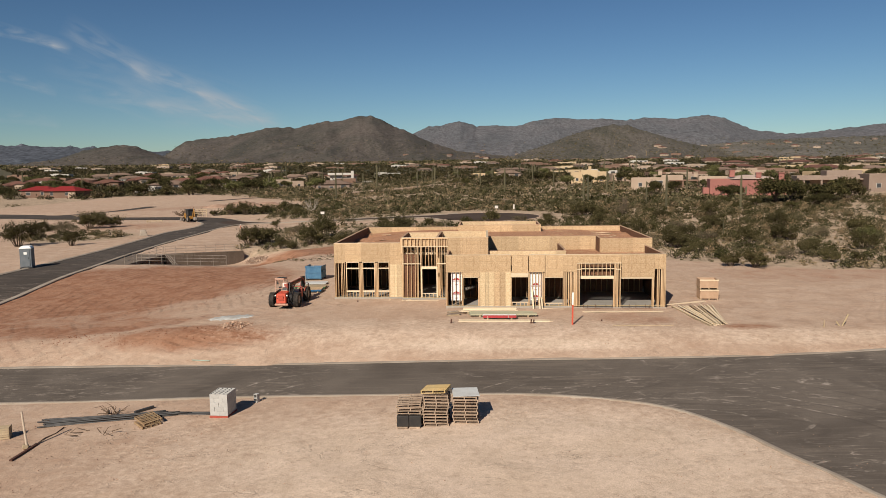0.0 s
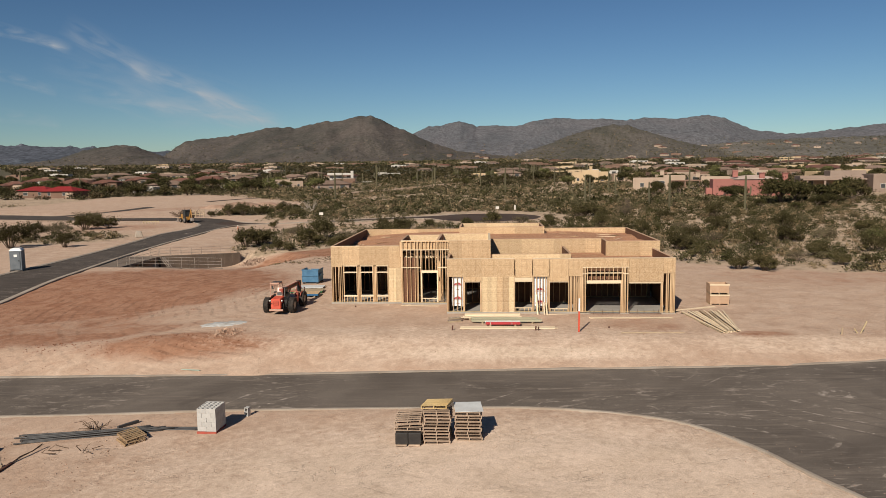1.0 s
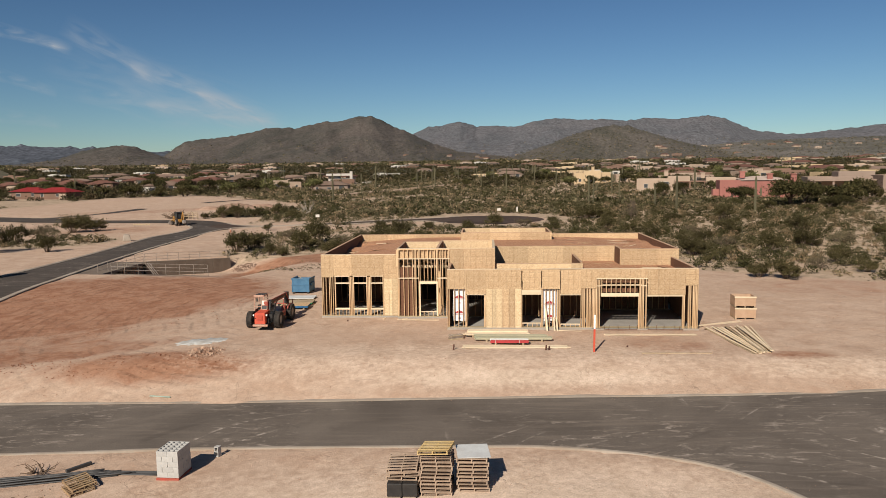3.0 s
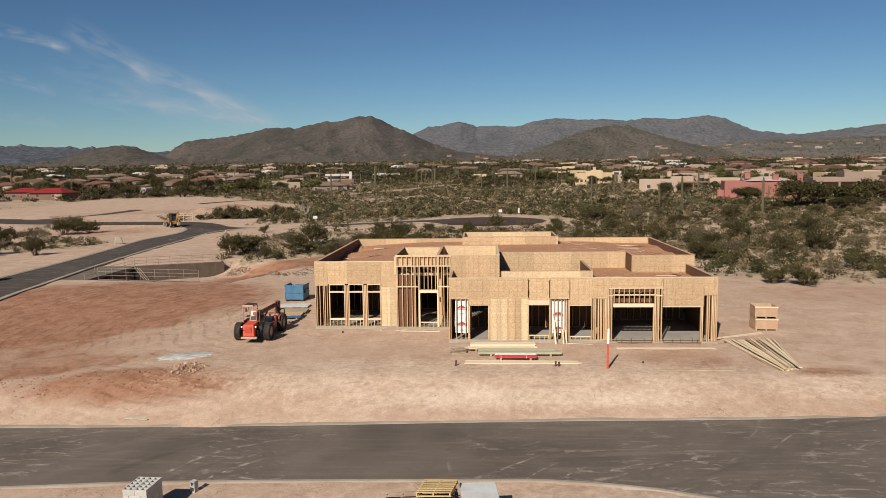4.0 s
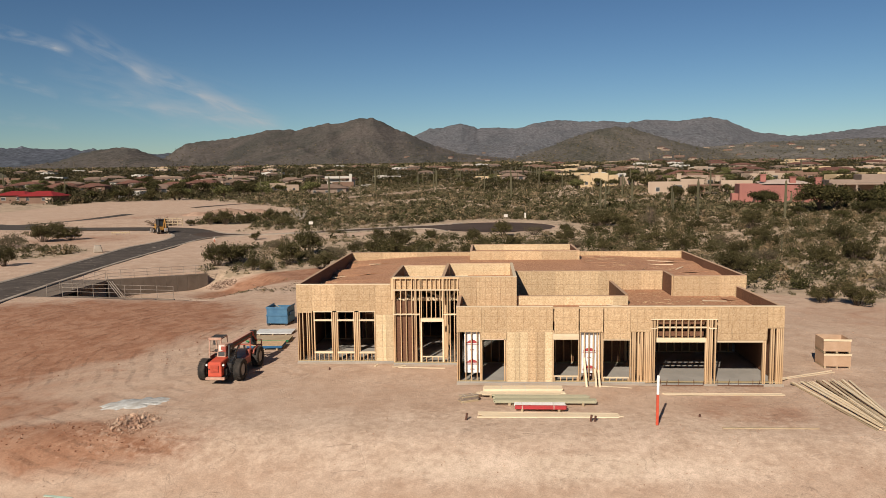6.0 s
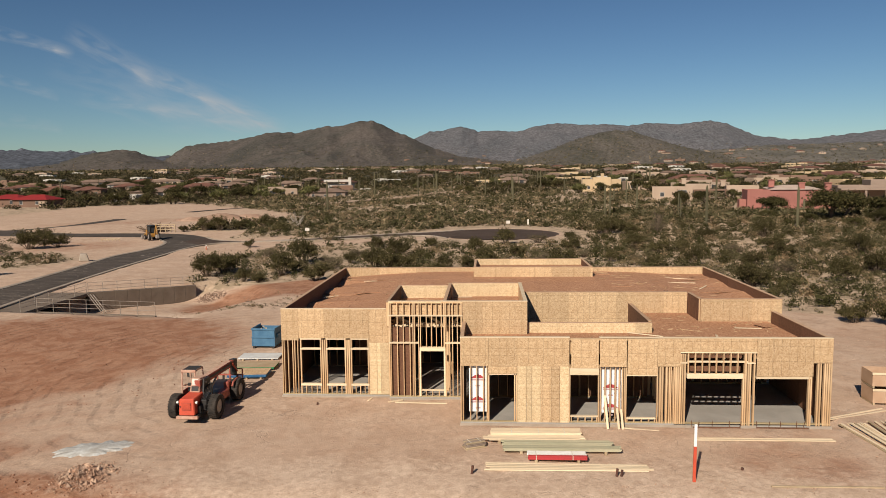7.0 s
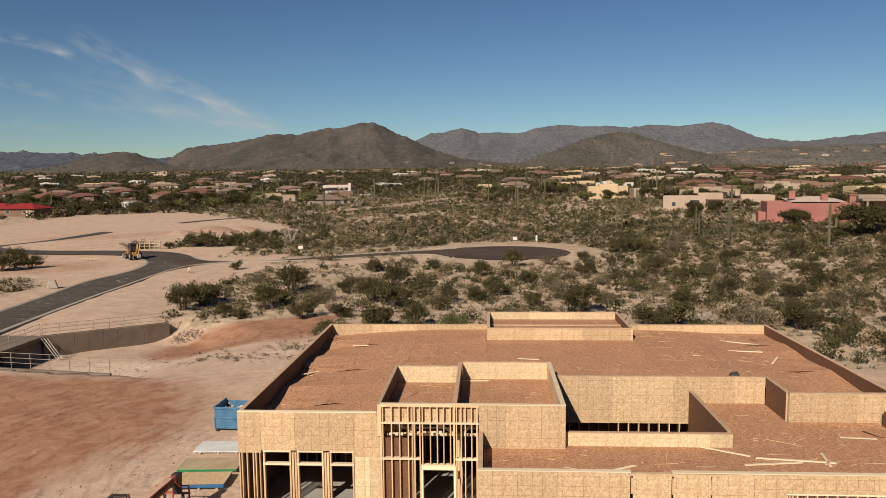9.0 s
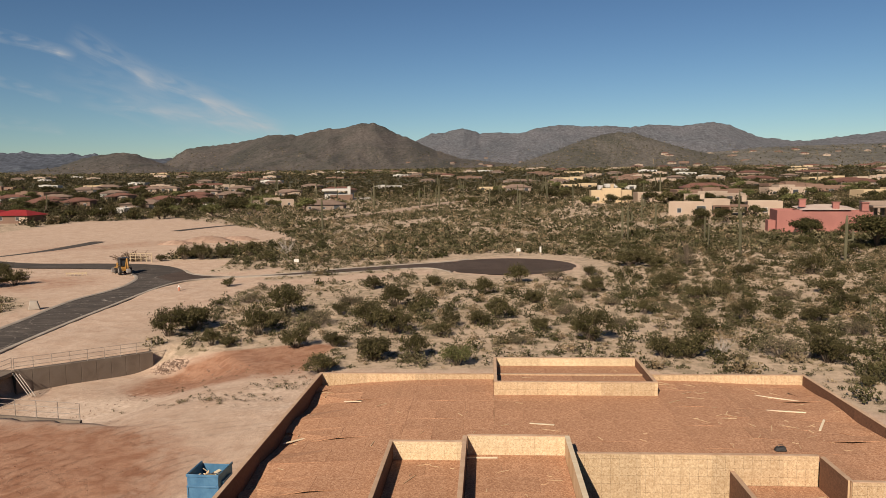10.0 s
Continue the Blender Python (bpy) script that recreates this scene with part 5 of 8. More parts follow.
    car = part("carriage", car, RED_SHADED, t, "dark red fork carriage")
    for x in (-0.35, 0.45):
        part("fork", Soup().box(x - 0.06, x + 0.06, 4.62, 5.6, 0.1, 0.15).box(x - 0.06, x + 0.06, 4.621, 4.66, 0.15, 0.9), BLACK, car, "black steel fork")
    for x in (-1.0, 1.0):
        part("fender", Soup().path([(x, 2.55, 0.95), (x, 2.72, 1.14), (x, 3.25, 1.2), (x, 3.7, 1.1)], 0.05, 6), RED_SHADED, t)
    part("front_guard", Soup().box(0.55, 0.82, 2.5, 2.95, 0.75, 1.2), RED_SHADED, t, "", 0.05)
    part("exhaust", Soup().tube((0.62, 0.95, 1.1), (0.62, 0.95, 1.62), 0.045, None, 10).tube((0.62, 0.95, 1.62), (0.62, 0.86, 1.7), 0.045, None, 10), BLACK, t)
    arm = part("mirror_arm", Soup().tube((-0.92, 1.95, 1.6), (-1.1, 2.05, 1.75), 0.015, None, 6), BLACK, t)
    part("mirror", Soup().box(-1.16, -1.04, 2.04, 2.07, 1.6, 1.85), BLACK, arm, "", 0.01)
    return t


telehandler(pose(-11.42, 0.0, 0.0, 0, 0, -1.0) @ Matrix.Diagonal((0.87, 0.95, 0.865, 1)))


def skip(m):
    """An open rubbish container with ribbed sides."""
    t = empty("dumpster", m, "blue steel dumpster filled with wood scraps", "dumpster")
    w, d, h = 0.82, 0.85, 1.1
    for nm, b in (("end_panel", (-w, w, -d, -d + 0.04, 0.12, h)), ("end_panel", (-w, w, d - 0.04, d, 0.12, h - 0.1)),
                  ("side_panel", (-w, -w + 0.04, -d + 0.042, d - 0.042, 0.12, h)), ("side_panel", (w - 0.04, w, -d + 0.042, d - 0.042, 0.12, h))):
        part(nm, Soup().box(*b), BLUE, t, bevel=0.008)
    part("floor_plate", Soup().box(-w + 0.041, w - 0.041, -d + 0.041, d - 0.041, 0.12, 0.18), BLACK, t)
    rim = Soup()
    rim.box(-w - 0.04, w + 0.04, -d - 0.04, -d - 0.001, h - 0.09, h + 0.02).box(-w - 0.04, -w - 0.001, -d, d, h - 0.09, h + 0.02).box(w + 0.001, w + 0.04, -d, d, h - 0.09, h + 0.02)
    part("rim", rim, BLUE, t, "light blue top rim", 0.008)
    part("ledge", Soup().box(-w - 0.03, w + 0.03, -d - 0.05, -d - 0.001, 0.58, 0.66), BLUE, t, "", 0.01)
    part("side_ledge", Soup().box(w + 0.001, w + 0.05, -d, d, 0.52, 0.58), BLUE, t, "", 0.01)
    for x in (-0.8, 0.8):
        part("rib", Soup().box(x - 0.035, x + 0.035, -d - 0.035, -d - 0.001, 0.12, 0.578), BLUE, t, bevel=0.006)
    part("fork_pocket", Soup().box(-w - 0.12, -w - 0.001, -0.5, 0.5, 0.6, 0.76), BLUE, t, bevel=0.01)
    part("fork_pocket", Soup().box(w + 0.001, w + 0.12, -0.5, 0.5, 0.6, 0.76), BLUE, t, bevel=0.01)
    for x in (-0.7, 0.7):
        for y in (-0.8, 0.8):
            part("foot", Soup().box(x - 0.08, x + 0.08, y - 0.08, y + 0.08, 0.0, 0.12), BLACK, t)
    rng = random.Random(4)
    for i in range(10):
        s = Soup().box(-rng.uniform(0.2, 0.6), rng.uniform(0.2, 0.6), -0.07, 0.07, -0.012, 0.02)
        part("wood_scrap", s, LUMBER if i % 3 else OSB, t, "", 0.0, pose(rng.uniform(-0.4, 0.4), rng.uniform(-0.5, 0.55), 0.5 + 0.05 * i, rng.uniform(-35, 35), rng.uniform(-40, 40), rng.uniform(0, 180)))
    return t


skip(pose(-12.35, 13.85, 0, 0, 0, -3) @ Matrix.Diagonal((0.86, 0.9, 1.1, 1)))

WHITE_SHEET = plain("grey_white_board", (0.55, 0.55, 0.53), (0.47, 0.46, 0.44), 1.5, 25, 0.7, bump=0.1, vary=0.08)
GREEN = plain("green_edge_paint", (0.03, 0.24, 0.10), (0.04, 0.19, 0.08), 3, 25, 0.7, bump=0.1, vary=0.1)
BLUE_EDGE = plain("blue_edge_paint", (0.025, 0.10, 0.22), (0.03, 0.13, 0.26), 3, 25, 0.6, bump=0.1, vary=0.1)
DRIFT = plain("weathered_board", (0.40, 0.31, 0.20), (0.33, 0.24, 0.15), 2, 25, 0.8, bump=0.2, vary=0.3)


def sheet_stack(m, count, thick, w, d, top, edge, label, spread=0.02, seed=1):
    t = empty("sheet_stack", m, label, "sheet stack", "stacks of sheet goods")
    rng = random.Random(seed)
    for x in (-w * 0.36, 0, w * 0.36):
        part("bearer", Soup().box(x - 0.045, x + 0.045, -d / 2, d / 2, 0, 0.09), DRIFT, t, bevel=0.004)
    for i in range(count):
        ox, oy = rng.uniform(-spread, spread), rng.uniform(-spread, spread)
        z = 0.092 + i * (thick + 0.002)
        s = Soup().box(-w / 2 + ox, w / 2 + ox, -d / 2 + oy, d / 2 + oy, z, z + thick)
        part("sheet", s, top if i == count - 1 else edge, t, "", 0.002)
    return t


sheet_stack(pose(-11.25, 7.0, 0, 0, 0, 4), 9, 0.018, 2.0, 1.2, OSB, BLUE_EDGE, "stack of boards with blue painted edges on bearers", 0.02, 2)
sheet_stack(pose(-11.55, 8.65, 0, 0, 0, 3), 6, 0.018, 2.5, 1.25, DRIFT, GREEN, "stack of boards with green painted edges on bearers", 0.03, 3)
sheet_stack(pose(-11.85, 10.75, 0, 0, 0, 2), 3, 0.018, 2.3, 1.25, WHITE_SHEET, WHITE_SHEET, "stack of grey-white sheets on bearers", 0.04, 5)

# -- lumber before the garage wing --
STRAP = plain("pale_strap", (0.6, 0.55, 0.45), (0.5, 0.45, 0.38), 4, 20, 0.6, bump=0, vary=0)
RED_END = plain("red_end_paint", (0.40, 0.03, 0.035), (0.33, 0.03, 0.03), 3, 25, 0.6, bump=0.1, vary=0.15)
GREENISH = plain("treated_lumber", (0.36, 0.34, 0.23), (0.43, 0.38, 0.26), 2, 25, 0.8, bump=0.2, vary=0.25, stretch=(0.15, 1, 1))


def lumber_pack(m, length, rows, cols, bw, bh, mat, label, bearers=2, straps=(), loose=0.08, seed=1, front=None):
    """Sawn boards packed in layers on bearers; each board is a part."""
    t = empty("lumber_pack", m, label, "lumber", "lumber packs by the house")
    rng = random.Random(seed)
    z0 = 0.0
    if bearers:
        z0 = 0.13
        for k in range(bearers):
            x = -length * 0.36 + k * length * 0.72 / max(1, bearers - 1)
            part("bearer", Soup().box(x - 0.05, x + 0.05, -cols * bw * 0.55, cols * bw * 0.55, 0, 0.13), DRIFT, t, bevel=0.004)
    for r in range(rows):
        for c in range(cols):
            o = rng.uniform(-loose, loose)
            y = (c - (cols - 1) / 2) * bw
            z = z0 + r * (bh + 0.002)
            mt = front if front and c == 0 else mat
            part("lumber_board", Soup().box(-length / 2 + o, length / 2 + o, y - bw / 2 + 0.003, y + bw / 2 - 0.003, z, z + bh), mt, t, "", 0.003)
    for x in straps:
        zt, yy = z0 + rows * (bh + 0.002), cols * bw / 2
        part("strap", Soup().box(x - 0.012, x + 0.012, -yy - 0.004, yy + 0.004, zt, zt + 0.003).box(x - 0.012, x + 0.012, -yy - 0.006, -yy - 0.003, z0, zt), STRAP, t)
    return t


PALE_BEAM = plain("white_beam_paint", (0.74, 0.72, 0.67), (0.66, 0.63, 0.57), 3, 25, 0.7, bump=0.1, vary=0.06)
lumber_pack(pose(3.0, -1.45, 0, 0, 0, 1), 3.5, 4, 4, 0.14, 0.04, LUMBER, "banded pack of fresh pale two-by-sixes on bearers", 3, (-0.95, 0.1, 1.1), 0.03, 1)
lumber_pack(pose(2.9, -1.95, 0, 0, 0, 0), 3.7, 2, 3, 0.14, 0.04, LUMBER, "loose fresh pale boards on bearers", 2, (), 0.14, 2)
lumber_pack(pose(3.75, -2.5, 0, 0, 0, 0.5), 4.1, 3, 2, 0.14, 0.04, GREENISH, "greenish treated boards on bearers", 3, (), 0.1, 3)
lumber_pack(pose(3.9, -3.05, 0, 0, 0, 0.5), 4.3, 3, 2, 0.16, 0.04, GREENISH, "greenish treated boards lying on bearers", 3, (), 0.1, 4)
lumber_pack(pose(3.6, -3.75, 0, 0, 0, 0), 2.1, 2, 4, 0.13, 0.07, PALE_BEAM, "white beams with red painted edges", 2, (0.55, -0.75), 0.02, 5, RED_END)
for k in range(5):
    lumber_pack(pose(3.8 + 0.15 * (k % 2), -4.1 - k * 0.13, 0.0, 0, 0, 0.4 * (k - 2)), 5.7, 1, 1, 0.10, 0.04, LUMBER, "long fresh board lying on dirt", 0, (), 0.1, 20 + k)
lumber_pack(pose(11.8, -1.45, 0.0, 0, 0, 0.3), 5.2, 1, 2, 0.12, 0.045, LUMBER, "pair of long boards lying before the garage", 0, (), 0.1, 30)
lumber_pack(pose(12.2, -5.7, 0.0, 0, 0, 0.5), 3.6, 1, 1, 0.09, 0.04, DRIFT, "weathered grey board lying flat on dirt", 0, (), 0.0, 31)
for k in range(24):
    lumber_pack(pose(15.75 + 0.085 * k, -2.75 + 0.02 * k, 0.045 * (k % 2) + (0.09 if k % 7 == 3 else 0), 0, 0, 97 - 0.68 * k + (k * 37 % 5 - 2) * 0.7), 6.3 - 0.1 * (k % 4), 1, 1, 0.10, 0.04, LUMBER if k % 5 else DRIFT,
                "long fresh board in a fanned pile on dirt", 0, (), 0.15, 40 + k)
for k in range(2):
    lumber_pack(pose(16.7, 1.55 + 0.22 * k, 0, 0, 0, 23 + 2 * k), 3.4, 1, 1, 0.07, 0.04, LUMBER, "thin board lying near the wooden bins", 0, (), 0.1, 60 + k)
# planks leaning on the front wall, and a fallen one
for x, ang, z in ((5.98, -9, 1.35), (6.42, -8, 0.85), (6.58, -8, 0.8)):
    t = empty("leaning_plank", pose(x, -0.42, 0.0), "pale plank leaning against the framed wall", "plank", "planks leaning on the wall")
    part("plank_board", Soup().box(-0.045, 0.045, -0.02, 0.02, 0, z), LUMBER, t, "", 0.003, pose(0, 0, 0, ang * 1.6, -4, 0))
lumber_pack(pose(7.3, -0.45, 0.0, 0, 0, -12), 1.4, 1, 1, 0.1, 0.04, LUMBER, "short pale board dropped on dirt", 0, (), 0, 70)
lumber_pack(pose(-1.9, 2.75, 0.0, 0, 0, -3), 2.4, 1, 1, 0.12, 0.04, LUMBER, "pale board lying before the entry", 0, (), 0, 71)
lumber_pack(pose(-3.1, 3.0, 0.0, 0, 0, 28), 0.7, 1, 1, 0.12, 0.04, LUMBER, "short board offcut before the entry", 0, (), 0, 72)
lumber_pack(pose(-4.3, 3.2, 0.0, 0, 0, 75), 0.4, 1, 1, 0.1, 0.04, LUMBER, "short board offcut by the wall", 0, (), 0, 73)

RUST = plain("rusty_pipe", (0.10, 0.045, 0.03), (0.06, 0.03, 0.024), 6, 30, 0.85, bump=0.2, vary=0.2)
GREYWOODEN = plain("grey_tie", (0.27, 0.21, 0.165), (0.2, 0.15, 0.115), 3, 25, 0.8, bump=0.2, vary=0.3)
t = empty("hardware_bundle", pose(0.6, -2.5, 0, 0, 0, 25), "strapped bundle of grey metal ties on dirt", "bundle")
for i in range(4):
    for j in range(5):
        o = 0.02 * ((i * 3 + j * 5) % 4)
        part("tie_bar", Soup().box(-0.4 + o, 0.36 + o, -0.21 + j * 0.085, -0.135 + j * 0.085, 0.03 + i * 0.058, 0.08 + i * 0.058), GREYWOODEN if (i + j) % 3 else DRIFT, t, "", 0.008)
part("base_pallet", Soup().box(-0.42, 0.42, -0.24, 0.24, 0.0, 0.028), DRIFT, t)
for x in (-0.2, 0.2):
    part("strap", Soup().box(x - 0.01, x + 0.01, -0.215, 0.21, 0.256, 0.26), STRAP, t)

for x, y, n in ((0.56, -4.95, 1), (5.5, -5.05, 2), (-6.6, 2.4, 1), (9.9, -4.4, 1)):
    t = empty("pipe_stub", pose(x, y, gz(x, y)), "short rusty pipe stub standing in dirt", "pipe", "pipe stubs in the dirt")
    for k in range(n):
        part("pipe", Soup().tube((0.16 * k, 0, -0.05), (0.16 * k + 0.03, 0, 0.27 - 0.04 * k if x > 0 and y < -4.6 else 0.1), 0.045, 0.045, 12), RUST, t, "", 0.0, None, False)

WHITE = plain("white_paint", (0.78, 0.76, 0.72), (0.7, 0.67, 0.62), 4, 25, 0.6, bump=0.1, vary=0.05)
t = empty("marker_stake", pose(8.0, -5.4, gz(8.0, -5.4)), "tall survey stake painted white above and red below", "stake")
part("red_half", Soup().box(-0.05, 0.05, -0.03, 0.03, 0.0, 1.22), RED, t, "red painted lower half", 0.004, pose(0, 0, 0, 0, 0.5, 0))
part("white_half", Soup().box(-0.045, 0.045, -0.025, 0.025, 1.222, 1.98), WHITE, t, "white upper half", 0.004, pose(0, 0, 0, 0, 0.5, 0))

for x, y, h, mt, lean, lb in ((22.6, -6.1, 0.42, DRIFT, 3, "short pale survey lath standing in dirt"), (23.85, -5.7, 0.75, TREATED, 24, "short dark stake leaning in dirt"), (23.7, -5.6, 0.3, TREATED, -35, "broken dark stake leaning in dirt")):
    t = empty("survey_stake", pose(x, y, gz(x, y)), lb, "stake", "survey stakes")
    part("lath", Soup().box(-0.035, 0.035, -0.015, 0.015, -0.08, h), mt, t, "", 0.003, pose(0, 0, 0, 0, lean, 0))
BIN = plain("plywood_bin", (0.45, 0.30, 0.20), (0.38, 0.24, 0.15), 1.5, 25, 0.8, bump=0.15, vary=0.15)


def bin_box(m, label):
    t = empty("wooden_bin", m, label, "wooden bin", "stacked wooden bins")
    w, d, h = 0.69, 0.62, 0.74
    for nm, b in (("front_panel", (-w, w, -d, -d + 0.03, 0.1, h)), ("rear_panel", (-w, w, d - 0.03, d, 0.1, h)),
                  ("side_panel", (-w, -w + 0.03, -d + 0.031, d - 0.031, 0.1, h)), ("side_panel", (w - 0.03, w, -d + 0.031, d - 0.031, 0.1, h)),
                  ("bottom_panel", (-w + 0.031, w - 0.031, -d + 0.031, d - 0.031, 0.1, 0.13))):
        part(nm, Soup().box(*b), BIN, t, "", 0.005)
    part("rim_batten", Soup().box(-w - 0.03, w + 0.03, -d - 0.03, -d - 0.001, h - 0.1, h + 0.01), LUMBER, t, "", 0.005)
    for x in (-w + 0.06, 0, w - 0.06):
        part("skid", Soup().box(x - 0.045, x + 0.045, -d, d, 0.0, 0.099), DRIFT, t, "", 0.005)
    return t


bin_box(pose(18.75, 3.5, 0, 0, 0, -3) @ Matrix.Diagonal((0.92, 0.92, 1, 1)), "pale plywood bin standing on dirt")
bin_box(pose(18.73, 3.52, 0.76, 0, 0, -4) @ Matrix.Diagonal((0.92, 0.92, 0.95, 1)), "open pale plywood bin stacked on another")

# -- block stack --
BLOCK = plain("concrete_block", (0.42, 0.40, 0.37), (0.36, 0.34, 0.315), 3, 30, 0.9, bump=0.3, vary=0.12)
REDWOOD = plain("red_pallet_paint", (0.36, 0.07, 0.05), (0.30, 0.08, 0.05), 4, 20, 0.8, bump=0.2, vary=0.1)


def block_mesh(L):
    W, H = 0.19, 0.19
    s = Soup()
    xs = [-L / 2, -L / 2 + 0.03, -0.015, 0.015, L / 2 - 0.03, L / 2] if L > 0.3 else [-L / 2, -L / 2 + 0.03, L / 2 - 0.03, L / 2]
    ys = [-W / 2, -W / 2 + 0.03, W / 2 - 0.03, W / 2]
    for i in range(len(xs) - 1):
        for j in range(3):
            if i in (1, 3) and j == 1:
                continue
            s.box(xs[i], xs[i + 1], ys[j], ys[j + 1], 0, H)
    bm = bmesh.new()
    me = bpy.data.meshes.new("block")
    me.from_pydata(s.v, [], s.f)
    bm.from_mesh(me)
    bmesh.ops.remove_doubles(bm, verts=bm.verts, dist=1e-5)
    seen = {}
    for f in bm.faces:
        seen.setdefault(tuple(sorted(v.index for v in f.verts)), []).append(f)
    bmesh.ops.delete(bm, geom=[f for fs in seen.values() if len(fs) > 1 for f in fs], context="FACES")
    bmesh.ops.recalc_face_normals(bm, faces=bm.faces)
    bm.to_mesh(me)
    bm.free()
    me.materials.append(BLOCK)
    return me


BLOCK_ME, HALF_ME = block_mesh(0.39), block_mesh(0.19)
zb = gz(-9, -18.6)
t = empty("block_stack", pose(-8.92, -18.62, zb, 0, 0, -3), "grey hollow concrete blocks stacked on a red pallet", "block stack")
for y in (-0.45, -0.15, 0.15, 0.45):
    part("pallet_slat", Soup().box(-0.41, 0.41, y - 0.06, y + 0.06, 0.075, 0.1), REDWOOD, t, "red pallet slat", 0.003)
for x in (-0.37, 0, 0.37):
    part("pallet_skid", Soup().box(x - 0.045, x + 0.045, -0.5, 0.5, 0.0, 0.074), REDWOOD, t, "red pallet skid", 0.003)
part("pallet_lead_board", Soup().box(-0.42, 0.42, -0.53, -0.505, 0.0, 0.1), REDWOOD, t, "red pallet edge board", 0.003)
rng = random.Random(9)
for c in range(5):
    z = 0.103 + c * 0.192
    for j in range(5):
        y = (j - 2) * 0.196
        for me, x in (((BLOCK_ME, -0.2), (BLOCK_ME, 0.2)) if c % 2 == 0 else ((HALF_ME, -0.3), (BLOCK_ME, 0.0), (HALF_ME, 0.3))):
            piece("block", me, t, pose(x + rng.uniform(-0.006, 0.006), y + rng.uniform(-0.006, 0.006), z, 0, 0, rng.uniform(-0.6, 0.6)))
# loose block standing on end
lone = piece("loose_block", BLOCK_ME, None, pose(-8.0, -17.0, gz(-8, -17) + 0.195, 0, 90, 72))
tagged(lone, "single grey hollow concrete block standing on end", "concrete block")

# -- pallets --
PALLET = plain("weathered_pallet", (0.26, 0.18, 0.125), (0.42, 0.31, 0.225), 2, 25, 0.9, bump=0.3, vary=0.35)
PALLET_Y = plain("fresh_pallet", (0.50, 0.36, 0.17), (0.44, 0.30, 0.13), 2, 25, 0.85, bump=0.25, vary=0.2)
SLAT_ME, SKID_ME = {}, {}


def pallet(m, label, mat=PALLET):
    t = empty("pallet", m, label, "pallet", "stacked pallets by the road")
    if mat.name not in SLAT_ME:
        SLAT_ME[mat.name] = Soup().box(-0.52, 0.52, -0.045, 0.045, -0.009, 0.009).mesh("slat", mat, 0.003)
        SKID_ME[mat.name] = Soup().box(-0.02, 0.02, -0.6, 0.6, -0.045, 0.045).mesh("stringer", mat, 0.003)
    for i in range(7):
        piece("slat", SLAT_ME[mat.name], t, pose(0, -0.55 + i * 0.1835, 0.118))
    for i in range(4):
        piece("slat", SLAT_ME[mat.name], t, pose(0, -0.55 + i * 0.3667, 0.009))
    for x in (-0.49, 0, 0.49):
        piece("stringer", SKID_ME[mat.name], t, pose(x, 0, 0.0635))
    return t


rng = random.Random(12)
zp = gz(0.5, -19.5)
first = pallet(pose(0.66, -19.85, zp), "weathered brown wooden pallet in a tall stack")
for col, (px, py, n) in enumerate(((-0.45, -19.75, 7), (0.66, -19.85, 10), (1.86, -19.55, 9))):
    for k in range(n):
        if col == 1 and k == 0:
            continue
        tilt = ((8, -3) if k >= 5 else (0, 0)) if col == 0 else (0, 0)
        p = copy_thing(first, pose(px + rng.uniform(-0.045, 0.045), py + rng.uniform(-0.04, 0.04), gz(px, py) + k * 0.1275 + (0.06 if tilt[0] else 0), tilt[0] * 0.6, tilt[1], rng.uniform(-2, 2)))
        if col == 0 and k >= 5:
            tagged(p, "weathered brown pallet lying tilted on a stack")
pallet(pose(0.62, -19.75, zp + 10 * 0.1275 + 0.05, 5, 4, 172), "fresh yellow pallet lying crooked on a stack", PALLET_Y)
sh = part("cover_sheet", Soup().box(-0.55, 0.55, -0.58, 0.6, 0, 0.02), WHITE_SHEET, None, "", 0.004, pose(1.84, -19.5, gz(1.86, -19.55) + 9 * 0.1275 + 0.004, 0, 0, 6))
tagged(sh, "grey weathered board covering a pallet stack", "board")
for dx in (-0.30, 0.20):
    t = empty("black_crate", pose(-0.45 + dx + 0.05, -20.48 + 0.02 * dx, zp), "black plastic crate before the pallets", "crate", "black crates")
    part("crate_body", Soup().box(-0.245, 0.245, -0.15, 0.15, 0.06, 0.5), BLACK, t, "", 0.015)
    part("crate_base", Soup().box(-0.23, 0.2, -0.2, 0.16, 0.0, 0.058), PALLET, t, "worn brown base board", 0.005)

# tipped pallet, pipes and brush by the road
zt = gz(-12, -19.5)
PALLET_B = plain("sun_bleached_pallet", (0.33, 0.225, 0.125), (0.24, 0.15, 0.085), 2, 25, 0.9, bump=0.3, vary=0.35)
pallet(pose(-11.8, -19.85, zt + 0.01, 2, 0, 48) @ Matrix.Diagonal((0.8, 0.72, 0.9, 1)), "weathered yellow-brown pallet lying on dirt under another", PALLET_B)
pallet(pose(-11.82, -19.72, zt + 0.17, 9, -3, 52) @ Matrix.Diagonal((0.8, 0.72, 0.9, 1)), "weathered pallet tipped beside black pipes", PALLET_B)
PIPE = plain("black_pipe", (0.04, 0.037, 0.036), (0.065, 0.06, 0.056), 2, 20, 0.6, bump=0.1, vary=0.4)
rng = random.Random(3)


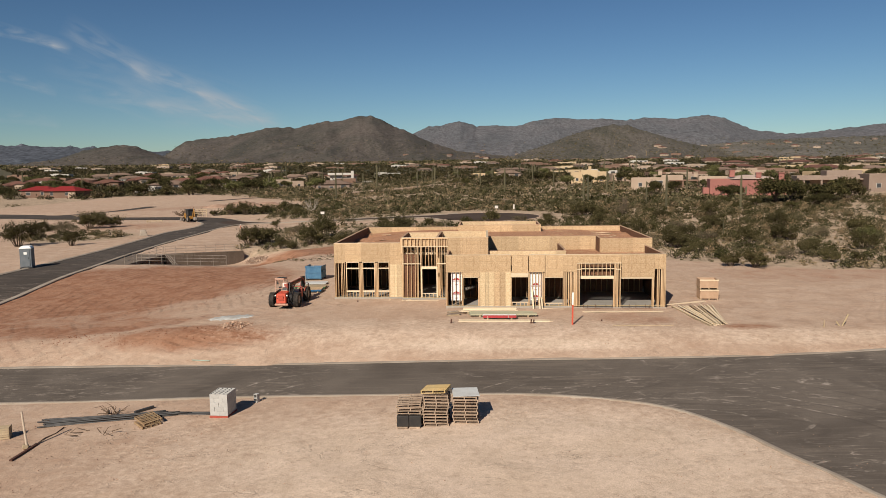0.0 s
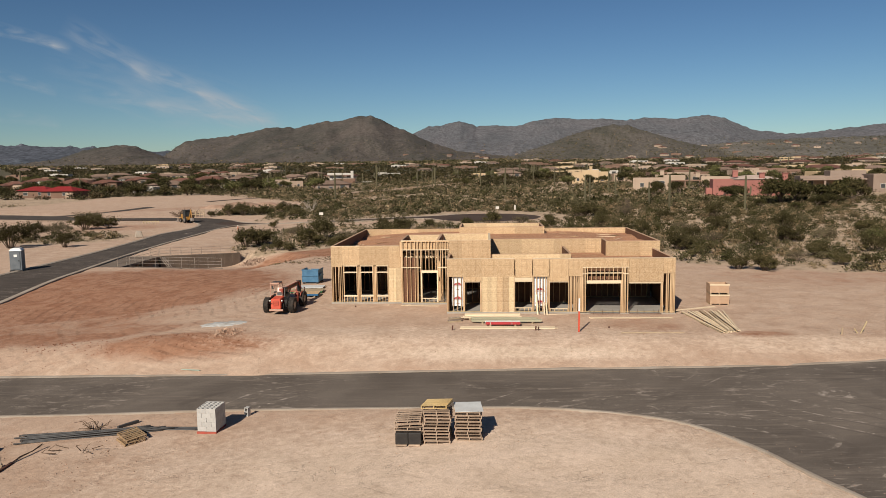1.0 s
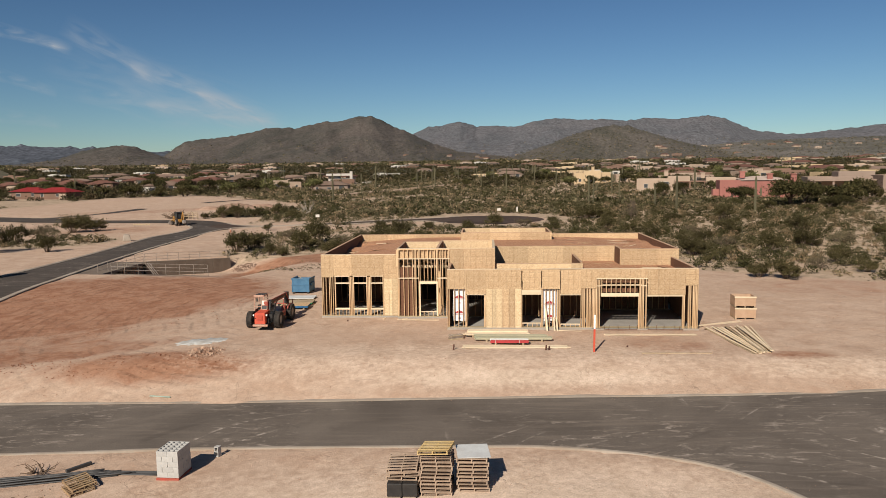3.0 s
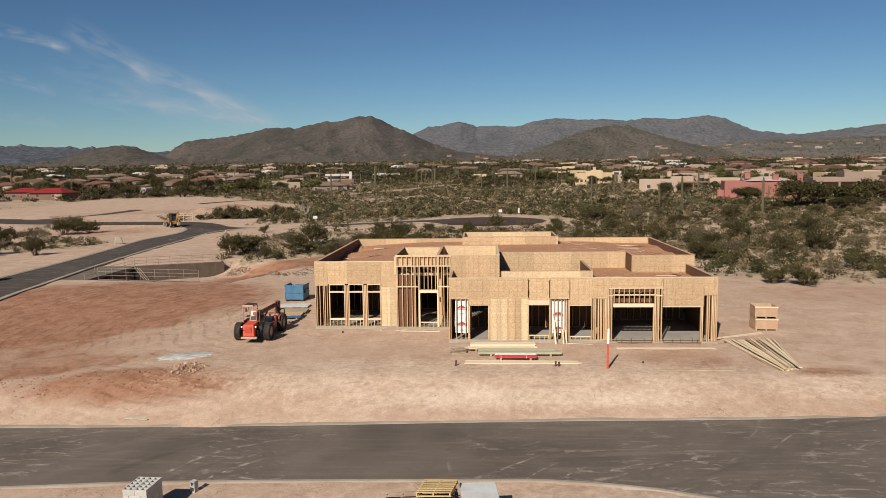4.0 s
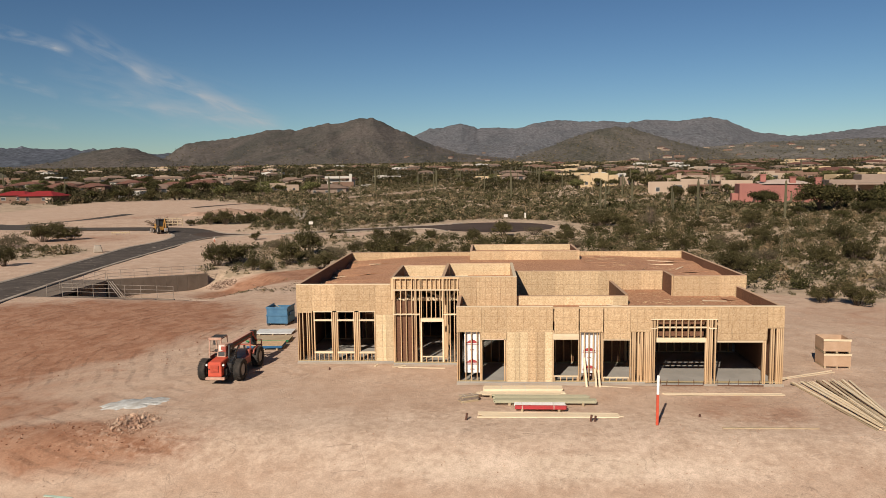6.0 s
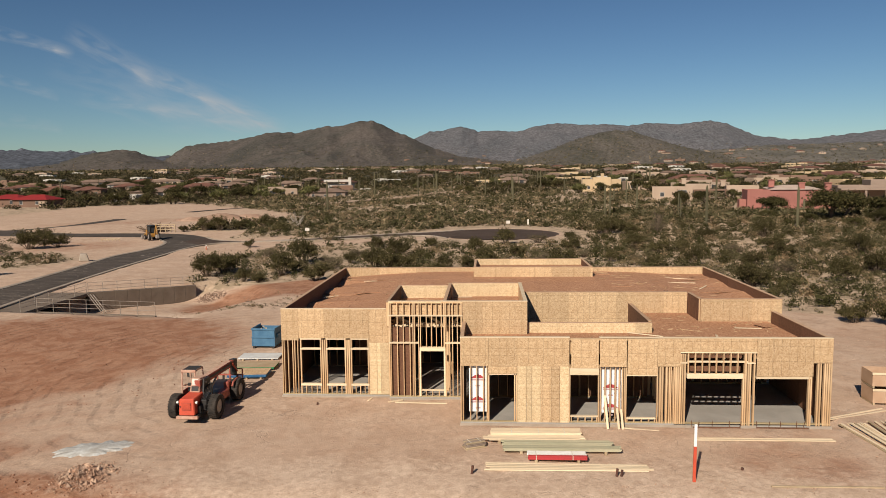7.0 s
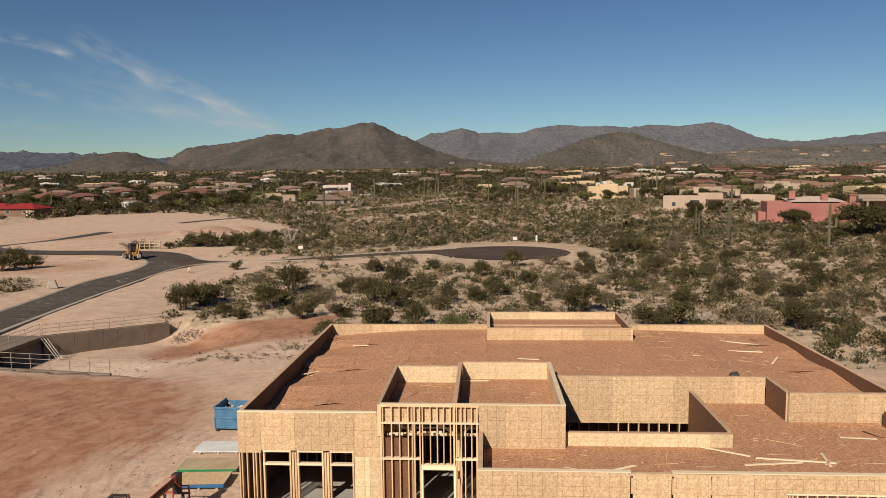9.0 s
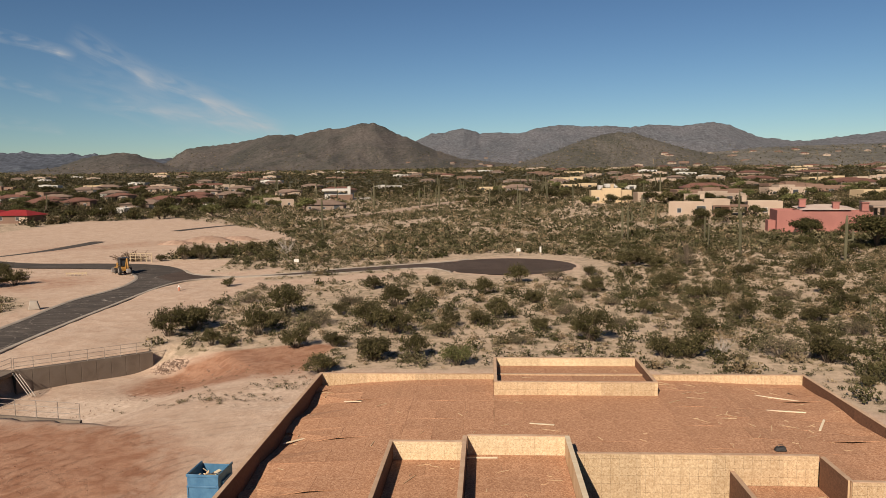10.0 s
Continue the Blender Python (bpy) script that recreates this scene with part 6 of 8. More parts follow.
def long_pipe(a, b, r, lift, label="long black pipe lying in a loose bundle on dirt"):
    a, b = Vector((a[0], a[1], 0)), Vector((b[0], b[1], 0))
    ln = empty("black_pipe", pose(a.x, a.y, gz(a.x, a.y)), label, "pipe", "black pipes on dirt")
    d, pts = b - a, []
    side = Vector((-d.y, d.x, 0)).normalized() * rng.uniform(-0.07, 0.07)
    for i in range(11):
        q = i / 10
        w = d * q + side * math.sin(q * 3.1 * rng.uniform(0.9, 1.1))
        pts.append((w.x, w.y, gz(a.x + w.x, a.y + w.y) - gz(a.x, a.y) + lift))
    part("pipe", Soup().path(pts, r, 7), PIPE, ln, "", 0, None, True)


for k in range(9):
    long_pipe((-16.5 + rng.uniform(-0.2, 0.5), -20.15 + 0.055 * k), (-10.9 + rng.uniform(-0.8, 0.5), -18.72 + 0.05 * k), 0.032, 0.03 + 0.035 * (k % 3))
for k in range(6):
    long_pipe((-16.85 + rng.uniform(-0.1, 0.6), -19.5 + 0.05 * k), (-11.6 + rng.uniform(-0.6, 0.6), -18.7 + 0.06 * k), 0.032, 0.03 + 0.035 * (k % 2))
for k in range(6):
    long_pipe((-12.4 + rng.uniform(-0.5, 0.3), -18.62 + 0.065 * k), (-9.5 + 0.1 * (k % 3), -18.72 + 0.06 * k), 0.032, 0.03, "straight black pipe ending at the block stack")
ln = empty("dark_beam", pose(-12.84, -18.0, gz(-12.8, -18.0)), "short dark beam lying on dirt", "beam")
part("beam", Soup().box(-0.48, 0.48, -0.06, 0.06, 0.0, 0.11), PIPE, ln, "", 0.01, pose(0, 0, 0, 0, 0, 58))
SCRAP_POST = plain("pale_post_wood", (0.47, 0.38, 0.29), (0.40, 0.31, 0.23), 3, 25, 0.85, bump=0.2, vary=0.1)
TWIG = plain("dry_twig", (0.13, 0.085, 0.055), (0.09, 0.06, 0.04), 5, 30, 0.9, bump=0.2, vary=0.2)


def brush(x, y, n, r, seed, label, k=1.0):
    s = Soup()
    g = random.Random(seed)
    for _ in range(n):
        a = Vector((g.uniform(-r, r), g.uniform(-r * 0.5, r * 0.5), g.uniform(0.01, 0.08)))
        b = a + Vector((g.uniform(-0.6, 0.6), g.uniform(-0.3, 0.3), g.uniform(0.0, 0.25)))
        c = b + Vector((g.uniform(-0.3, 0.3), g.uniform(-0.2, 0.2), g.uniform(-0.05, 0.2)))
        s.tube(a, b, 0.016, 0.011, 5).tube(b, c, 0.011, 0.004, 5)
    ob = part("brush_pile", s, TWIG, None, "", 0, pose(x, y, gz(x, y)) @ Matrix.Diagonal((k, k, k * 1.3, 1)))
    return tagged(ob, label, "brush pile", kind="stuff")


brush(-14.1, -18.55, 20, 0.3, 1, "small heap of dry brown twigs by the pipes")
brush(-60.2, 101.0, 90, 0.55, 11, "tall heap of grubbed-out dry brush on cleared ground", 3.2)
brush(-13.6, -20.9, 7, 0.9, 4, "few scattered dry sticks on dirt")
t = empty("post", pose(-15.43, -22.5, gz(-15.4, -22.5)), "leaning pale weathered wooden post", "post")
part("shaft", Soup().tube((0, 0, -0.1), (-0.17, 0.05, 1.5), 0.045, 0.04, 8), SCRAP_POST, t, "", 0)
part("wedge", Soup().box(-0.12, 0.1, -0.1, 0.12, 0.0, 0.16), DRIFT, t, "", 0.02, pose(-0.1, 0.0, 0, 0, 18, 30))
pl = part("dark_plank", Soup().box(-0.06, 0.06, -0.85, 0.85, 0.0, 0.06), RUST, None, "", 0.006, pose(-15.3, -22.9, gz(-15.3, -22.9), 0, 0, 1))
tagged(pl, "dark stained plank lying at the post", "plank")
pl = part("dry_stick", Soup().path([(0, 0, 0.03), (-0.06, 0.7, 0.05), (0.05, 1.3, 0.03), (0, 2.0, 0.05)], 0.022, 6), TWIG, None, "", 0, pose(-15.3, -22.2, gz(-15.3, -22.0)))
tagged(pl, "long thin dry stick lying on dirt", "stick")
t = empty("crate", pose(-17.2, -21.35, gz(-17.1, -21.3), 0, 0, 20), "weathered wooden crate on its side", "crate")
for x in (-0.26, 0.24):
    part("crate_end", Soup().box(x, x + 0.03, -0.22, 0.22, 0.0, 0.5), DRIFT, t, "", 0.005)
for i in range(5):
    part("crate_slat", Soup().box(-0.23, 0.239, -0.22, -0.2, 0.02 + i * 0.095, 0.1 + i * 0.095), DRIFT, t, "", 0.003)
    part("crate_slat", Soup().box(-0.23, 0.239, -0.2 + i * 0.085, -0.13 + i * 0.085, 0.47, 0.49), DRIFT, t, "", 0.003)

# -- washed-out concrete and rubble --
SLURRY = plain("dried_slurry", (0.50, 0.49, 0.46), (0.36, 0.33, 0.29), 2.5, 12, 0.85, bump=0.5, dist=0.05, vary=0.05)
s = Soup()
n = 90
ring, mid, cen = [], [], (-14.0, -3.1)
for i in range(n):
    a = 2 * math.pi * i / n
    r = 1.0 + 0.4 * noise.noise((math.cos(a) * 2.3, math.sin(a) * 2.3, 4)) + 0.3 * noise.noise((math.cos(a) * 5, math.sin(a) * 5, 9)) + 0.12 * noise.noise((math.cos(a) * 15, math.sin(a) * 15, 2))
    x, y = cen[0] + 1.45 * r * math.cos(a) + 0.4 * math.sin(a), cen[1] + 0.85 * r * math.sin(a) + 0.06 * math.cos(a)
    ring.append((x, y, gz(x, y) - 0.05))
    x2, y2 = cen[0] + (x - cen[0]) * 0.8, cen[1] + (y - cen[1]) * 0.8
    mid.append((x2, y2, gz(x2, y2) + 0.05))
s.add(ring + mid + [(cen[0], cen[1], gz(*cen) + 0.06)], [(i, (i + 1) % n, n + (i + 1) % n, n + i) for i in range(n)] + [(n + i, n + (i + 1) % n, 2 * n) for i in range(n)])
tagged(part("dried_concrete", s, SLURRY, None, "", 0, None, True), "pale spill of dried concrete on red dirt", "concrete spill")
STONE = plain("rubble_stone", (0.40, 0.28, 0.20), (0.30, 0.17, 0.11), 3, 20, 0.95, bump=0.4, dist=0.02, vary=0.5, islands=True)


def stones(name, spots, label, seed, mat=STONE):
    """Many loose broken stones: spots of centre, spread and count."""
    s = Soup()
    g = random.Random(seed)
    for cx, cy, rx, ry, cnt, lo, hi, heap in spots:
        for _ in range(cnt):
            a, q = g.uniform(0, 6.283), math.sqrt(g.random())
            x, y = cx + rx * q * math.cos(a), cy + ry * q * math.sin(a)
            r = g.uniform(lo, hi)
            z = gz(x, y) + heap * (1 - q) ** 0.8 * g.uniform(0.2, 1) + r * 0.15
            m = pose(x, y, z, g.uniform(0, 360), g.uniform(0, 360), g.uniform(0, 360))
            v = [(r * g.uniform(0.6, 1.1) * a1, r * g.uniform(0.6, 1.1) * b1, r * g.uniform(0.4, 0.8) * c1) for a1, b1, c1 in
                 ((1, 0, 0), (-1, 0, 0), (0, 1, 0), (0, -1, 0), (0, 0, 1), (0, 0, -1))]
            s.add(v, [(0, 2, 4), (2, 1, 4), (1, 3, 4), (3, 0, 4), (2, 0, 5), (1, 2, 5), (3, 1, 5), (0, 3, 5)], m)
    me = bpy.data.meshes.new(name)
    me.from_pydata(s.v, [], s.f)
    me.materials.append(mat)
    return tagged(new(name, me), label, "stones", kind="stuff")


ROCKS = plain("spilled_rock", (0.27, 0.185, 0.135), (0.19, 0.12, 0.085), 3, 20, 0.95, bump=0.4, dist=0.02, vary=0.6, islands=True)
stones("rubble_heap", [(-12.9, -5.6, 0.9, 1.0, 70, 0.04, 0.15, 0.12), (-12.9, -5.6, 1.2, 1.3, 420, 0.012, 0.05, 0.15), (-12.3, -5.4, 2.0, 1.7, 160, 0.012, 0.05, 0)], "heap of broken rubble and clods on red dirt", 1)
stones("loose_stones", [(0, -22, 22, 6, 1500, 0.008, 0.03, 0), (-2, -8, 30, 3.0, 1100, 0.01, 0.04, 0), (8, -4, 16, 4, 700, 0.01, 0.035, 0), (-16, 2, 12, 7, 160, 0.01, 0.03, 0), (24, 8, 12, 10, 500, 0.015, 0.05, 0),
                        (-14, -22.5, 6, 4, 350, 0.01, 0.045, 0), (-6, -14, 20, 3, 160, 0.008, 0.02, 0)], "scattered small stones and clods on dirt", 2)
stones("wash_stones", [(-26.9, 41.8, 1.7, 1.3, 420, 0.03, 0.13, 0.25), (-24, 36, 6, 4, 260, 0.02, 0.07, 0), (-30, 33, 5, 5, 160, 0.02, 0.07, 0)], "broken rock spilled beside the concrete wall", 3, ROCKS)
CLOD = plain("red_clod", (0.20, 0.085, 0.047), (0.26, 0.125, 0.075), 3, 20, 0.95, bump=0.3, vary=0.4, islands=True)
stones("red_clods", [(-26, 10, 14, 9, 420, 0.02, 0.06, 0), (-18, -6.8, 7, 1.5, 300, 0.02, 0.07, 0), (-14, 34, 4, 2, 140, 0.02, 0.06, 0)], "scattered red soil clods on graded dirt", 5, CLOD)

pl = part("board_scrap", Soup().box(-0.55, 0.55, -0.06, 0.06, 0.0, 0.02), plain("mint_board", (0.42, 0.50, 0.40), (0.36, 0.44, 0.35), 3, 20, 0.7, bump=0.1, vary=0.05), None, "", 0.003, pose(-13.35, -10.1, gz(-13.35, -10.1) + 0.03, 0, 0, -9))
tagged(pl, "pale mint-green board scrap at the road edge", "board")

# -- culvert walls and rails --
def rail(pts, label, posts=7, h=1.0, bars=3, mat=STEEL):
    """A pipe railing along a line of points."""
    t = empty("railing", pose(*pts[0]), label, "railing", "culvert railings")
    o = Vector(pts[0])
    p = [Vector(q) - o for q in pts]
    for b in range(bars):
        z = h * (1 - b / bars)
        for a, c in zip(p, p[1:]):
            part("bar", Soup().tube(a + Vector((0, 0, z)), c + Vector((0, 0, z)), 0.017, None, 7), mat, t)
    for i in range(posts):
        s = i / (posts - 1) * (len(p) - 1)
        k = min(int(s), len(p) - 2)
        q = p[k].lerp(p[k + 1], s - k)
        part("post", Soup().tube(q - Vector((0, 0, 0.12)), q + Vector((0, 0, h)), 0.023, None, 8), mat, t)
    return t


wallm = empty("retaining_wall", pose(-35.1, 34.0, 0), "tall brownish concrete retaining wall of the wash", "wall", kind="structure")
d = Vector((6.5, 8.5, 0))
u, nr = d.normalized(), Vector((8.5, -6.5, 0)).normalized()
L, k = d.length, 9
for i in range(k):
    a, b = u * (L * i / k + 0.012), u * (L * (i + 1) / k - 0.012)
    za, zb2 = 0.03 - 0.62 * i / k, 0.03 - 0.62 * (i + 1) / k
    v = [tuple(a + Vector((0, 0, -2.2))), tuple(b + Vector((0, 0, -2.2))), tuple(b + Vector((0, 0, zb2))), tuple(a + Vector((0, 0, za)))]
    v += [tuple(Vector(q) - nr * 0.55) for q in v]
    piece("wall_panel", Soup().add(v, [(0, 1, 2, 3), (7, 6, 5, 4), (0, 4, 5, 1), (1, 5, 6, 2), (2, 6, 7, 3), (3, 7, 4, 0)]).mesh("wall_panel", CONC, 0.01), wallm)
rail([(-35.2, 34.05, 0.0), (-28.7, 42.5, -0.6)], "thin pipe railing along the top of the retaining wall", 9, 0.95, 3)
near_wall = part("wing_wall", Soup().add([(-34.2, 24.85, -2.2), (-23.9, 23.3, -2.2), (-23.9, 23.3, -0.03), (-34.2, 24.85, -0.01), (-34.2, 25.1, -2.2), (-23.9, 23.55, -2.2), (-23.9, 23.55, -0.03), (-34.2, 25.1, -0.01)],
                                         [(0, 1, 2, 3), (7, 6, 5, 4), (0, 4, 5, 1), (1, 5, 6, 2), (2, 6, 7, 3), (3, 7, 4, 0)]), CONC, None, "", 0.01)
tagged(near_wall, "low concrete wall on the near bank of the wash", "wall", kind="structure")
rail([(-34.2, 24.95, 0.06), (-23.95, 23.42, 0.02)], "galvanised pipe railing along the near bank", 8, 1.0, 3)
deck_c = part("culvert_deck", Soup().box(-47.0, -35.2, 24.6, 34.4, -0.28, -0.03), CONC, None, "", 0.02)
tagged(deck_c, "concrete culvert deck carrying the side road", "culvert", kind="structure")
for y in (27.6, 31.0):
    tagged(part("culvert_pier", Soup().box(-46.5, -36.4, y - 0.15, y + 0.15, -2.3, -0.285), CONC, None), "concrete pier inside the culvert", "culvert", kind="structure")
tagged(part("culvert_back", Soup().box(-47.2, -47.001, 24.6, 34.4, -2.3, -0.03), CONC, None), "dark rear wall inside the culvert", "culvert", kind="structure")
for y in (24.45, 34.405):
    tagged(part("culvert_side", Soup().box(-47.0, -35.2, y, y + 0.14, -2.3, -0.03), CONC, None), "concrete side wall inside the culvert", "culvert", kind="structure")
rail([(-35.4, 24.7, -0.02), (-35.4, 34.1, -0.02)], "pipe railing over the culvert mouth", 6, 1.0, 3)
t = empty("trash_rack", pose(-35.1, 33.7, 0), "sloping steel bars at the culvert corner", "rack")
for i in range(3):
    part("bar", Soup().tube((0.1 + i * 0.28, -0.1 - i * 0.05, -0.05), (1.5 + i * 0.28, -0.5 - i * 0.05, -1.6), 0.035, None, 7), STEEL, t)

# -- portable toilet --
GREYBLUE = plain("grey_blue_plastic", (0.10, 0.115, 0.125), (0.13, 0.14, 0.15), 2, 15, 0.5, bump=0.1, vary=0.05)
t = empty("portable_toilet", pose(-44.4, 22.2, gz(-44.4, 22.2), 0, 0, 18), "grey-blue plastic portable toilet with white roof", "toilet")
part("cabin", Soup().box(-0.55, 0.55, -0.55, 0.55, 0.12, 2.05), GREYBLUE, t, "", 0.03)
part("base", Soup().box(-0.6, 0.6, -0.6, 0.6, 0.0, 0.118), BLACK, t, "", 0.02)
part("roof", Soup().add([(-0.6, -0.6, 2.052), (0.6, -0.6, 2.052), (0.6, 0.6, 2.052), (-0.6, 0.6, 2.052), (-0.4, -0.45, 2.3), (0.4, -0.45, 2.3), (0.4, 0.45, 2.3), (-0.4, 0.45, 2.3)],
                        [(3, 2, 1, 0), (4, 5, 6, 7), (0, 1, 5, 4), (1, 2, 6, 5), (2, 3, 7, 6), (3, 0, 4, 7)]), WHITE, t, "white translucent roof", 0.03)
dr = part("door", Soup().box(-0.4, 0.4, -0.585, -0.552, 0.2, 1.95), GREYBLUE, t, "", 0.015)
part("handle", Soup().box(0.26, 0.32, -0.62, -0.586, 1.0, 1.15), BLACK, dr)
part("notice", Soup().box(-0.15, 0.15, -0.59, -0.586, 1.45, 1.7), WHITE, dr, "white notice plate")
part("vent_pipe", Soup().tube((0.3, 0.35, 2.25), (0.3, 0.35, 2.5), 0.05, None, 8), BLACK, t)

# -- loader at the junction --
t = empty("backhoe_loader", pose(-53.9, 86.6, gz(-53.9, 86.6), 0, 0, 42) @ Matrix.Diagonal((0.82, 0.82, 0.88, 1)), "yellow backhoe loader parked by the junction", "loader")
part("body", Soup().box(-0.7, 0.7, -1.6, 2.2, 0.7, 1.35), YELLOW, t, "", 0.06)
part("hood", Soup().box(-0.5, 0.5, 0.9, 2.6, 1.36, 1.8), YELLOW, t, "", 0.06)
cb = Soup()
for x in (-0.68, 0.68):
    for y in (-1.0, 0.6):
        cb.box(x - 0.05, x + 0.05, y - 0.05, y + 0.05, 1.36, 2.65)
cb.box(-0.8, 0.8, -1.15, 0.75, 2.66, 2.8)
part("cab", cb, BLACK, t, "black cab frame and roof")
part("cab_glass", Soup().box(-0.62, 0.62, -0.93, 0.53, 1.5, 2.6), GLASS_DK, t)
for y, r in ((-0.9, 0.75), (1.7, 0.5)):
    for x in (-0.85, 0.85):
        wheel(t, x, y, r, 0.42)
bk = Soup()
bk.add([(-1.15, 3.2, 0.15), (1.15, 3.2, 0.15), (1.15, 4.0, 0.12), (-1.15, 4.0, 0.12), (-1.15, 3.1, 0.95), (1.15, 3.1, 0.95)], [(0, 1, 2, 3), (0, 4, 5, 1), (0, 3, 4), (1, 5, 2)])
part("bucket", bk, RIM, t, "worn steel front bucket")
part("lift_arm", Soup().box(-0.7, -0.55, 1.2, 3.2, 0.8, 1.05).box(0.55, 0.7, 1.2, 3.2, 0.8, 1.05), YELLOW, t, "", 0.02)
part("hoe_boom", Soup().tube((0, -1.7, 1.0), (0, -2.7, 2.9), 0.18, 0.14, 8), YELLOW, t)
part("hoe_stick", Soup().tube((0, -2.7, 2.9), (0, -3.3, 1.2), 0.13, 0.1, 8), YELLOW, t)
part("hoe_bucket", Soup().box(-0.35, 0.35, -3.6, -3.0, 0.5, 1.2), RIM, t, "", 0.1)

# -- small roadside things --
t = empty("concrete_barrier", pose(-50.05, 59.4, gz(-50.05, 59.4), 0, 0, 30) @ Matrix.Diagonal((0.85, 0.9, 0.95, 1)), "pale concrete block standing by the side road", "barrier")
part("barrier_block", Soup().add([(-0.7, -0.5, 0), (0.7, -0.5, 0), (0.7, 0.5, 0), (-0.7, 0.5, 0), (-0.45, -0.3, 1.0), (0.4, -0.32, 0.95), (0.42, 0.3, 1.0), (-0.5, 0.3, 1.05)],
                            [(3, 2, 1, 0), (4, 5, 6, 7), (0, 1, 5, 4), (1, 2, 6, 5), (2, 3, 7, 6), (3, 0, 4, 7)]), KERB, t, "", 0.06)
t = empty("fire_hydrant", pose(-38.9, 71.6, gz(-38.9, 71.6)), "small dusty fire hydrant by the road", "hydrant")
part("barrel", Soup().tube((0, 0, 0), (0, 0, 0.6), 0.13, 0.12, 12), RED_DUSTY, t)
part("bonnet", Soup().tube((0, 0, 0.6), (0, 0, 0.82), 0.15, 0.05, 12), PALE, t)
part("outlet", Soup().tube((-0.24, 0, 0.45), (0.24, 0, 0.45), 0.06, 0.06, 10), PALE, t)
for x, y, w, h, lb in ((5.2, 105.0, 0.7, 0.55, "white notice board on a post by the turning circle"), (8.9, 105.4, 0.3, 1.0, "slim white marker post by the turning circle"), (-29.6, 93.2, 0.75, 0.5, "white notice board on a post by the street")):
    t = empty("notice_board", pose(x, y, gz(x, y)), lb, "sign", "roadside notices")
    part("post", Soup().box(-0.04, 0.04, -0.04, 0.04, 0, 1.0), DRIFT, t, "", 0.004)
    part("panel", Soup().box(-w / 2, w / 2, -0.07, -0.041, 1.0 - h * 0.5, 1.0 + h * 0.5), PALE, t, "white panel", 0.006)
t = empty("barricade", pose(-60.4, 85.4, gz(-60.4, 85.4), 0, 0, 10), "row of weathered wooden barricade boards", "barricade")
for k in range(6):
    part("upright", Soup().box(-1.4 + k * 0.55, -1.3 + k * 0.55, -0.03, 0.03, 0, 0.5), DRIFT, t)
part("cross_board", Soup().box(-1.5, 1.5, -0.06, -0.031, 0.25, 0.42), DRIFT, t, "", 0.01)
t = empty("fence_panel", pose(-57.6, 99.6, gz(-57.6, 99.6), 0, 0, -10), "low wooden fence panel beside brush", "fence")
for k in range(5):
    part("post", Soup().box(-2 + k, -1.88 + k, -0.05, 0.05, 0, 1.5), DRIFT, t)
for z in (0.5, 1.0, 1.4):
    part("rail_board", Soup().box(-2.1, 2.2, -0.09, -0.051, z, z + 0.1), DRIFT, t, "", 0.005)
# low dirt mounds on the cleared lots
for x, y, r, h in ((-58.5, 131, 6.5, 1.3), (-63.5, 127, 4, 0.8), (-53.5, 135, 5, 0.9)):
    s = Soup()
    n, rings = 28, 7
    v = [(0, 0, h)]
    for q in range(1, rings + 1):
        for i in range(n):
            a = 2 * math.pi * i / n
            rr = r * q / rings * (1 + 0.2 * noise.noise((math.cos(a) * 2 + x, math.sin(a) * 2, 1)))
            v.append((rr * math.cos(a), rr * 0.5 * math.sin(a), h * (1 - (q / rings) ** 2) ** 1.4 + 0.25 * noise.noise((rr * math.cos(a) + x, rr * math.sin(a), 3)) - (0.3 if q == rings else 0)))
    f = [(0, 1 + i, 1 + (i + 1) % n) for i in range(n)]
    f += [(1 + (q - 1) * n + i, 1 + q * n + i, 1 + q * n + (i + 1) % n, 1 + (q - 1) * n + (i + 1) % n) for q in range(1, rings) for i in range(n)]
    MOUND = bpy.data.materials.get("mound_soil") or plain("mound_soil", (0.34, 0.225, 0.16), (0.25, 0.155, 0.108), 0.8, 12, 0.95, bump=0.6, dist=0.06, vary=0.2)
    tagged(part("dirt_mound", s.add(v, f), MOUND, None, "", 0, pose(x, y, gz(x, y)), True), "low mound of dumped reddish soil", "dirt mound", "dirt mounds")

# -- scraps on the roofs --
rng = random.Random(21)
SCRAP = plain("pale_scrap", (0.52, 0.37, 0.22), (0.46, 0.30, 0.17), 3, 25, 0.8, bump=0.1, vary=0.3)
t = empty("roof_scraps", pose(0, 0, 0), "pale wood offcuts and slivers strewn over the roof decks", "wood scraps")
spots = [(0.4, 14.5, 0.4, 3.4, 3.08, 60), (8.8, 11.3, 3.8, 8.2, 3.08, 22), (11.8, 14.5, 3.8, 6.0, 3.08, 22), (8.0, 15.0, 10.0, 18.3, None, 60), (-8.0, 7.0, 9.8, 15.8, None, 22), (-3.0, -1.0, 4, 8.5, 3.86, 8), (-0.5, 2.5, 4, 8.5, 3.86, 9), (0.7, 7.0, 16.8, 20.2, 4.12, 8), (-8.2, -7.4, 4.5, 18, None, 14)]
for x0, x1, y0, y1, z, n in spots:
    for _ in range(n):
        x, y = rng.uniform(x0, x1), rng.uniform(y0, y1)
        zz = (z if z else deck_main(x, y)) + 0.012
        L, w = rng.choice((rng.uniform(0.06, 0.25), rng.uniform(0.1, 0.4), rng.uniform(0.3, 0.8))), rng.uniform(0.010, 0.035)
        part("offcut", Soup().box(-L / 2, L / 2, -w / 2, w / 2, 0, 0.014), SCRAP, t, "", 0, pose(x, y, zz, 0, 0, rng.uniform(0, 180)))
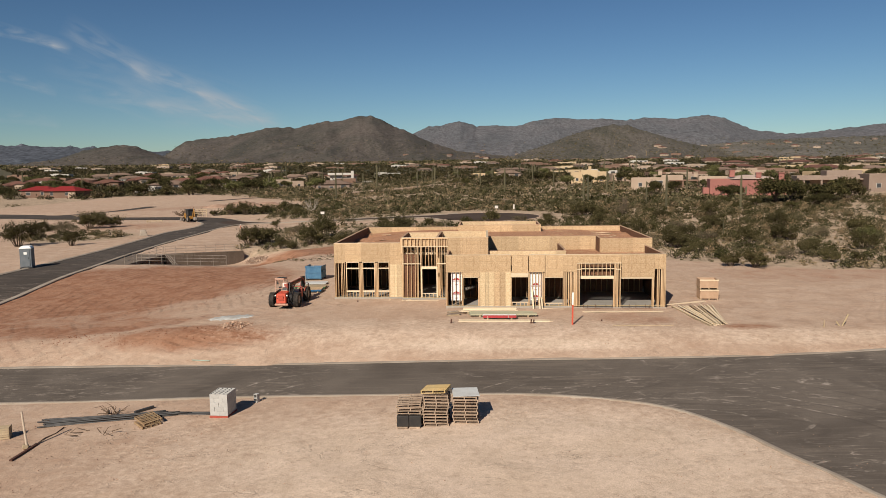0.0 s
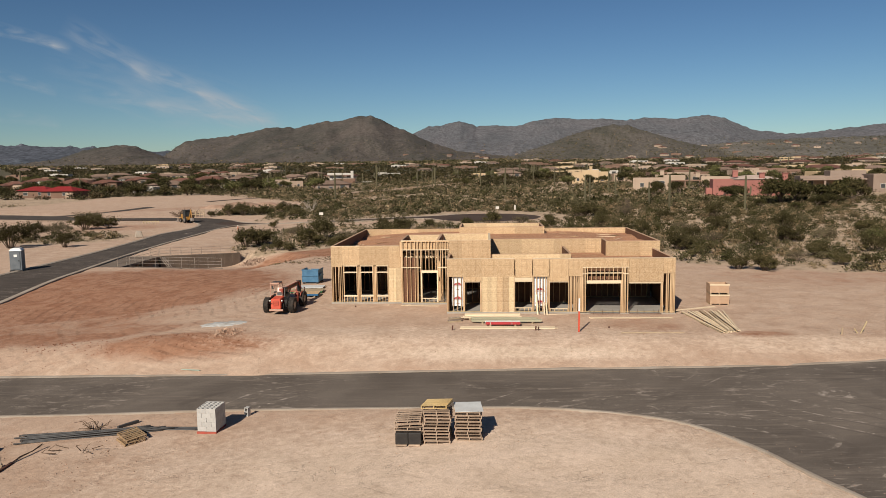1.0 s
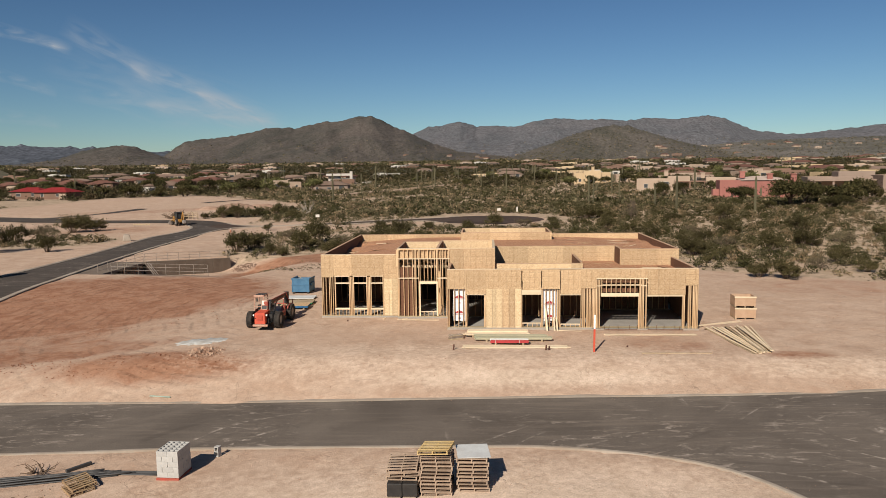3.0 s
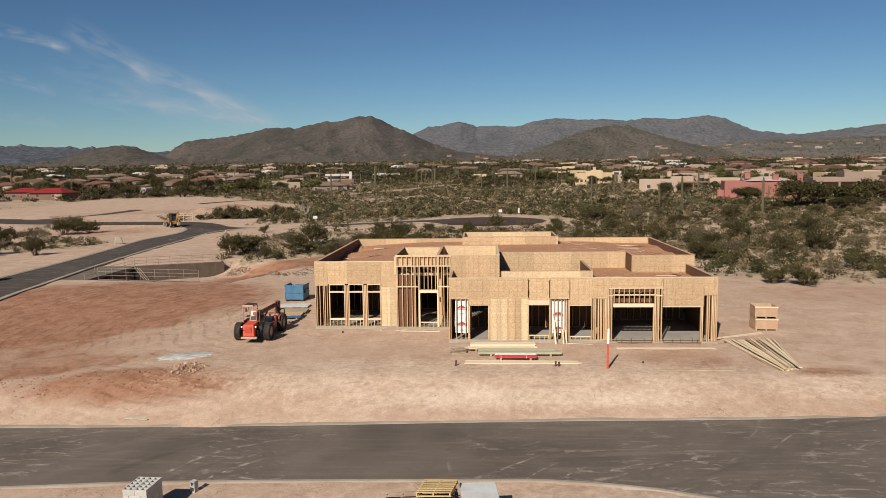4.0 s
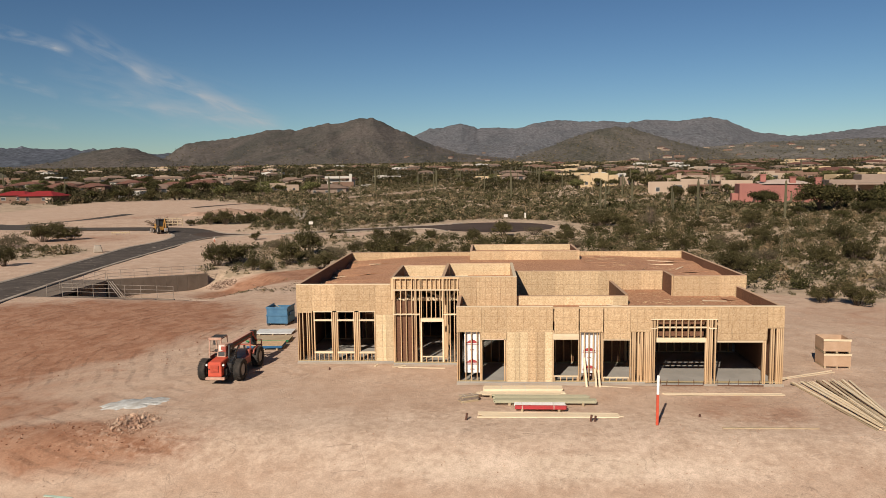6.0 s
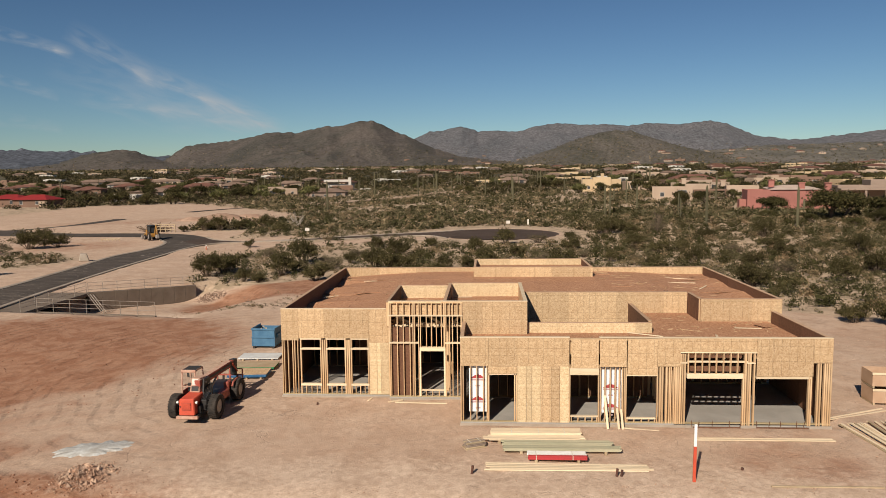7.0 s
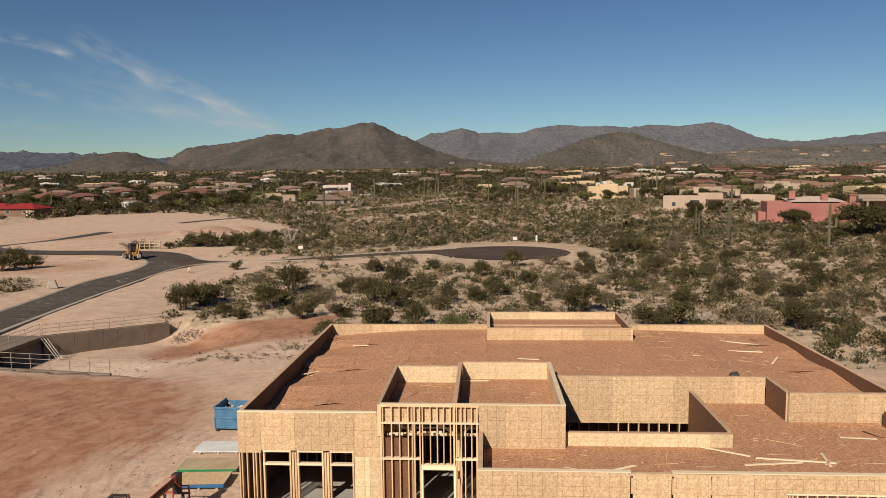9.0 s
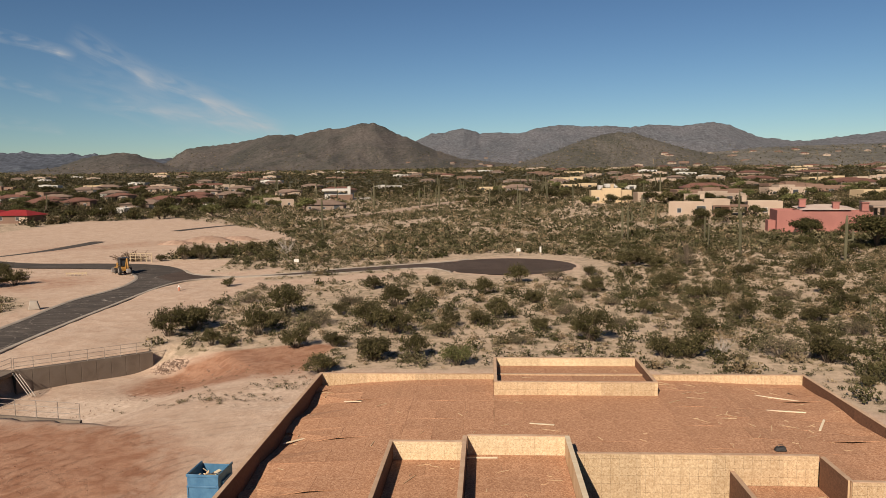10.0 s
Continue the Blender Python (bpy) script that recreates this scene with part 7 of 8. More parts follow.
for x, y, L, a in ((10.2, 2.5, 2.4, -8), (11.2, 2.6, 1.1, 80), (9.4, 2.2, 1.9, 8), (4.4, 1.6, 1.3, 28), (8.2, 3.2, 1.6, -30), (13.2, 4.6, 1.2, -6), (13.2, 16.5, 1.9, -28), (12.8, 14.6, 1.6, -10), (13.6, 13.0, 1.5, 60), (-7.5, 11.4, 1.6, 40), (-6.2, 15.6, 0.8, 5), (2.2, 12.2, 1.0, -10), (-0.2, 8.7, 1.1, 2)):
    zz = 3.08 if y < 6 else deck_main(x, y)
    zz = 3.86 if -0.7 < x < 2.8 and 3.4 < y < 9 else zz
    part("board_scrap", Soup().box(-L / 2, L / 2, -0.045, 0.045, 0, 0.03), LUMBER, t, "", 0.003, pose(x, y, zz + 0.014, 0, 0, a))
t = empty("tool_bag", pose(10.7, 9.85, deck_main(10.7, 9.85) + 0.008) @ Matrix.Diagonal((0.72, 0.7, 0.62, 1)), "black tool bag resting on the roof deck", "bag")
part("bag_body", Soup().add([(-0.3, -0.18, 0), (0.3, -0.18, 0), (0.3, 0.18, 0), (-0.3, 0.18, 0), (-0.22, -0.1, 0.26), (0.24, -0.12, 0.3), (0.2, 0.1, 0.32), (-0.24, 0.1, 0.24)],
                       [(3, 2, 1, 0), (4, 5, 6, 7), (0, 1, 5, 4), (1, 2, 6, 5), (2, 3, 7, 6), (3, 0, 4, 7)]), BLACK, t, "", 0.05)
part("bag_handle", Soup().path([(-0.15, 0, 0.26), (-0.1, 0, 0.38), (0.1, 0, 0.39), (0.15, 0, 0.28)], 0.015), BLACK, t)

# ---- plants ----
def leaf_material(name, a, b, c, patch=0.35):
    m, t, bs = shader(name, 0.75)
    bs.inputs["Specular IOR Level"].default_value = 0.08
    g = Graph(t)
    v = g.coords("Object")
    col = g.mix(g.ramp(g.noise(v, patch, 3), 0.38, 0.62), a, b)
    col = g.mix(g.math("MULTIPLY", g.ramp(g.island(), 0.6, 1.0), 0.8), col, c)
    k = g.math("ADD", 0.65, g.math("MULTIPLY", g.island(), 0.7))
    k = g.math("MULTIPLY", k, g.math("ADD", 0.75, g.math("MULTIPLY", g.random(), 0.5)))
    t.links.new(g.scale(col, k), bs.inputs["Base Color"])
    return m


CREOSOTE = leaf_material("creosote_leaf", (0.044, 0.039, 0.014), (0.062, 0.051, 0.021), (0.105, 0.08, 0.04), 1.2)
BURSAGE = leaf_material("bursage_leaf", (0.105, 0.083, 0.050), (0.078, 0.068, 0.036), (0.175, 0.13, 0.08), 1.2)
BRIGHT = leaf_material("palo_verde_leaf", (0.078, 0.078, 0.026), (0.09, 0.086, 0.034), (0.125, 0.11, 0.05), 1.2)
MESQUITE = leaf_material("mesquite_leaf", (0.030, 0.029, 0.010), (0.044, 0.038, 0.014), (0.072, 0.056, 0.024), 0.8)


def scrub_material(name, dark, grey, dry):
    """Leaves of many shrubs in one mesh; each shrub has its own tone, from dark green through grey-green to dry tan."""
    m, t, bs = shader(name, 0.8)
    bs.inputs["Specular IOR Level"].default_value = 0.06
    g = Graph(t)
    own = g.attr("tone")
    col = g.mix(g.ramp(own, 0.15, 0.7), dark, grey)
    col = g.mix(g.ramp(own, 0.72, 0.95), col, dry)
    t.links.new(g.scale(col, g.math("ADD", 0.6, g.math("MULTIPLY", g.island(), 0.8))), bs.inputs["Base Color"])
    return m


SCRUBLEAF = scrub_material("scrub_leaf", (0.038, 0.036, 0.013), (0.096, 0.080, 0.043), (0.20, 0.138, 0.08))
SCRUB_FAR = scrub_material("far_scrub_leaf", (0.034, 0.032, 0.012), (0.112, 0.094, 0.052), (0.21, 0.15, 0.09))
THICK = scrub_material("thick_scrub_leaf", (0.036, 0.032, 0.011), (0.078, 0.064, 0.032), (0.18, 0.13, 0.075))
TREE_FAR = scrub_material("far_tree_leaf", (0.024, 0.021, 0.009), (0.052, 0.044, 0.022), (0.11, 0.081, 0.044))
TUFT = scrub_material("dry_tuft", (0.058, 0.053, 0.024), (0.128, 0.104, 0.058), (0.24, 0.175, 0.10))
BARK = plain("shrub_bark", (0.12, 0.085, 0.06), (0.075, 0.055, 0.04), 4, 25, 0.95, bump=0.3, vary=0.2)
GREYWOOD = plain("dead_wood", (0.36, 0.31, 0.26), (0.28, 0.23, 0.19), 4, 25, 0.95, bump=0.2, vary=0.2)


def leaves(points, size, rng, flat=0.0):
    """Loose leaf sprays: one bent quad per point."""
    s = Soup()
    for p in points:
        r = size * rng.uniform(0.55, 1.3)
        q = Euler((rng.uniform(0, 6.28), rng.uniform(0, 6.28), rng.uniform(0, 6.28)))
        m = Matrix.LocRotScale(p, q, None)
        s.add([(-r, -r * 0.45, 0), (r * 0.2, -r * 0.6, r * 0.25), (r, r * 0.1, 0), (-r * 0.1, r * 0.6, r * 0.2)], [(0, 1, 2, 3)], m)
    return s


def raw_mesh(name, s, mat):
    me = bpy.data.meshes.new(name)
    me.from_pydata(s.v, [], s.f)
    me.materials.append(mat)
    return me


def bush(name, seed, mat, label, stems=18, height=0.82, count=3200, size=0.044, bare=0.0, spread=1.0, upright=0.0):
    """A many-stemmed desert shrub about 2 wide: bent stems from one root, twigs, and leaf sprays along them."""
    rng = random.Random(seed)
    t = empty(name, pose(0, -500, 0), label, "bush", "desert bushes")
    st, pts = Soup(), []
    for i in range(stems):
        a = 2 * math.pi * (i + rng.uniform(-0.4, 0.4)) / stems
        out = rng.uniform(0.35, 1.0) * spread
        h = height * rng.uniform(0.7, 1.25) * (1.15 - 0.55 * (out / spread) ** 2)
        p0 = Vector((0.1 * math.cos(a), 0.1 * math.sin(a), -0.05))
        p1 = Vector((out * 0.5 * math.cos(a), out * 0.5 * math.sin(a), h * 0.6 + upright))
        p2 = Vector((out * math.cos(a + rng.uniform(-0.3, 0.3)), out * math.sin(a), h))
        st.tube(p0, p1, 0.022, 0.015, 5, False).tube(p1, p2, 0.015, 0.005, 5, False)
        clump = [(p1.lerp(p2, rng.uniform(0.1, 1.0)), rng.uniform(0.12, 0.26)) for _ in range(4)]
        for c, r in clump:
            e = c + Vector((rng.gauss(0, r), rng.gauss(0, r), abs(rng.gauss(0, r * 0.7))))
            st.tube(c, e, 0.008, 0.003, 4, False)
            for _ in range(int(count / stems / 4 * (1 - bare))):
                q = c.lerp(e, rng.random()) + Vector((rng.gauss(0, r * 0.55), rng.gauss(0, r * 0.55), rng.gauss(0, r * 0.42)))
                q.z = max(q.z, 0.03)
                pts.append(q)
    piece("trunk", raw_mesh("trunk", st, BARK), t)
    piece("foliage", raw_mesh("foliage", leaves(pts, size, rng), mat), t)
    return t


BUSHES = [bush("creosote_bush", 1, CREOSOTE, "dark green creosote bush growing in desert sand"),
          bush("creosote_bush", 2, CREOSOTE, "dark olive creosote bush with open crown", 22, 0.72, 3600, 0.042),
          bush("bursage", 3, BURSAGE, "grey-brown dry bursage shrub on sand", 18, 0.58, 2300, 0.038, 0.1),
          bush("creosote_bush", 4, CREOSOTE, "tall dark green creosote bush", 16, 0.98, 3400, 0.044, 0, 0.9, 0.1),
          bush("palo_verde_shrub", 5, BRIGHT, "bright green rounded palo verde shrub", 22, 0.72, 3000, 0.04),
          bush("bursage", 6, BURSAGE, "sparse half-dry shrub with bare twigs", 22, 0.6, 1500, 0.036, 0.35)]
BUSH_A = [(-29.7, 47.2, 4.9), (-28.9, 50.2, 6.2), (-33.9, 74.8, 2.3), (-24.3, 44.2, 2.3), (-22.6, 43.6, 2.0), (-21.4, 47.7, 4.7), (-21.2, 55.9, 5.9), (-16.0, 41.2, 3.7), (-12.1, 33.5, 3.2), (-16.3, 50.3, 4.8), (-15.1, 60.8, 3.7), (-14.4, 72.3, 2.8), (-11.2, 49.0, 4.6), (-8.7, 36.7, 4.6), (-8.6, 46.6, 5.4), (-9.9, 59.1, 4.7), (-5.6, 37.6, 3.4), (-6.9, 75.2, 2.9), (-2.3, 35.7, 3.6), (-3.5, 50.3, 2.6), (-0.8, 50.3, 3.1), (-0.3, 68.0, 3.3), (1.0, 53.0, 3.8), (4.0, 76.3, 4.3), (2.4, 43.0, 2.3), (5.1, 62.4, 3.1), (8.9, 78.5, 4.4), (8.8, 43.4, 5.2), (12.9, 69.8, 4.1), (14.1, 83.2, 3.1), (12.1, 49.1, 3.1), (21.3, 91.0, 5.9), (23.9, 88.1, 5.0)]
BUSH_B = [(28.7, 89.1, 5.9), (21.4, 69.6, 4.1), (23.4, 64.0, 3.9), (13.5, 37.9, 3.5), (15.5, 37.9, 4.4), (24.5, 52.4, 3.4), (18.7, 46.7, 3.6), (22.4, 38.0, 5.0), (25.1, 36.4, 4.5), (28.0, 45.2, 2.6), (36.5, 57.2, 3.8), (24.8, 30.8, 1.7), (-64.3, 76.3, 4.4), (-27.0, 62.6, 3.2), (-12.7, 41.2, 2.8), (-21.0, 51.6, 2.8), (-15.3, 55.9, 2.9), (-7.2, 55.9, 2.8), (-4.2, 45.5, 2.9), (4.7, 47.8, 3.0), (8.1, 55.8, 3.4), (13.3, 60.6, 3.0), (15.8, 55.8, 2.3), (26.6, 65.7, 3.3), (32.0, 62.1, 3.9), (41.6, 77.7, 4.8), (33.3, 77.9, 3.9)]
BUSH_C = [(26.3, 20.6, 2.9), (28.2, 19.4, 3.4), (26.7, 32.8, 2.7), (36.9, 23.4, 2.5), (39.3, 23.3, 2.2), (37.5, 29.6, 4.0), (33.8, 26.2, 3.2), (46.0, 34.9, 4.4), (26.2, 41.0, 2.9), (31.8, 45.8, 3.9), (34.2, 38.6, 4.3), (40.8, 45.2, 4.7), (47.2, 48.8, 5.0), (54.2, 52.6, 5.3), (-67.6, 65.8, 6.3), (-67.0, 73.1, 6.6), (-65.0, 55.6, 4.8), (-60.1, 43.0, 6.1), (-53.0, 44.1, 3.4), (-68.7, 79.9, 4.6), (-48.4, 101.4, 5.0), (-51.4, 101.6, 4.4), (-54.5, 99.9, 2.6), (-45.2, 103.5, 4.2), (-40.5, 104, 5.0), (-36.4, 99.5, 3.6)]
rng = random.Random(77)
for group in (BUSH_A, BUSH_B, BUSH_C):
    for i, (x, y, w) in enumerate(group):
        k = 4 if (x, y) == (-2.3, 35.7) else rng.choice((0, 0, 1, 1, 3, 2, 5, 0, 3))
        sc = w / 2.5
        zs = sc * min(1.25, 0.85 + 0.9 / max(1.0, w))
        copy_thing(BUSHES[k], pose(x, y + w * 0.2, gz(x, y) - 0.03, 0, 0, rng.uniform(0, 360)) @ Matrix.Diagonal((sc, sc, zs, 1)))
# the patterns themselves stand with the others
for t, (x, y, w) in zip(BUSHES, ((30.5, 52.0, 3.2), (38.0, 66.0, 3.6), (19.0, 58.5, 2.2), (46.0, 60.0, 3.8), (50.5, 44.0, 4.0), (10.5, 66.0, 2.4))):
    t.matrix_basis = pose(x, y, gz(x, y) - 0.03) @ Matrix.Diagonal((w / 2.15,) * 3 + (1,))

# a bleached dead shrub behind the house
s = Soup()
rng = random.Random(8)
for i in range(26):
    a = rng.uniform(0, 6.28)
    p = Vector((0, 0, 0))
    d = Vector((math.cos(a), math.sin(a), rng.uniform(0.4, 1.5))).normalized()
    r = 0.05
    for _ in range(4):
        q = p + d * rng.uniform(0.25, 0.5)
        s.tube(p, q, r, r * 0.6, 5, False)
        p, r = q, r * 0.6
        d = (d + Vector((rng.uniform(-0.5, 0.5), rng.uniform(-0.5, 0.5), rng.uniform(-0.3, 0.4)))).normalized()
dead = tagged(part("dead_shrub", s, GREYWOOD, None, "", 0, pose(18.3, 40.2, gz(18.3, 40.2))), "bleached bare dead shrub", "bush")
tagged(copy_thing(dead, pose(-35.6, 109.2, gz(-35.6, 109.2), 0, 0, 70) @ Matrix.Diagonal((1.7, 1.7, 2.3, 1))), "tall bleached bare dead tree", "tree")


def scatter_mesh(name, label, x, y, r, tall, per, size, mat, seed):
    """Very many shrubs in one mesh; per leaf sprays each, drawn as triangles in a domed cloud."""
    g = np.random.default_rng(seed)
    n = len(x)
    k = n * per
    base = np.repeat(np.stack([x, y, land(x, y) - 0.03], 1), per, 0)
    rr, tt = np.repeat(r, per), np.repeat(r * tall, per)
    lobe = g.integers(0, 4, k)
    la = np.repeat(g.uniform(0, 6.283, (n, 4)), per, 0)[np.arange(k), lobe]
    lr = np.repeat(g.uniform(0.1, 0.6, (n, 4)), per, 0)[np.arange(k), lobe]
    lh = np.repeat(g.uniform(0.35, 1.0, (n, 4)), per, 0)[np.arange(k), lobe]
    d = g.normal(size=(k, 3))
    d /= np.linalg.norm(d, axis=1)[:, None]
    q = g.uniform(0.35, 1.0, k) ** 0.6
    c = np.stack([rr * (lr * np.cos(la) + 0.52 * q * d[:, 0]), rr * (lr * np.sin(la) + 0.52 * q * d[:, 1]), tt * lh * (0.5 + 0.5 * q * d[:, 2]) + 0.04], 1) + base
    a, b = g.normal(size=(k, 3)), g.normal(size=(k, 3))
    s = (rr * size * g.uniform(0.6, 1.4, k))[:, None]
    a, b = a / np.linalg.norm(a, axis=1)[:, None] * s, b / np.linalg.norm(b, axis=1)[:, None] * s * 0.8
    v = np.stack([c - a * 0.6, c + a * 0.6 - b * 0.3, c + b], 1).reshape(-1, 3)
    me = bpy.data.meshes.new(name)
    me.vertices.add(len(v))
    me.vertices.foreach_set("co", v.astype(np.float32).ravel())
    me.loops.add(len(v))
    me.loops.foreach_set("vertex_index", np.arange(len(v), dtype=np.int32))
    me.polygons.add(k)
    me.polygons.foreach_set("loop_start", np.arange(0, len(v), 3, dtype=np.int32))
    me.update(calc_edges=True)
    me.attributes.new("tone", "FLOAT", "POINT").data.foreach_set("value", np.repeat(g.random(n), per * 3).astype(np.float32))
    me.materials.append(mat)
    return tagged(new(name, me), label, "scrub", kind="stuff")


FOOT = [(66, 136, 12, 9), (62, 182, 17, 10), (48, 266, 16, 14), (100, 146, 16, 18), (-75, 342, 13, 12), (-148, 196, 15, 10)]


def free(x, y):
    """Where wild plants may grow: off roads, lots and house plots."""
    ok = scrub_mask(x, y) > 0.55
    for r in ROADS:
        ok &= ~inside(r, x, y)
    for cx, cy, a, b in FOOT:
        ok &= (np.abs((x - cx) / a) > 1) | (np.abs((y - cy) / b) > 1)
    ok &= ~((x > -10) & (x < 18) & (y < 28))
    ok &= np.hypot(x - 3.2, y - 93.2) > 15.0
    for tx, ty in TRAIL[::2]:
        ok &= (np.abs(x - tx) > 3.2) | (y - ty > 5) | (ty - y > 7)
    return ok


def spots(n, ymin, ymax, half, seed, power=1.0):
    g = np.random.default_rng(seed)
    y = ymin + (ymax - ymin) * g.random(n) ** power
    x = (g.random(n) * 2 - 1) * (half + 0.68 * y) + 2 - 0.03 * y
    ok = free(x, y)
    return x[ok], y[ok], g


def patchy(x, y, g, lo, hi, wide=0.035, deep=0.02, seed=2):
    """Thins plants into drifts with bare sand between them."""
    n = np.array([noise.noise((a * wide, b * deep, seed)) for a, b in zip(x.tolist(), y.tolist())])
    keep = n > g.uniform(lo, hi, len(x))
    return x[keep], y[keep]


x, y, g = spots(27000, 16, 150, 30, 11, 0.8)
x, y = patchy(x, y, g, -0.9, 0.35, 0.11, 0.11, 6)
scatter_mesh("low_scrub", "low dry tufts and small shrubs on desert sand", x, y, 0.14 + 0.42 * g.random(len(x)) ** 1.4, 0.85, 26, 0.26, TUFT, 1)
x, y, g = spots(7800, 17, 140, 30, 12, 0.75)
x, y = patchy(x, y, g, -0.8, 0.4, 0.09, 0.07, 9)
scatter_mesh("desert_scrub", "scattered olive and grey desert shrubs", x, y, g.uniform(0.3, 1.0, len(x)) ** 1.5 * 1.35, 1.05, 130, 0.155, SCRUBLEAF, 2)
x, y, g = spots(52000, 100, 450, 4, 13, 0.95)
x, y = patchy(x, y, g, -0.9, 0.35, 0.05, 0.03)
scatter_mesh("desert_scrub_far", "dense olive desert scrub reaching the far houses", x, y, 0.4 + 1.3 * g.random(len(x)) ** 2.0, 0.95, 26, 0.31, SCRUB_FAR, 3)
g = np.random.default_rng(23)
x, y = g.uniform(17, 95, 3400), g.uniform(30, 128, 3400)
ok = free(x, y) & (x < 0.62 * (y + 22)) & (y > 36 + 0.25 * (x - 17))
scatter_mesh("thick_scrub", "thick dark green and grey desert shrubs on the flank", x[ok], y[ok], 0.3 + 0.85 * g.random(int(ok.sum())) ** 1.5, 1.1, 110, 0.17, THICK, 21)
x, y, g = spots(20000, 360, 1500, 0, 14, 0.85)
scatter_mesh("desert_trees_far", "far desert trees and scrub among houses", x, y, g.uniform(1.0, 3.6, len(x)), 0.85, 18, 0.42, TREE_FAR, 4)
x, y, g = spots(14000, 1300, 2700, 0, 15, 0.9)
scatter_mesh("plain_trees_far", "dark dotted trees of the far plain", x, y, g.uniform(3, 7, len(x)), 0.7, 9, 0.6, SCRUB_FAR, 5)
g = np.random.default_rng(17)
x, y = np.concatenate([g.uniform(-290, -92, 1150), g.uniform(60, 270, 900), g.uniform(0, 60, 110)]), np.concatenate([g.uniform(178, 360, 1150), g.uniform(150, 420, 900), g.uniform(255, 420, 110)])
ok = free(x, y)
scatter_mesh("desert_tree_belt", "belt of dark desert trees before the far houses", x[ok], y[ok], g.uniform(1.2, 3.6, int(ok.sum())), 1.1, 90, 0.18, TREE_FAR, 8)
# sparse weeds on the disturbed ground
g = np.random.default_rng(5)
x = np.concatenate([g.normal(-17, 2.2, 90), g.normal(-13.5, 1.5, 70), g.normal(-22, 4, 40)])
y = np.concatenate([g.normal(27.6, 0.7, 90), g.normal(31.0, 0.8, 70), g.normal(33, 3, 40)])
scatter_mesh("weeds", "patches of low green-brown weeds on bare dirt", x, y, g.uniform(0.12, 0.4, len(x)), 0.5, 18, 0.2, SCRUBLEAF, 6)


def tree(name, seed, mat, label, count=1150, wide=1.0, leaf=0.21):
    """A spreading desert tree about 5 tall: tapered trunk, forked limbs, uneven crown of leaf sprays."""
    rng = random.Random(seed)
    t = empty(name, pose(0, -500, 0), label, "tree", "desert trees")
    wood, tips = Soup(), []

    def limb(p, d, r, n):
        q = p + d * rng.uniform(0.7, 1.1) * (0.55 + 0.25 * n)
        wood.tube(p, q, r, r * 0.68, 7, False)
        if n == 0:
            tips.append(q)
            return
        for _ in range(rng.choice((2, 3))):
            e = (d + Vector((rng.uniform(-0.9, 0.9) * wide, rng.uniform(-0.9, 0.9) * wide, rng.uniform(-0.25, 0.45)))).normalized()
            limb(q, e, r * 0.62, n - 1)
    for k in range(2):
        limb(Vector((0.15 * k, 0, -0.1)), Vector((rng.uniform(-0.5, 0.5), rng.uniform(-0.5, 0.5), 1)).normalized(), 0.16, 3)
    pts = []
    for _ in range(count):
        c = rng.choice(tips)
        pts.append(c + Vector((rng.gauss(0, 0.42), rng.gauss(0, 0.42), rng.gauss(0, 0.28))))
    piece("trunk", raw_mesh("trunk", wood, BARK), t)
    piece("crown", raw_mesh("crown", leaves(pts, leaf, rng), mat), t)
    return t


TREES = [tree("mesquite_tree", 1, MESQUITE, "dark green spreading mesquite tree"), tree("mesquite_tree", 2, MESQUITE, "dark rounded mesquite tree near houses", 1300, 1.2),
         tree("palo_verde", 3, BRIGHT, "light green palo verde tree", 1000), tree("mesquite_tree", 4, CREOSOTE, "olive desert tree with open crown", 1000, 1.1)]
PLANTED = [(69.5, 176, 1.0), (57.5, 168, 0.9), (45, 136, 0.8), (70.5, 104, 1.3), (74.0, 105, 1.3), (56.5, 121, 1.0), (61.5, 124, 0.8), (51, 158, 1.0), (50, 160, 1.1), (57, 158, 1.0), (80, 110, 1.5), (84, 118, 1.6), (44, 250, 1.2), (58, 245, 1.5), (90, 168, 1.5), (-128, 196, 1.2), (-120, 199, 1.3), (-156, 184, 1.0),
           (-112, 207, 1.2), (-124, 214, 1.3), (-104, 210, 1.2), (-142, 262, 1.6), (-118, 240, 1.5), (-92, 238, 1.3), (-160, 190, 1.3), (26, 300, 1.7), (34, 296, 1.5), (12, 305, 1.6)]
DENSE = tree("mesquite_tree", 7, MESQUITE, "large dark dense mesquite tree before a house", 4200, 1.25, 0.115)
for x, y, sc in ((62.6, 127.8, 1.0), (67.0, 121.5, 0.8), (66.0, 105.8, 1.5), (56.0, 97.0, 0.5), (70.5, 99.0, 0.8), (66.0, 95.0, 0.7), (73.0, 108.0, 1.1), (60.5, 90.0, 0.45), (53.0, 107.0, 0.5), (71.0, 114.0, 0.9)):
    copy_thing(DENSE, pose(x, y, gz(x, y), 0, 0, x * 40) @ Matrix.Diagonal((sc, sc, sc * 0.85, 1)))
DENSE.matrix_basis = pose(62.6, 103.2, gz(62.6, 103.2)) @ Matrix.Diagonal((2.1, 2.0, 1.5, 1))
rng = random.Random(31)
for x, y, sc in PLANTED:
    copy_thing(TREES[rng.choice((0, 1, 0, 3))], pose(x, y, gz(x, y), 0, 0, rng.uniform(0, 360)) @ Matrix.Diagonal((sc, sc, sc * 0.85, 1)))
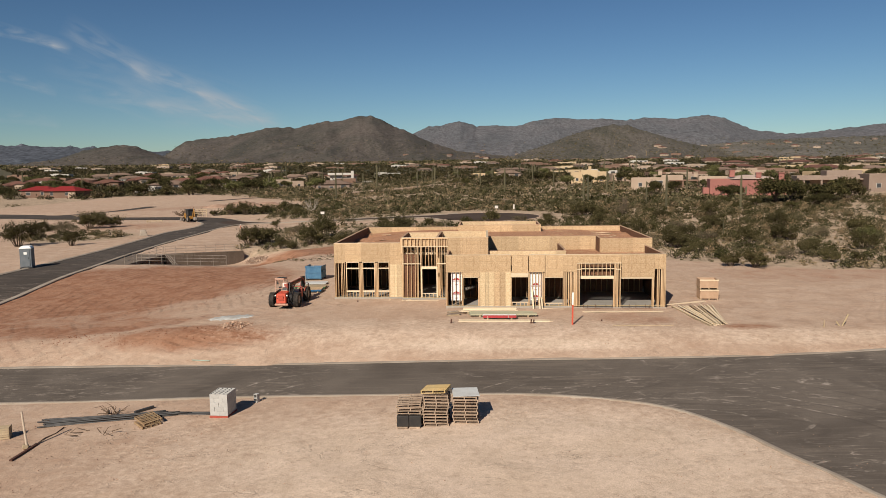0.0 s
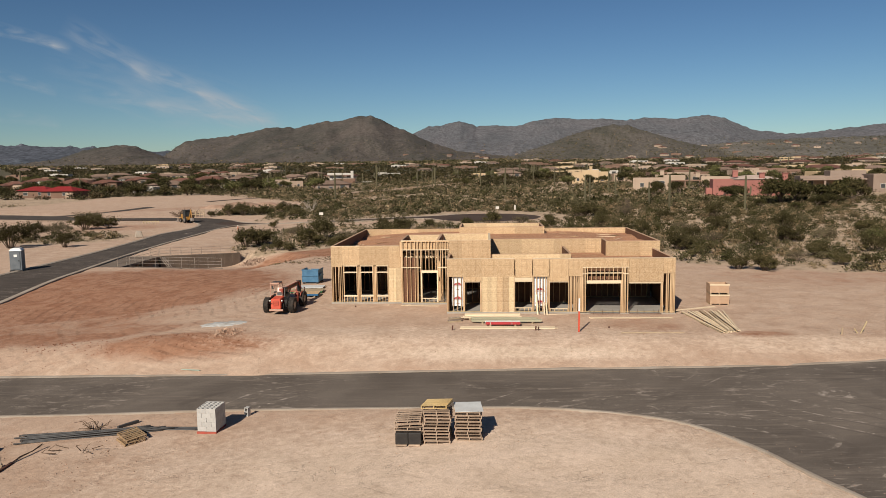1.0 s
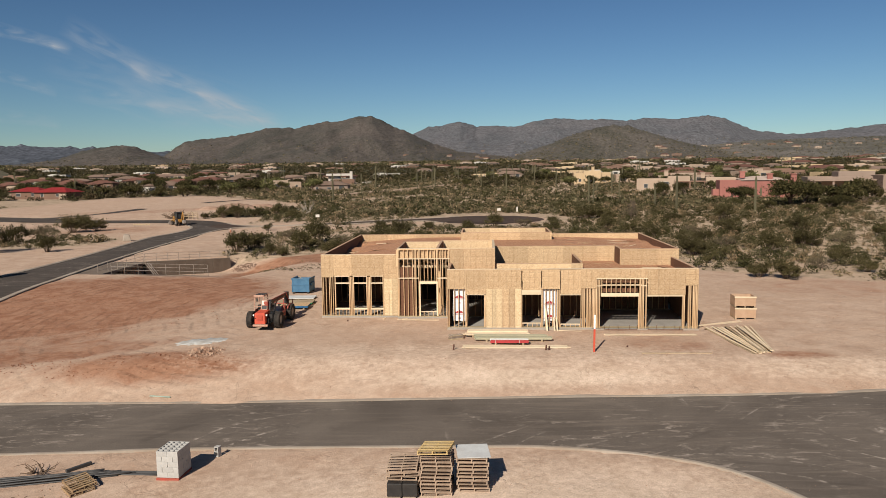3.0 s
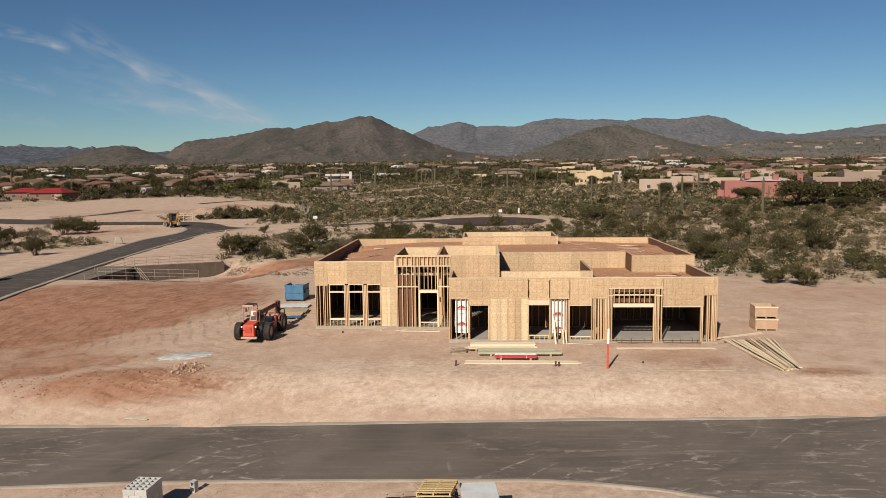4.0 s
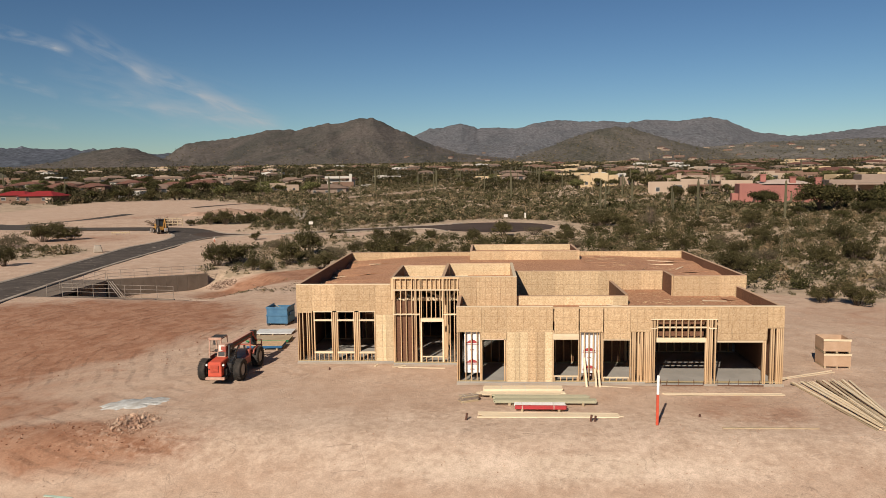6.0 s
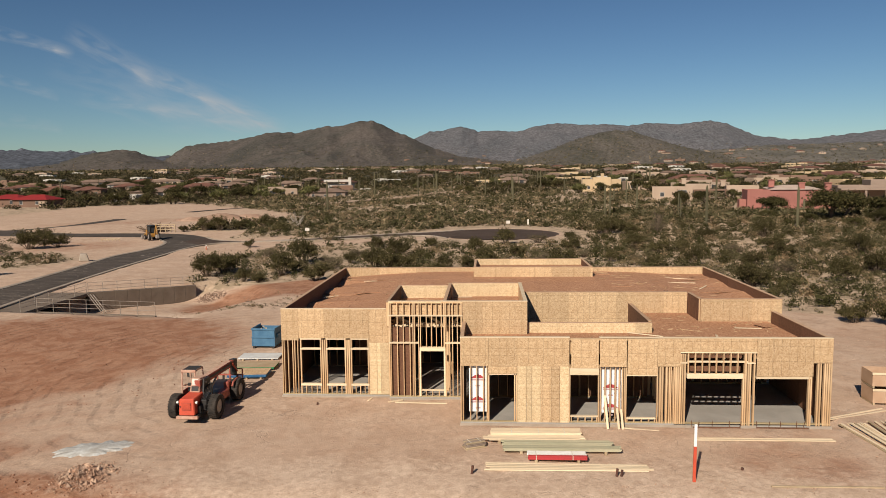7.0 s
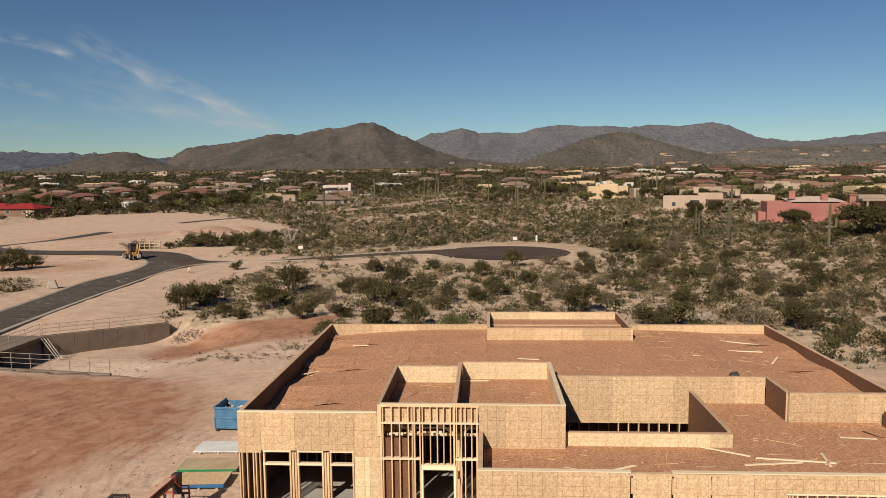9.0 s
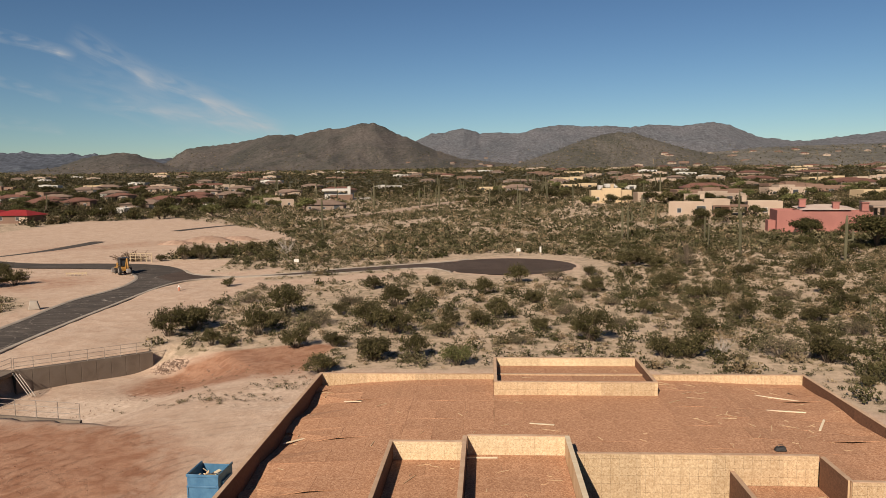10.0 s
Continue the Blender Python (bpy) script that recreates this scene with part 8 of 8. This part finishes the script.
for _ in range(230):
    y = rng.uniform(205, 560)
    x = rng.choice((rng.uniform(0.12, 0.62), rng.uniform(-0.72, -0.25), rng.uniform(-0.7, 0.62))) * (y + 49)
    sc = rng.uniform(0.9, 1.7)
    copy_thing(TREES[rng.randrange(4)], pose(x, y, gz(x, y), 0, 0, rng.uniform(0, 360)) @ Matrix.Diagonal((sc, sc, sc * 0.85, 1)))
for t, (x, y) in zip(TREES, ((70, 205), (84, 210), (35, 232), (-95, 262))):
    t.matrix_basis = pose(x, y, gz(x, y)) @ Matrix.Diagonal((1.4, 1.4, 1.2, 1))

SAGUARO = plain("saguaro_skin", (0.085, 0.076, 0.042), (0.105, 0.09, 0.053), 1.5, 12, 0.8, bump=0.3, vary=0.3)


def saguaro(seed, arms, label):
    """A ribbed columnar cactus 6 tall, with or without arms."""
    rng = random.Random(seed)
    t = empty("saguaro", pose(0, -500, 0), label, "cactus", "saguaro cacti")

    def column(path, rad):
        s, n = Soup(), 20
        v = []
        for i, (p, k) in enumerate(path):
            for j in range(n):
                a = 2 * math.pi * j / n
                r = rad * k * (1.0 if j % 2 else 0.84)
                v.append((p[0] + r * math.cos(a), p[1] + r * math.sin(a), p[2]))
        m = len(path)
        f = [(i * n + j, i * n + (j + 1) % n, (i + 1) * n + (j + 1) % n, (i + 1) * n + j) for i in range(m - 1) for j in range(n)]
        f.append(tuple(range((m - 1) * n, m * n)))
        return s.add(v, f)
    part("trunk", column([((0, 0, -0.1), 0.8), ((0, 0, 1.5), 1), ((0.03, 0, 3.5), 1.05), ((0.03, 0, 5.4), 0.95), ((0.03, 0, 5.8), 0.7), ((0.03, 0, 6.0), 0.25)], 0.18), SAGUARO, t)
    for k in range(arms):
        a, h = rng.uniform(0, 6.28), rng.uniform(2.0, 3.4)
        c, s_ = math.cos(a), math.sin(a)
        top = h + rng.uniform(1.0, 2.2)
        el = Soup().tube((0.2 * c, 0.2 * s_, h), (0.75 * c, 0.75 * s_, h + 0.15), 0.14, 0.17, 10)
        part("elbow", el, SAGUARO, t)
        part("arm", column([((0.75 * c, 0.75 * s_, h - 0.02), 0.7), ((0.8 * c, 0.8 * s_, h + 0.4), 1), ((0.8 * c, 0.8 * s_, top - 0.3), 0.95), ((0.8 * c, 0.8 * s_, top), 0.3)], 0.15), SAGUARO, t)
    return t


SAGS = [saguaro(1, 0, "single straight grey-green saguaro cactus"), saguaro(2, 2, "grey-green saguaro cactus with two arms"), saguaro(3, 1, "grey-green saguaro cactus with one arm")]
CACTI = [(38.5, 95.8, 0, 1.15), (49.6, 86.4, 2, 1.1), (26.6, 127.8, 0, 1.1), (27.6, 127.2, 1, 1.05), (36.1, 141, 0, 1.0), (37.1, 107, 0, 0.7), (39.2, 170, 1, 1.1), (-38.5, 150, 0, 1.35), (38.7, 114.6, 0, 0.8), (9.3, 190, 0, 1.3), (-41, 210, 0, 1.2), (-80, 225, 2, 1.1), (11.2, 252, 0, 1.4), (35.5, 52, 0, 0.35), (-110, 330, 1, 1.2), (-30, 330, 0, 1.2)]
rng = random.Random(5)
for x, y, k, sc in CACTI:
    copy_thing(SAGS[k], pose(x, y, gz(x, y), 0, 0, rng.uniform(0, 360)) @ Matrix.Diagonal((sc, sc, sc, 1)))
for _ in range(60):
    y = rng.uniform(240, 640)
    x = rng.uniform(-0.28, 0.22) * (y + 49) if rng.random() < 0.75 else rng.uniform(-0.68, 0.6) * (y + 49)
    sc = rng.uniform(0.9, 1.7)
    copy_thing(SAGS[rng.choice((0, 0, 1, 2))], pose(x, y, gz(x, y), 0, 0, rng.uniform(0, 360)) @ Matrix.Diagonal((sc, sc, sc, 1)))
for t, (x, y) in zip(SAGS, ((60, 160), (-20, 265), (30, 240))):
    t.matrix_basis = pose(x, y, gz(x, y)) @ Matrix.Diagonal((1.2, 1.2, 1.2, 1))
for x, y, h in ((28.5, 88, 3.0), (31.0, 97, 2.6)):
    t = empty("ocotillo", pose(x, y, gz(x, y)), "tall bare ocotillo with wand-like stems", "bush", "ocotillos")
    rng = random.Random(int(x * 10))
    for i in range(16):
        a = rng.uniform(0, 6.28)
        o = rng.uniform(0.3, 1.0) * h * 0.45
        part("stem", Soup().path([(0, 0, -0.05), (o * 0.5 * math.cos(a), o * 0.5 * math.sin(a), h * 0.55), (o * math.cos(a), o * math.sin(a), h * rng.uniform(0.85, 1.1))], 0.024, 5), BARK, t)

# ---- far houses ----
def stucco(name, a, b):
    return plain(name, a, b, 0.25, 6, 0.92, bump=0.2, dist=0.02, vary=0.12)


SALMON = stucco("salmon_stucco", (0.31, 0.128, 0.104), (0.265, 0.108, 0.088))
TANS = stucco("tan_stucco", (0.37, 0.275, 0.205), (0.32, 0.235, 0.172))
YEL = stucco("yellow_stucco", (0.47, 0.345, 0.21), (0.42, 0.305, 0.185))
GREYTAN = stucco("grey_tan_stucco", (0.25, 0.185, 0.145), (0.215, 0.155, 0.12))
BROWN = stucco("brown_stucco", (0.19, 0.115, 0.082), (0.16, 0.098, 0.07))
WHITES = stucco("white_stucco", (0.46, 0.42, 0.37), (0.41, 0.37, 0.325))
TILE_RED = plain("bright_red_roof", (0.24, 0.022, 0.022), (0.20, 0.021, 0.02), 0.6, 8, 0.7, bump=0.4, dist=0.05, vary=0.1)
TILE = plain("clay_tile_roof", (0.16, 0.072, 0.05), (0.115, 0.058, 0.043), 0.5, 9, 0.85, bump=0.5, dist=0.06, vary=0.2)
TILE_TAN = plain("tan_tile_roof", (0.21, 0.142, 0.105), (0.165, 0.11, 0.08), 0.5, 9, 0.85, bump=0.5, dist=0.06, vary=0.2)
ROOFING = plain("pale_flat_roof", (0.42, 0.345, 0.285), (0.35, 0.285, 0.235), 0.4, 8, 0.9, bump=0.1, vary=0.1)


ROOF_PINK = plain("pale_pink_roof", (0.46, 0.35, 0.29), (0.40, 0.30, 0.245), 0.4, 8, 0.9, bump=0.1, vary=0.1)


def dwelling(m, blocks, wall, label, roof=ROOFING, hips=(), windows=True, seed=1):
    """A far house: blocks of x0, x1, y0, y1, height with parapets and flat roofs, or hipped tile roofs where listed."""
    t = empty("neighbour_house", m, label, "house", "neighbouring houses")
    rng = random.Random(seed)
    for i, (x0, x1, y0, y1, h) in enumerate(blocks):
        if i in hips:
            w = part("wall", Soup().box(x0, x1, y0, y1, -1.2, h), wall, t, "", 0.03)
            o, rise = 0.7, min(x1 - x0, y1 - y0) * 0.2
            cx0, cx1 = x0 + (y1 - y0) * 0.45, x1 - (y1 - y0) * 0.45
            if cx0 > cx1:
                cx0 = cx1 = (x0 + x1) / 2
            cy = (y0 + y1) / 2
            v = [(x0 - o, y0 - o, h), (x1 + o, y0 - o, h), (x1 + o, y1 + o, h), (x0 - o, y1 + o, h), (cx0, cy, h + rise), (cx1, cy, h + rise)]
            part("roof", Soup().add(v, [(3, 2, 1, 0), (0, 1, 5, 4), (1, 2, 5), (2, 3, 4, 5), (3, 0, 4)]), roof, t, "tiled hip roof")
        else:
            w = Soup()
            e = 0.3
            w.box(x0, x1, y0, y0 + e, -1.2, h).box(x0, x1, y1 - e, y1, -1.2, h).box(x0, x0 + e, y0 + e, y1 - e, -1.2, h).box(x1 - e, x1, y0 + e, y1 - e, -1.2, h)
            w = part("wall", w, wall, t, "", 0.05)
            part("roof", Soup().box(x0 + e, x1 - e, y0 + e, y1 - e, h - 0.75, h - 0.5), ROOFING, t, "pale flat roof behind a parapet")
        if windows:
            n = max(1, int((x1 - x0) / 4.5))
            for k in range(n):
                cx = x0 + (x1 - x0) * (k + 0.5) / n
                ww, wh = rng.choice(((0.6, 1.3), (0.9, 1.1), (1.2, 1.9))), 0
                ob = part("window", Soup().box(cx - ww[0], cx + ww[0], y0 - 0.06, y0 - 0.002, 0.9, 0.9 + ww[1]), WHITES, t, "", 0.02)
                part("pane", Soup().box(cx - ww[0] + 0.08, cx + ww[0] - 0.08, y0 - 0.075, y0 - 0.061, 0.98, 0.82 + ww[1]), GLASS_DK, ob, "dark window pane")
    return t


def chimney(t, x, y, h, mat):
    part("chimney", Soup().box(x - 0.6, x + 0.6, y - 0.5, y + 0.5, h - 1.5, h).box(x - 0.75, x + 0.75, y - 0.65, y + 0.65, h + 0.001, h + 0.2), mat, t, "", 0.05)


def at(x, y, turn=0.0, up=0.0):
    return pose(x, y, gz(x, y) + up, 0, 0, turn)


h = dwelling(at(57.6, 131, -12), [(0, 4.6, 0, 9, 4.3), (4.6, 17.4, 1.2, 10, 4.0), (7, 14, 7, 13, 4.3), (-1.4, 0, 1.5, 5, 2.2)], SALMON, "salmon-red stucco house with flat roofs", windows=False, seed=2)
chimney(h, 5.6, 6.0, 6.2, SALMON)
chimney(h, 11.6, 5.0, 5.6, SALMON)
chimney(h, 16.6, 4.0, 5.5, SALMON)
part("hip_roof", Soup().add([(4.9, 3.6, 4.21), (15.5, 3.6, 4.21), (15.5, 13, 4.61), (4.9, 13, 4.61), (8.6, 8.5, 5.2), (11.4, 8.5, 5.2)], [(3, 2, 1, 0), (0, 1, 5, 4), (1, 2, 5), (2, 3, 4, 5), (3, 0, 4)]), ROOF_PINK, h, "pale low hip roof")
h = dwelling(at(48.6, 181, -14), [(0, 11, 0, 9, 3.7), (9, 15.5, 2, 12, 4.4), (20, 28.5, 3, 11, 3.9)], TANS, "pinkish tan stucco house with flat roofs", seed=3)
chimney(h, 8.6, 4, 5.9, TANS)
chimney(h, 19.2, 5, 5.2, TANS)
part("porch_roof", Soup().box(11.2, 20, -1.2, 1.99, 2.6, 2.9).box(15.51, 19.99, 2.0, 9, 2.6, 2.95), BROWN, h, "dark porch roof", 0.04)
for x in (11.4, 15.4, 19.6):
    part("porch_post", Soup().box(x - 0.2, x + 0.2, -1.1, -0.7, -1.0, 2.6), BROWN, h)
h = dwelling(at(39.5, 262, -4), [(0, 15, 0, 10, 4.8), (4, 11, -1.2, 4, 5.6)], YEL, "pale yellow stucco house with stepped parapets", seed=4)
chimney(h, 8, 3, 7.0, YEL)
dwelling(at(57, 262, 2), [(0, 11, 0, 8, 3.6)], TANS, "low tan house with a flat roof", seed=5)
h = dwelling(at(91, 160, -14), [(0, 18, 4, 14, 4.2), (16, 30, -6, 10, 4.6), (8, 17, 6, 15, 5.6), (27, 42, -14, 2, 4.8)], GREYTAN, "large grey-tan stucco house with rounded parapets", seed=6)
for x in (1.0, 5.5, 10.0, 14.5):
    part("porch_post", Soup().box(x, x + 0.5, 0.2, 0.7, -1.0, 3.0), GREYTAN, h)
part("porch_roof", Soup().box(0, 16, 0, 4.0, 3.0, 3.5), GREYTAN, h, "flat roof over a deep porch", 0.05)
h = dwelling(at(-81, 340, 8), [(0, 14, 0, 10, 3.2)], WHITES, "white modern house on dark stone base", hips=(), seed=7)
part("upper_deck", Soup().box(-1, 12.5, -2, 11, 4.3, 5.5).box(0, 6, 0.5, 10, 3.201, 4.3), WHITES, h, "white upper storey with a wide flat roof", 0.05)
part("stone_tower", Soup().box(11.5, 13, -2.6, -0.2, -1, 6.6), WHITES, h, "white stone pier", 0.05)
# A solid brown panel stands in for the shade under the porch.
part("dark_porch", Soup().box(3, 14, -3.2, -2.65, 0, 2.6), BROWN, h, "brown panel painted in for the porch's shade")
h = dwelling(at(-149, 192, -6), [(0, 12, 0, 8, 2.4), (-12, -1, 4, 11, 2.6)], BROWN, "brown house with a bright red metal roof", TILE_RED, (0, 1), seed=8)
part("gable_wall", Soup().box(9.5, 12.3, -0.4, -0.001, -1.0, 1.9), TANS, h, "tan end wall")


def garden_wall(x, y, turn, w, tall=1.6):
    ob = part("garden_wall", Soup().box(0, w, 0, 0.3, -0.5, tall), WHITES, None, "", 0.03, at(x, y, turn))
    tagged(ob, "white rendered garden wall before a house", "wall", "garden walls")


garden_wall(-141.0, 286.5, -6, 9.0)
garden_wall(-117.5, 276.0, -6, 5.4)
garden_wall(-62.5, 334.0, 0, 6.0, 1.2)
LEFT = ((-133.5, 226.5, 6, 7.5, ROOFING, WHITES), (-148.5, 291, -8, 12, TILE, BROWN), (-133, 297, 12, 9, TILE, BROWN), (-157, 343, -10, 15, TILE, BROWN), (-140, 350, 6, 12, TILE_TAN, BROWN), (-230, 401, 4, 13, TILE_TAN, WHITES),
        (-250, 498, 4, 22, TILE_TAN, TANS), (-184, 490, 2, 15, TILE_TAN, GREYTAN), (-248, 334, -6, 14, TILE, WHITES), (-192, 272, -12, 12, TILE, BROWN), (-179, 278, 8, 11, TILE, BROWN), (-205, 296, 4, 13, TILE, TANS),
        (-264, 606, 3, 30, TILE, TANS), (-212, 262, -8, 12, TILE, TANS), (-222, 330, 10, 13, TILE_TAN, BROWN), (-196, 345, -6, 12, TILE, GREYTAN), (-118, 380, 8, 13, TILE_TAN, TANS), (-173, 400, 0, 14, TILE_TAN, TANS))
for k, (x, y, tn, w, rf, wl_) in enumerate(LEFT):
    flat = rf is ROOFING
    dwelling(at(x, y, tn), [(0, w, 0, 8, 2.5 if flat else 3.0), (w * 0.1, w * 0.45, -3.5, 3, 2.7), (w * 0.72, w * 1.1, -2, 5, 3.4)][:2 if flat else 3], wl_, "low pale house with a flat roof" if flat else ("brown stucco house with a clay tile roof", "tan stucco house with a tiled roof")[wl_ is not BROWN], rf, () if flat else (0, 1, 2), seed=20 + k)

PROTO = [dwelling(at(120, 300, 4), [(0, 18, 0, 10, 3.8), (5, 12, 2, 9, 4.8)], TANS, "tan stucco house with flat stepped roofs", seed=40),
         dwelling(at(92, 330, -3), [(0, 20, 0, 11, 3.2), (13, 19, -4, 3, 3.0)], TANS, "tan stucco house with a clay tile roof", TILE, (0, 1), seed=41),
         dwelling(at(140, 262, 6), [(0, 22, 0, 9, 3.6), (15, 26, 4, 12, 4.3)], YEL, "pale ochre stucco house with flat roofs", seed=42),
         dwelling(at(10, 420, 0), [(0, 16, 0, 10, 3.0)], GREYTAN, "grey-tan house with a tan tile roof", TILE_TAN, (0,), seed=43),
         dwelling(at(60, 380, -5), [(0, 20, 0, 10, 3.4), (3, 9, 1, 8, 4.2)], WHITES, "pale stucco house with flat roofs", seed=44),
         dwelling(at(150, 380, 5), [(0, 24, 0, 11, 3.6), (8, 14, -2, 4, 4.4)], BROWN, "brown stucco house with flat roofs", seed=45)]
rng = random.Random(63)
placed = [(63, 135), (55, 167), (40, 262), (91, 160), (-81, 340), (-145, 196), *[(q[0], q[1]) for q in LEFT], (120, 300), (92, 330), (140, 262), (10, 420), (60, 380), (150, 380),]
tries = 0
while tries < 4000 and len(placed) < 190:
    tries += 1
    y = 245 + 1500 * rng.random() ** 1.25
    u = rng.uniform(-0.70, 0.64)
    if y < 420 and -0.22 < u < 0.13:
        continue
    if u < 0.1 and rng.random() < 0.35:
        continue
    x = u * (y + 49)
    gap = 24 + y * 0.02
    if any(abs(x - a) < gap and abs(y - b) < gap for a, b in placed):
        continue
    placed.append((x, y))
    k = rng.choice((0, 0, 1, 1, 2, 3, 3, 4, 5, 5))
    sc = rng.uniform(0.85, 1.15) * (1.0 + y / 6000)
    copy_thing(PROTO[k], at(x, y, rng.uniform(-25, 25), -0.2) @ Matrix.Diagonal((sc, sc, sc * 0.85, 1)))

# garden trees close round every far house
g = np.random.default_rng(91)
hx, hy = np.array(placed).T
px = np.concatenate([hx + g.uniform(-6, 24, len(hx)) for _ in range(7)])
py = np.concatenate([hy - g.uniform(3, 14, len(hy)) for _ in range(7)])
keep = py > 245
scatter_mesh("garden_trees", "dark garden trees and hedges round the far houses", px[keep], py[keep], g.uniform(1.2, 3.6, int(keep.sum())), 1.0, 60, 0.2, TREE_FAR, 9)


# trees and houses dotted over the lower slopes of the far hills
def slope_places(name, n, top, seed, lo=None, hi=None):
    """Places on a hill's mesh, below a share of its height."""
    g = np.random.default_rng(seed)
    me = bpy.data.objects[name].data
    co = np.zeros(len(me.vertices) * 3)
    me.vertices.foreach_get("co", co)
    co = co.reshape(-1, 3)
    z0, z1 = co[:, 2].min(), co[:, 2].max()
    az = np.degrees(np.arctan2(co[:, 0] - EYE[0], co[:, 1] - EYE[1]))
    pick = (co[:, 2] > z0 + 6) & (co[:, 2] < z0 + (z1 - z0) * top)
    if lo is not None:
        pick &= (az > lo) & (az < hi)
    return co[pick][g.integers(0, int(pick.sum()), n)], g


for hill, n, top, seed in (("foothill", 5200, 0.95, 1), ("scrub_hill", 2600, 0.9, 2), ("mountain", 2600, 0.45, 3), ("rocky_knob", 900, 0.5, 4), ("mountain_range", 2400, 0.4, 5)):
    q, g = slope_places(hill, n, top, seed)
    q[:, :2] += g.uniform(-14, 14, (n, 2))
    r = g.uniform(1.6, 3.6, n)
    per = 5
    k = n * per
    c = np.repeat(q, per, 0) + g.normal(size=(k, 3)) * np.repeat(r, per)[:, None] * (0.5, 0.5, 0.3)
    c[:, 2] += np.repeat(r, per) * 0.35
    a, b = g.normal(size=(k, 3)), g.normal(size=(k, 3))
    e = (np.repeat(r, per) * 0.55)[:, None]
    v = np.stack([c - a * e * 0.5, c + a * e * 0.5, c + b * e * 0.7], 1).reshape(-1, 3)
    me = bpy.data.meshes.new("slope_trees")
    me.from_pydata(v.tolist(), [], np.arange(k * 3).reshape(-1, 3).tolist())
    me.attributes.new("tone", "FLOAT", "POINT").data.foreach_set("value", np.repeat(g.random(n), per * 3).astype(np.float32))
    me.materials.append(SCRUB_FAR)
    tagged(new("slope_trees", me), "dark scrub and trees dotted over a far slope", "scrub", kind="stuff")
for hill, n, top, seed, lo, hi in (("foothill", 40, 0.8, 11, 12, 29), ("scrub_hill", 9, 0.6, 12, 10, 16), ("mountain", 7, 0.16, 13, -10, 0), ("mountain_range", 12, 0.22, 14, -4, 3)):
    q, g = slope_places(hill, n, top, seed, lo, hi)
    for p in q:
        k = int(g.choice((0, 1, 1, 3, 3, 5)))
        copy_thing(PROTO[k], pose(p[0], p[1], p[2] + 1.0, 0, 0, float(g.uniform(-30, 30))) @ Matrix.Diagonal((0.95, 0.95, 1.0, 1)))
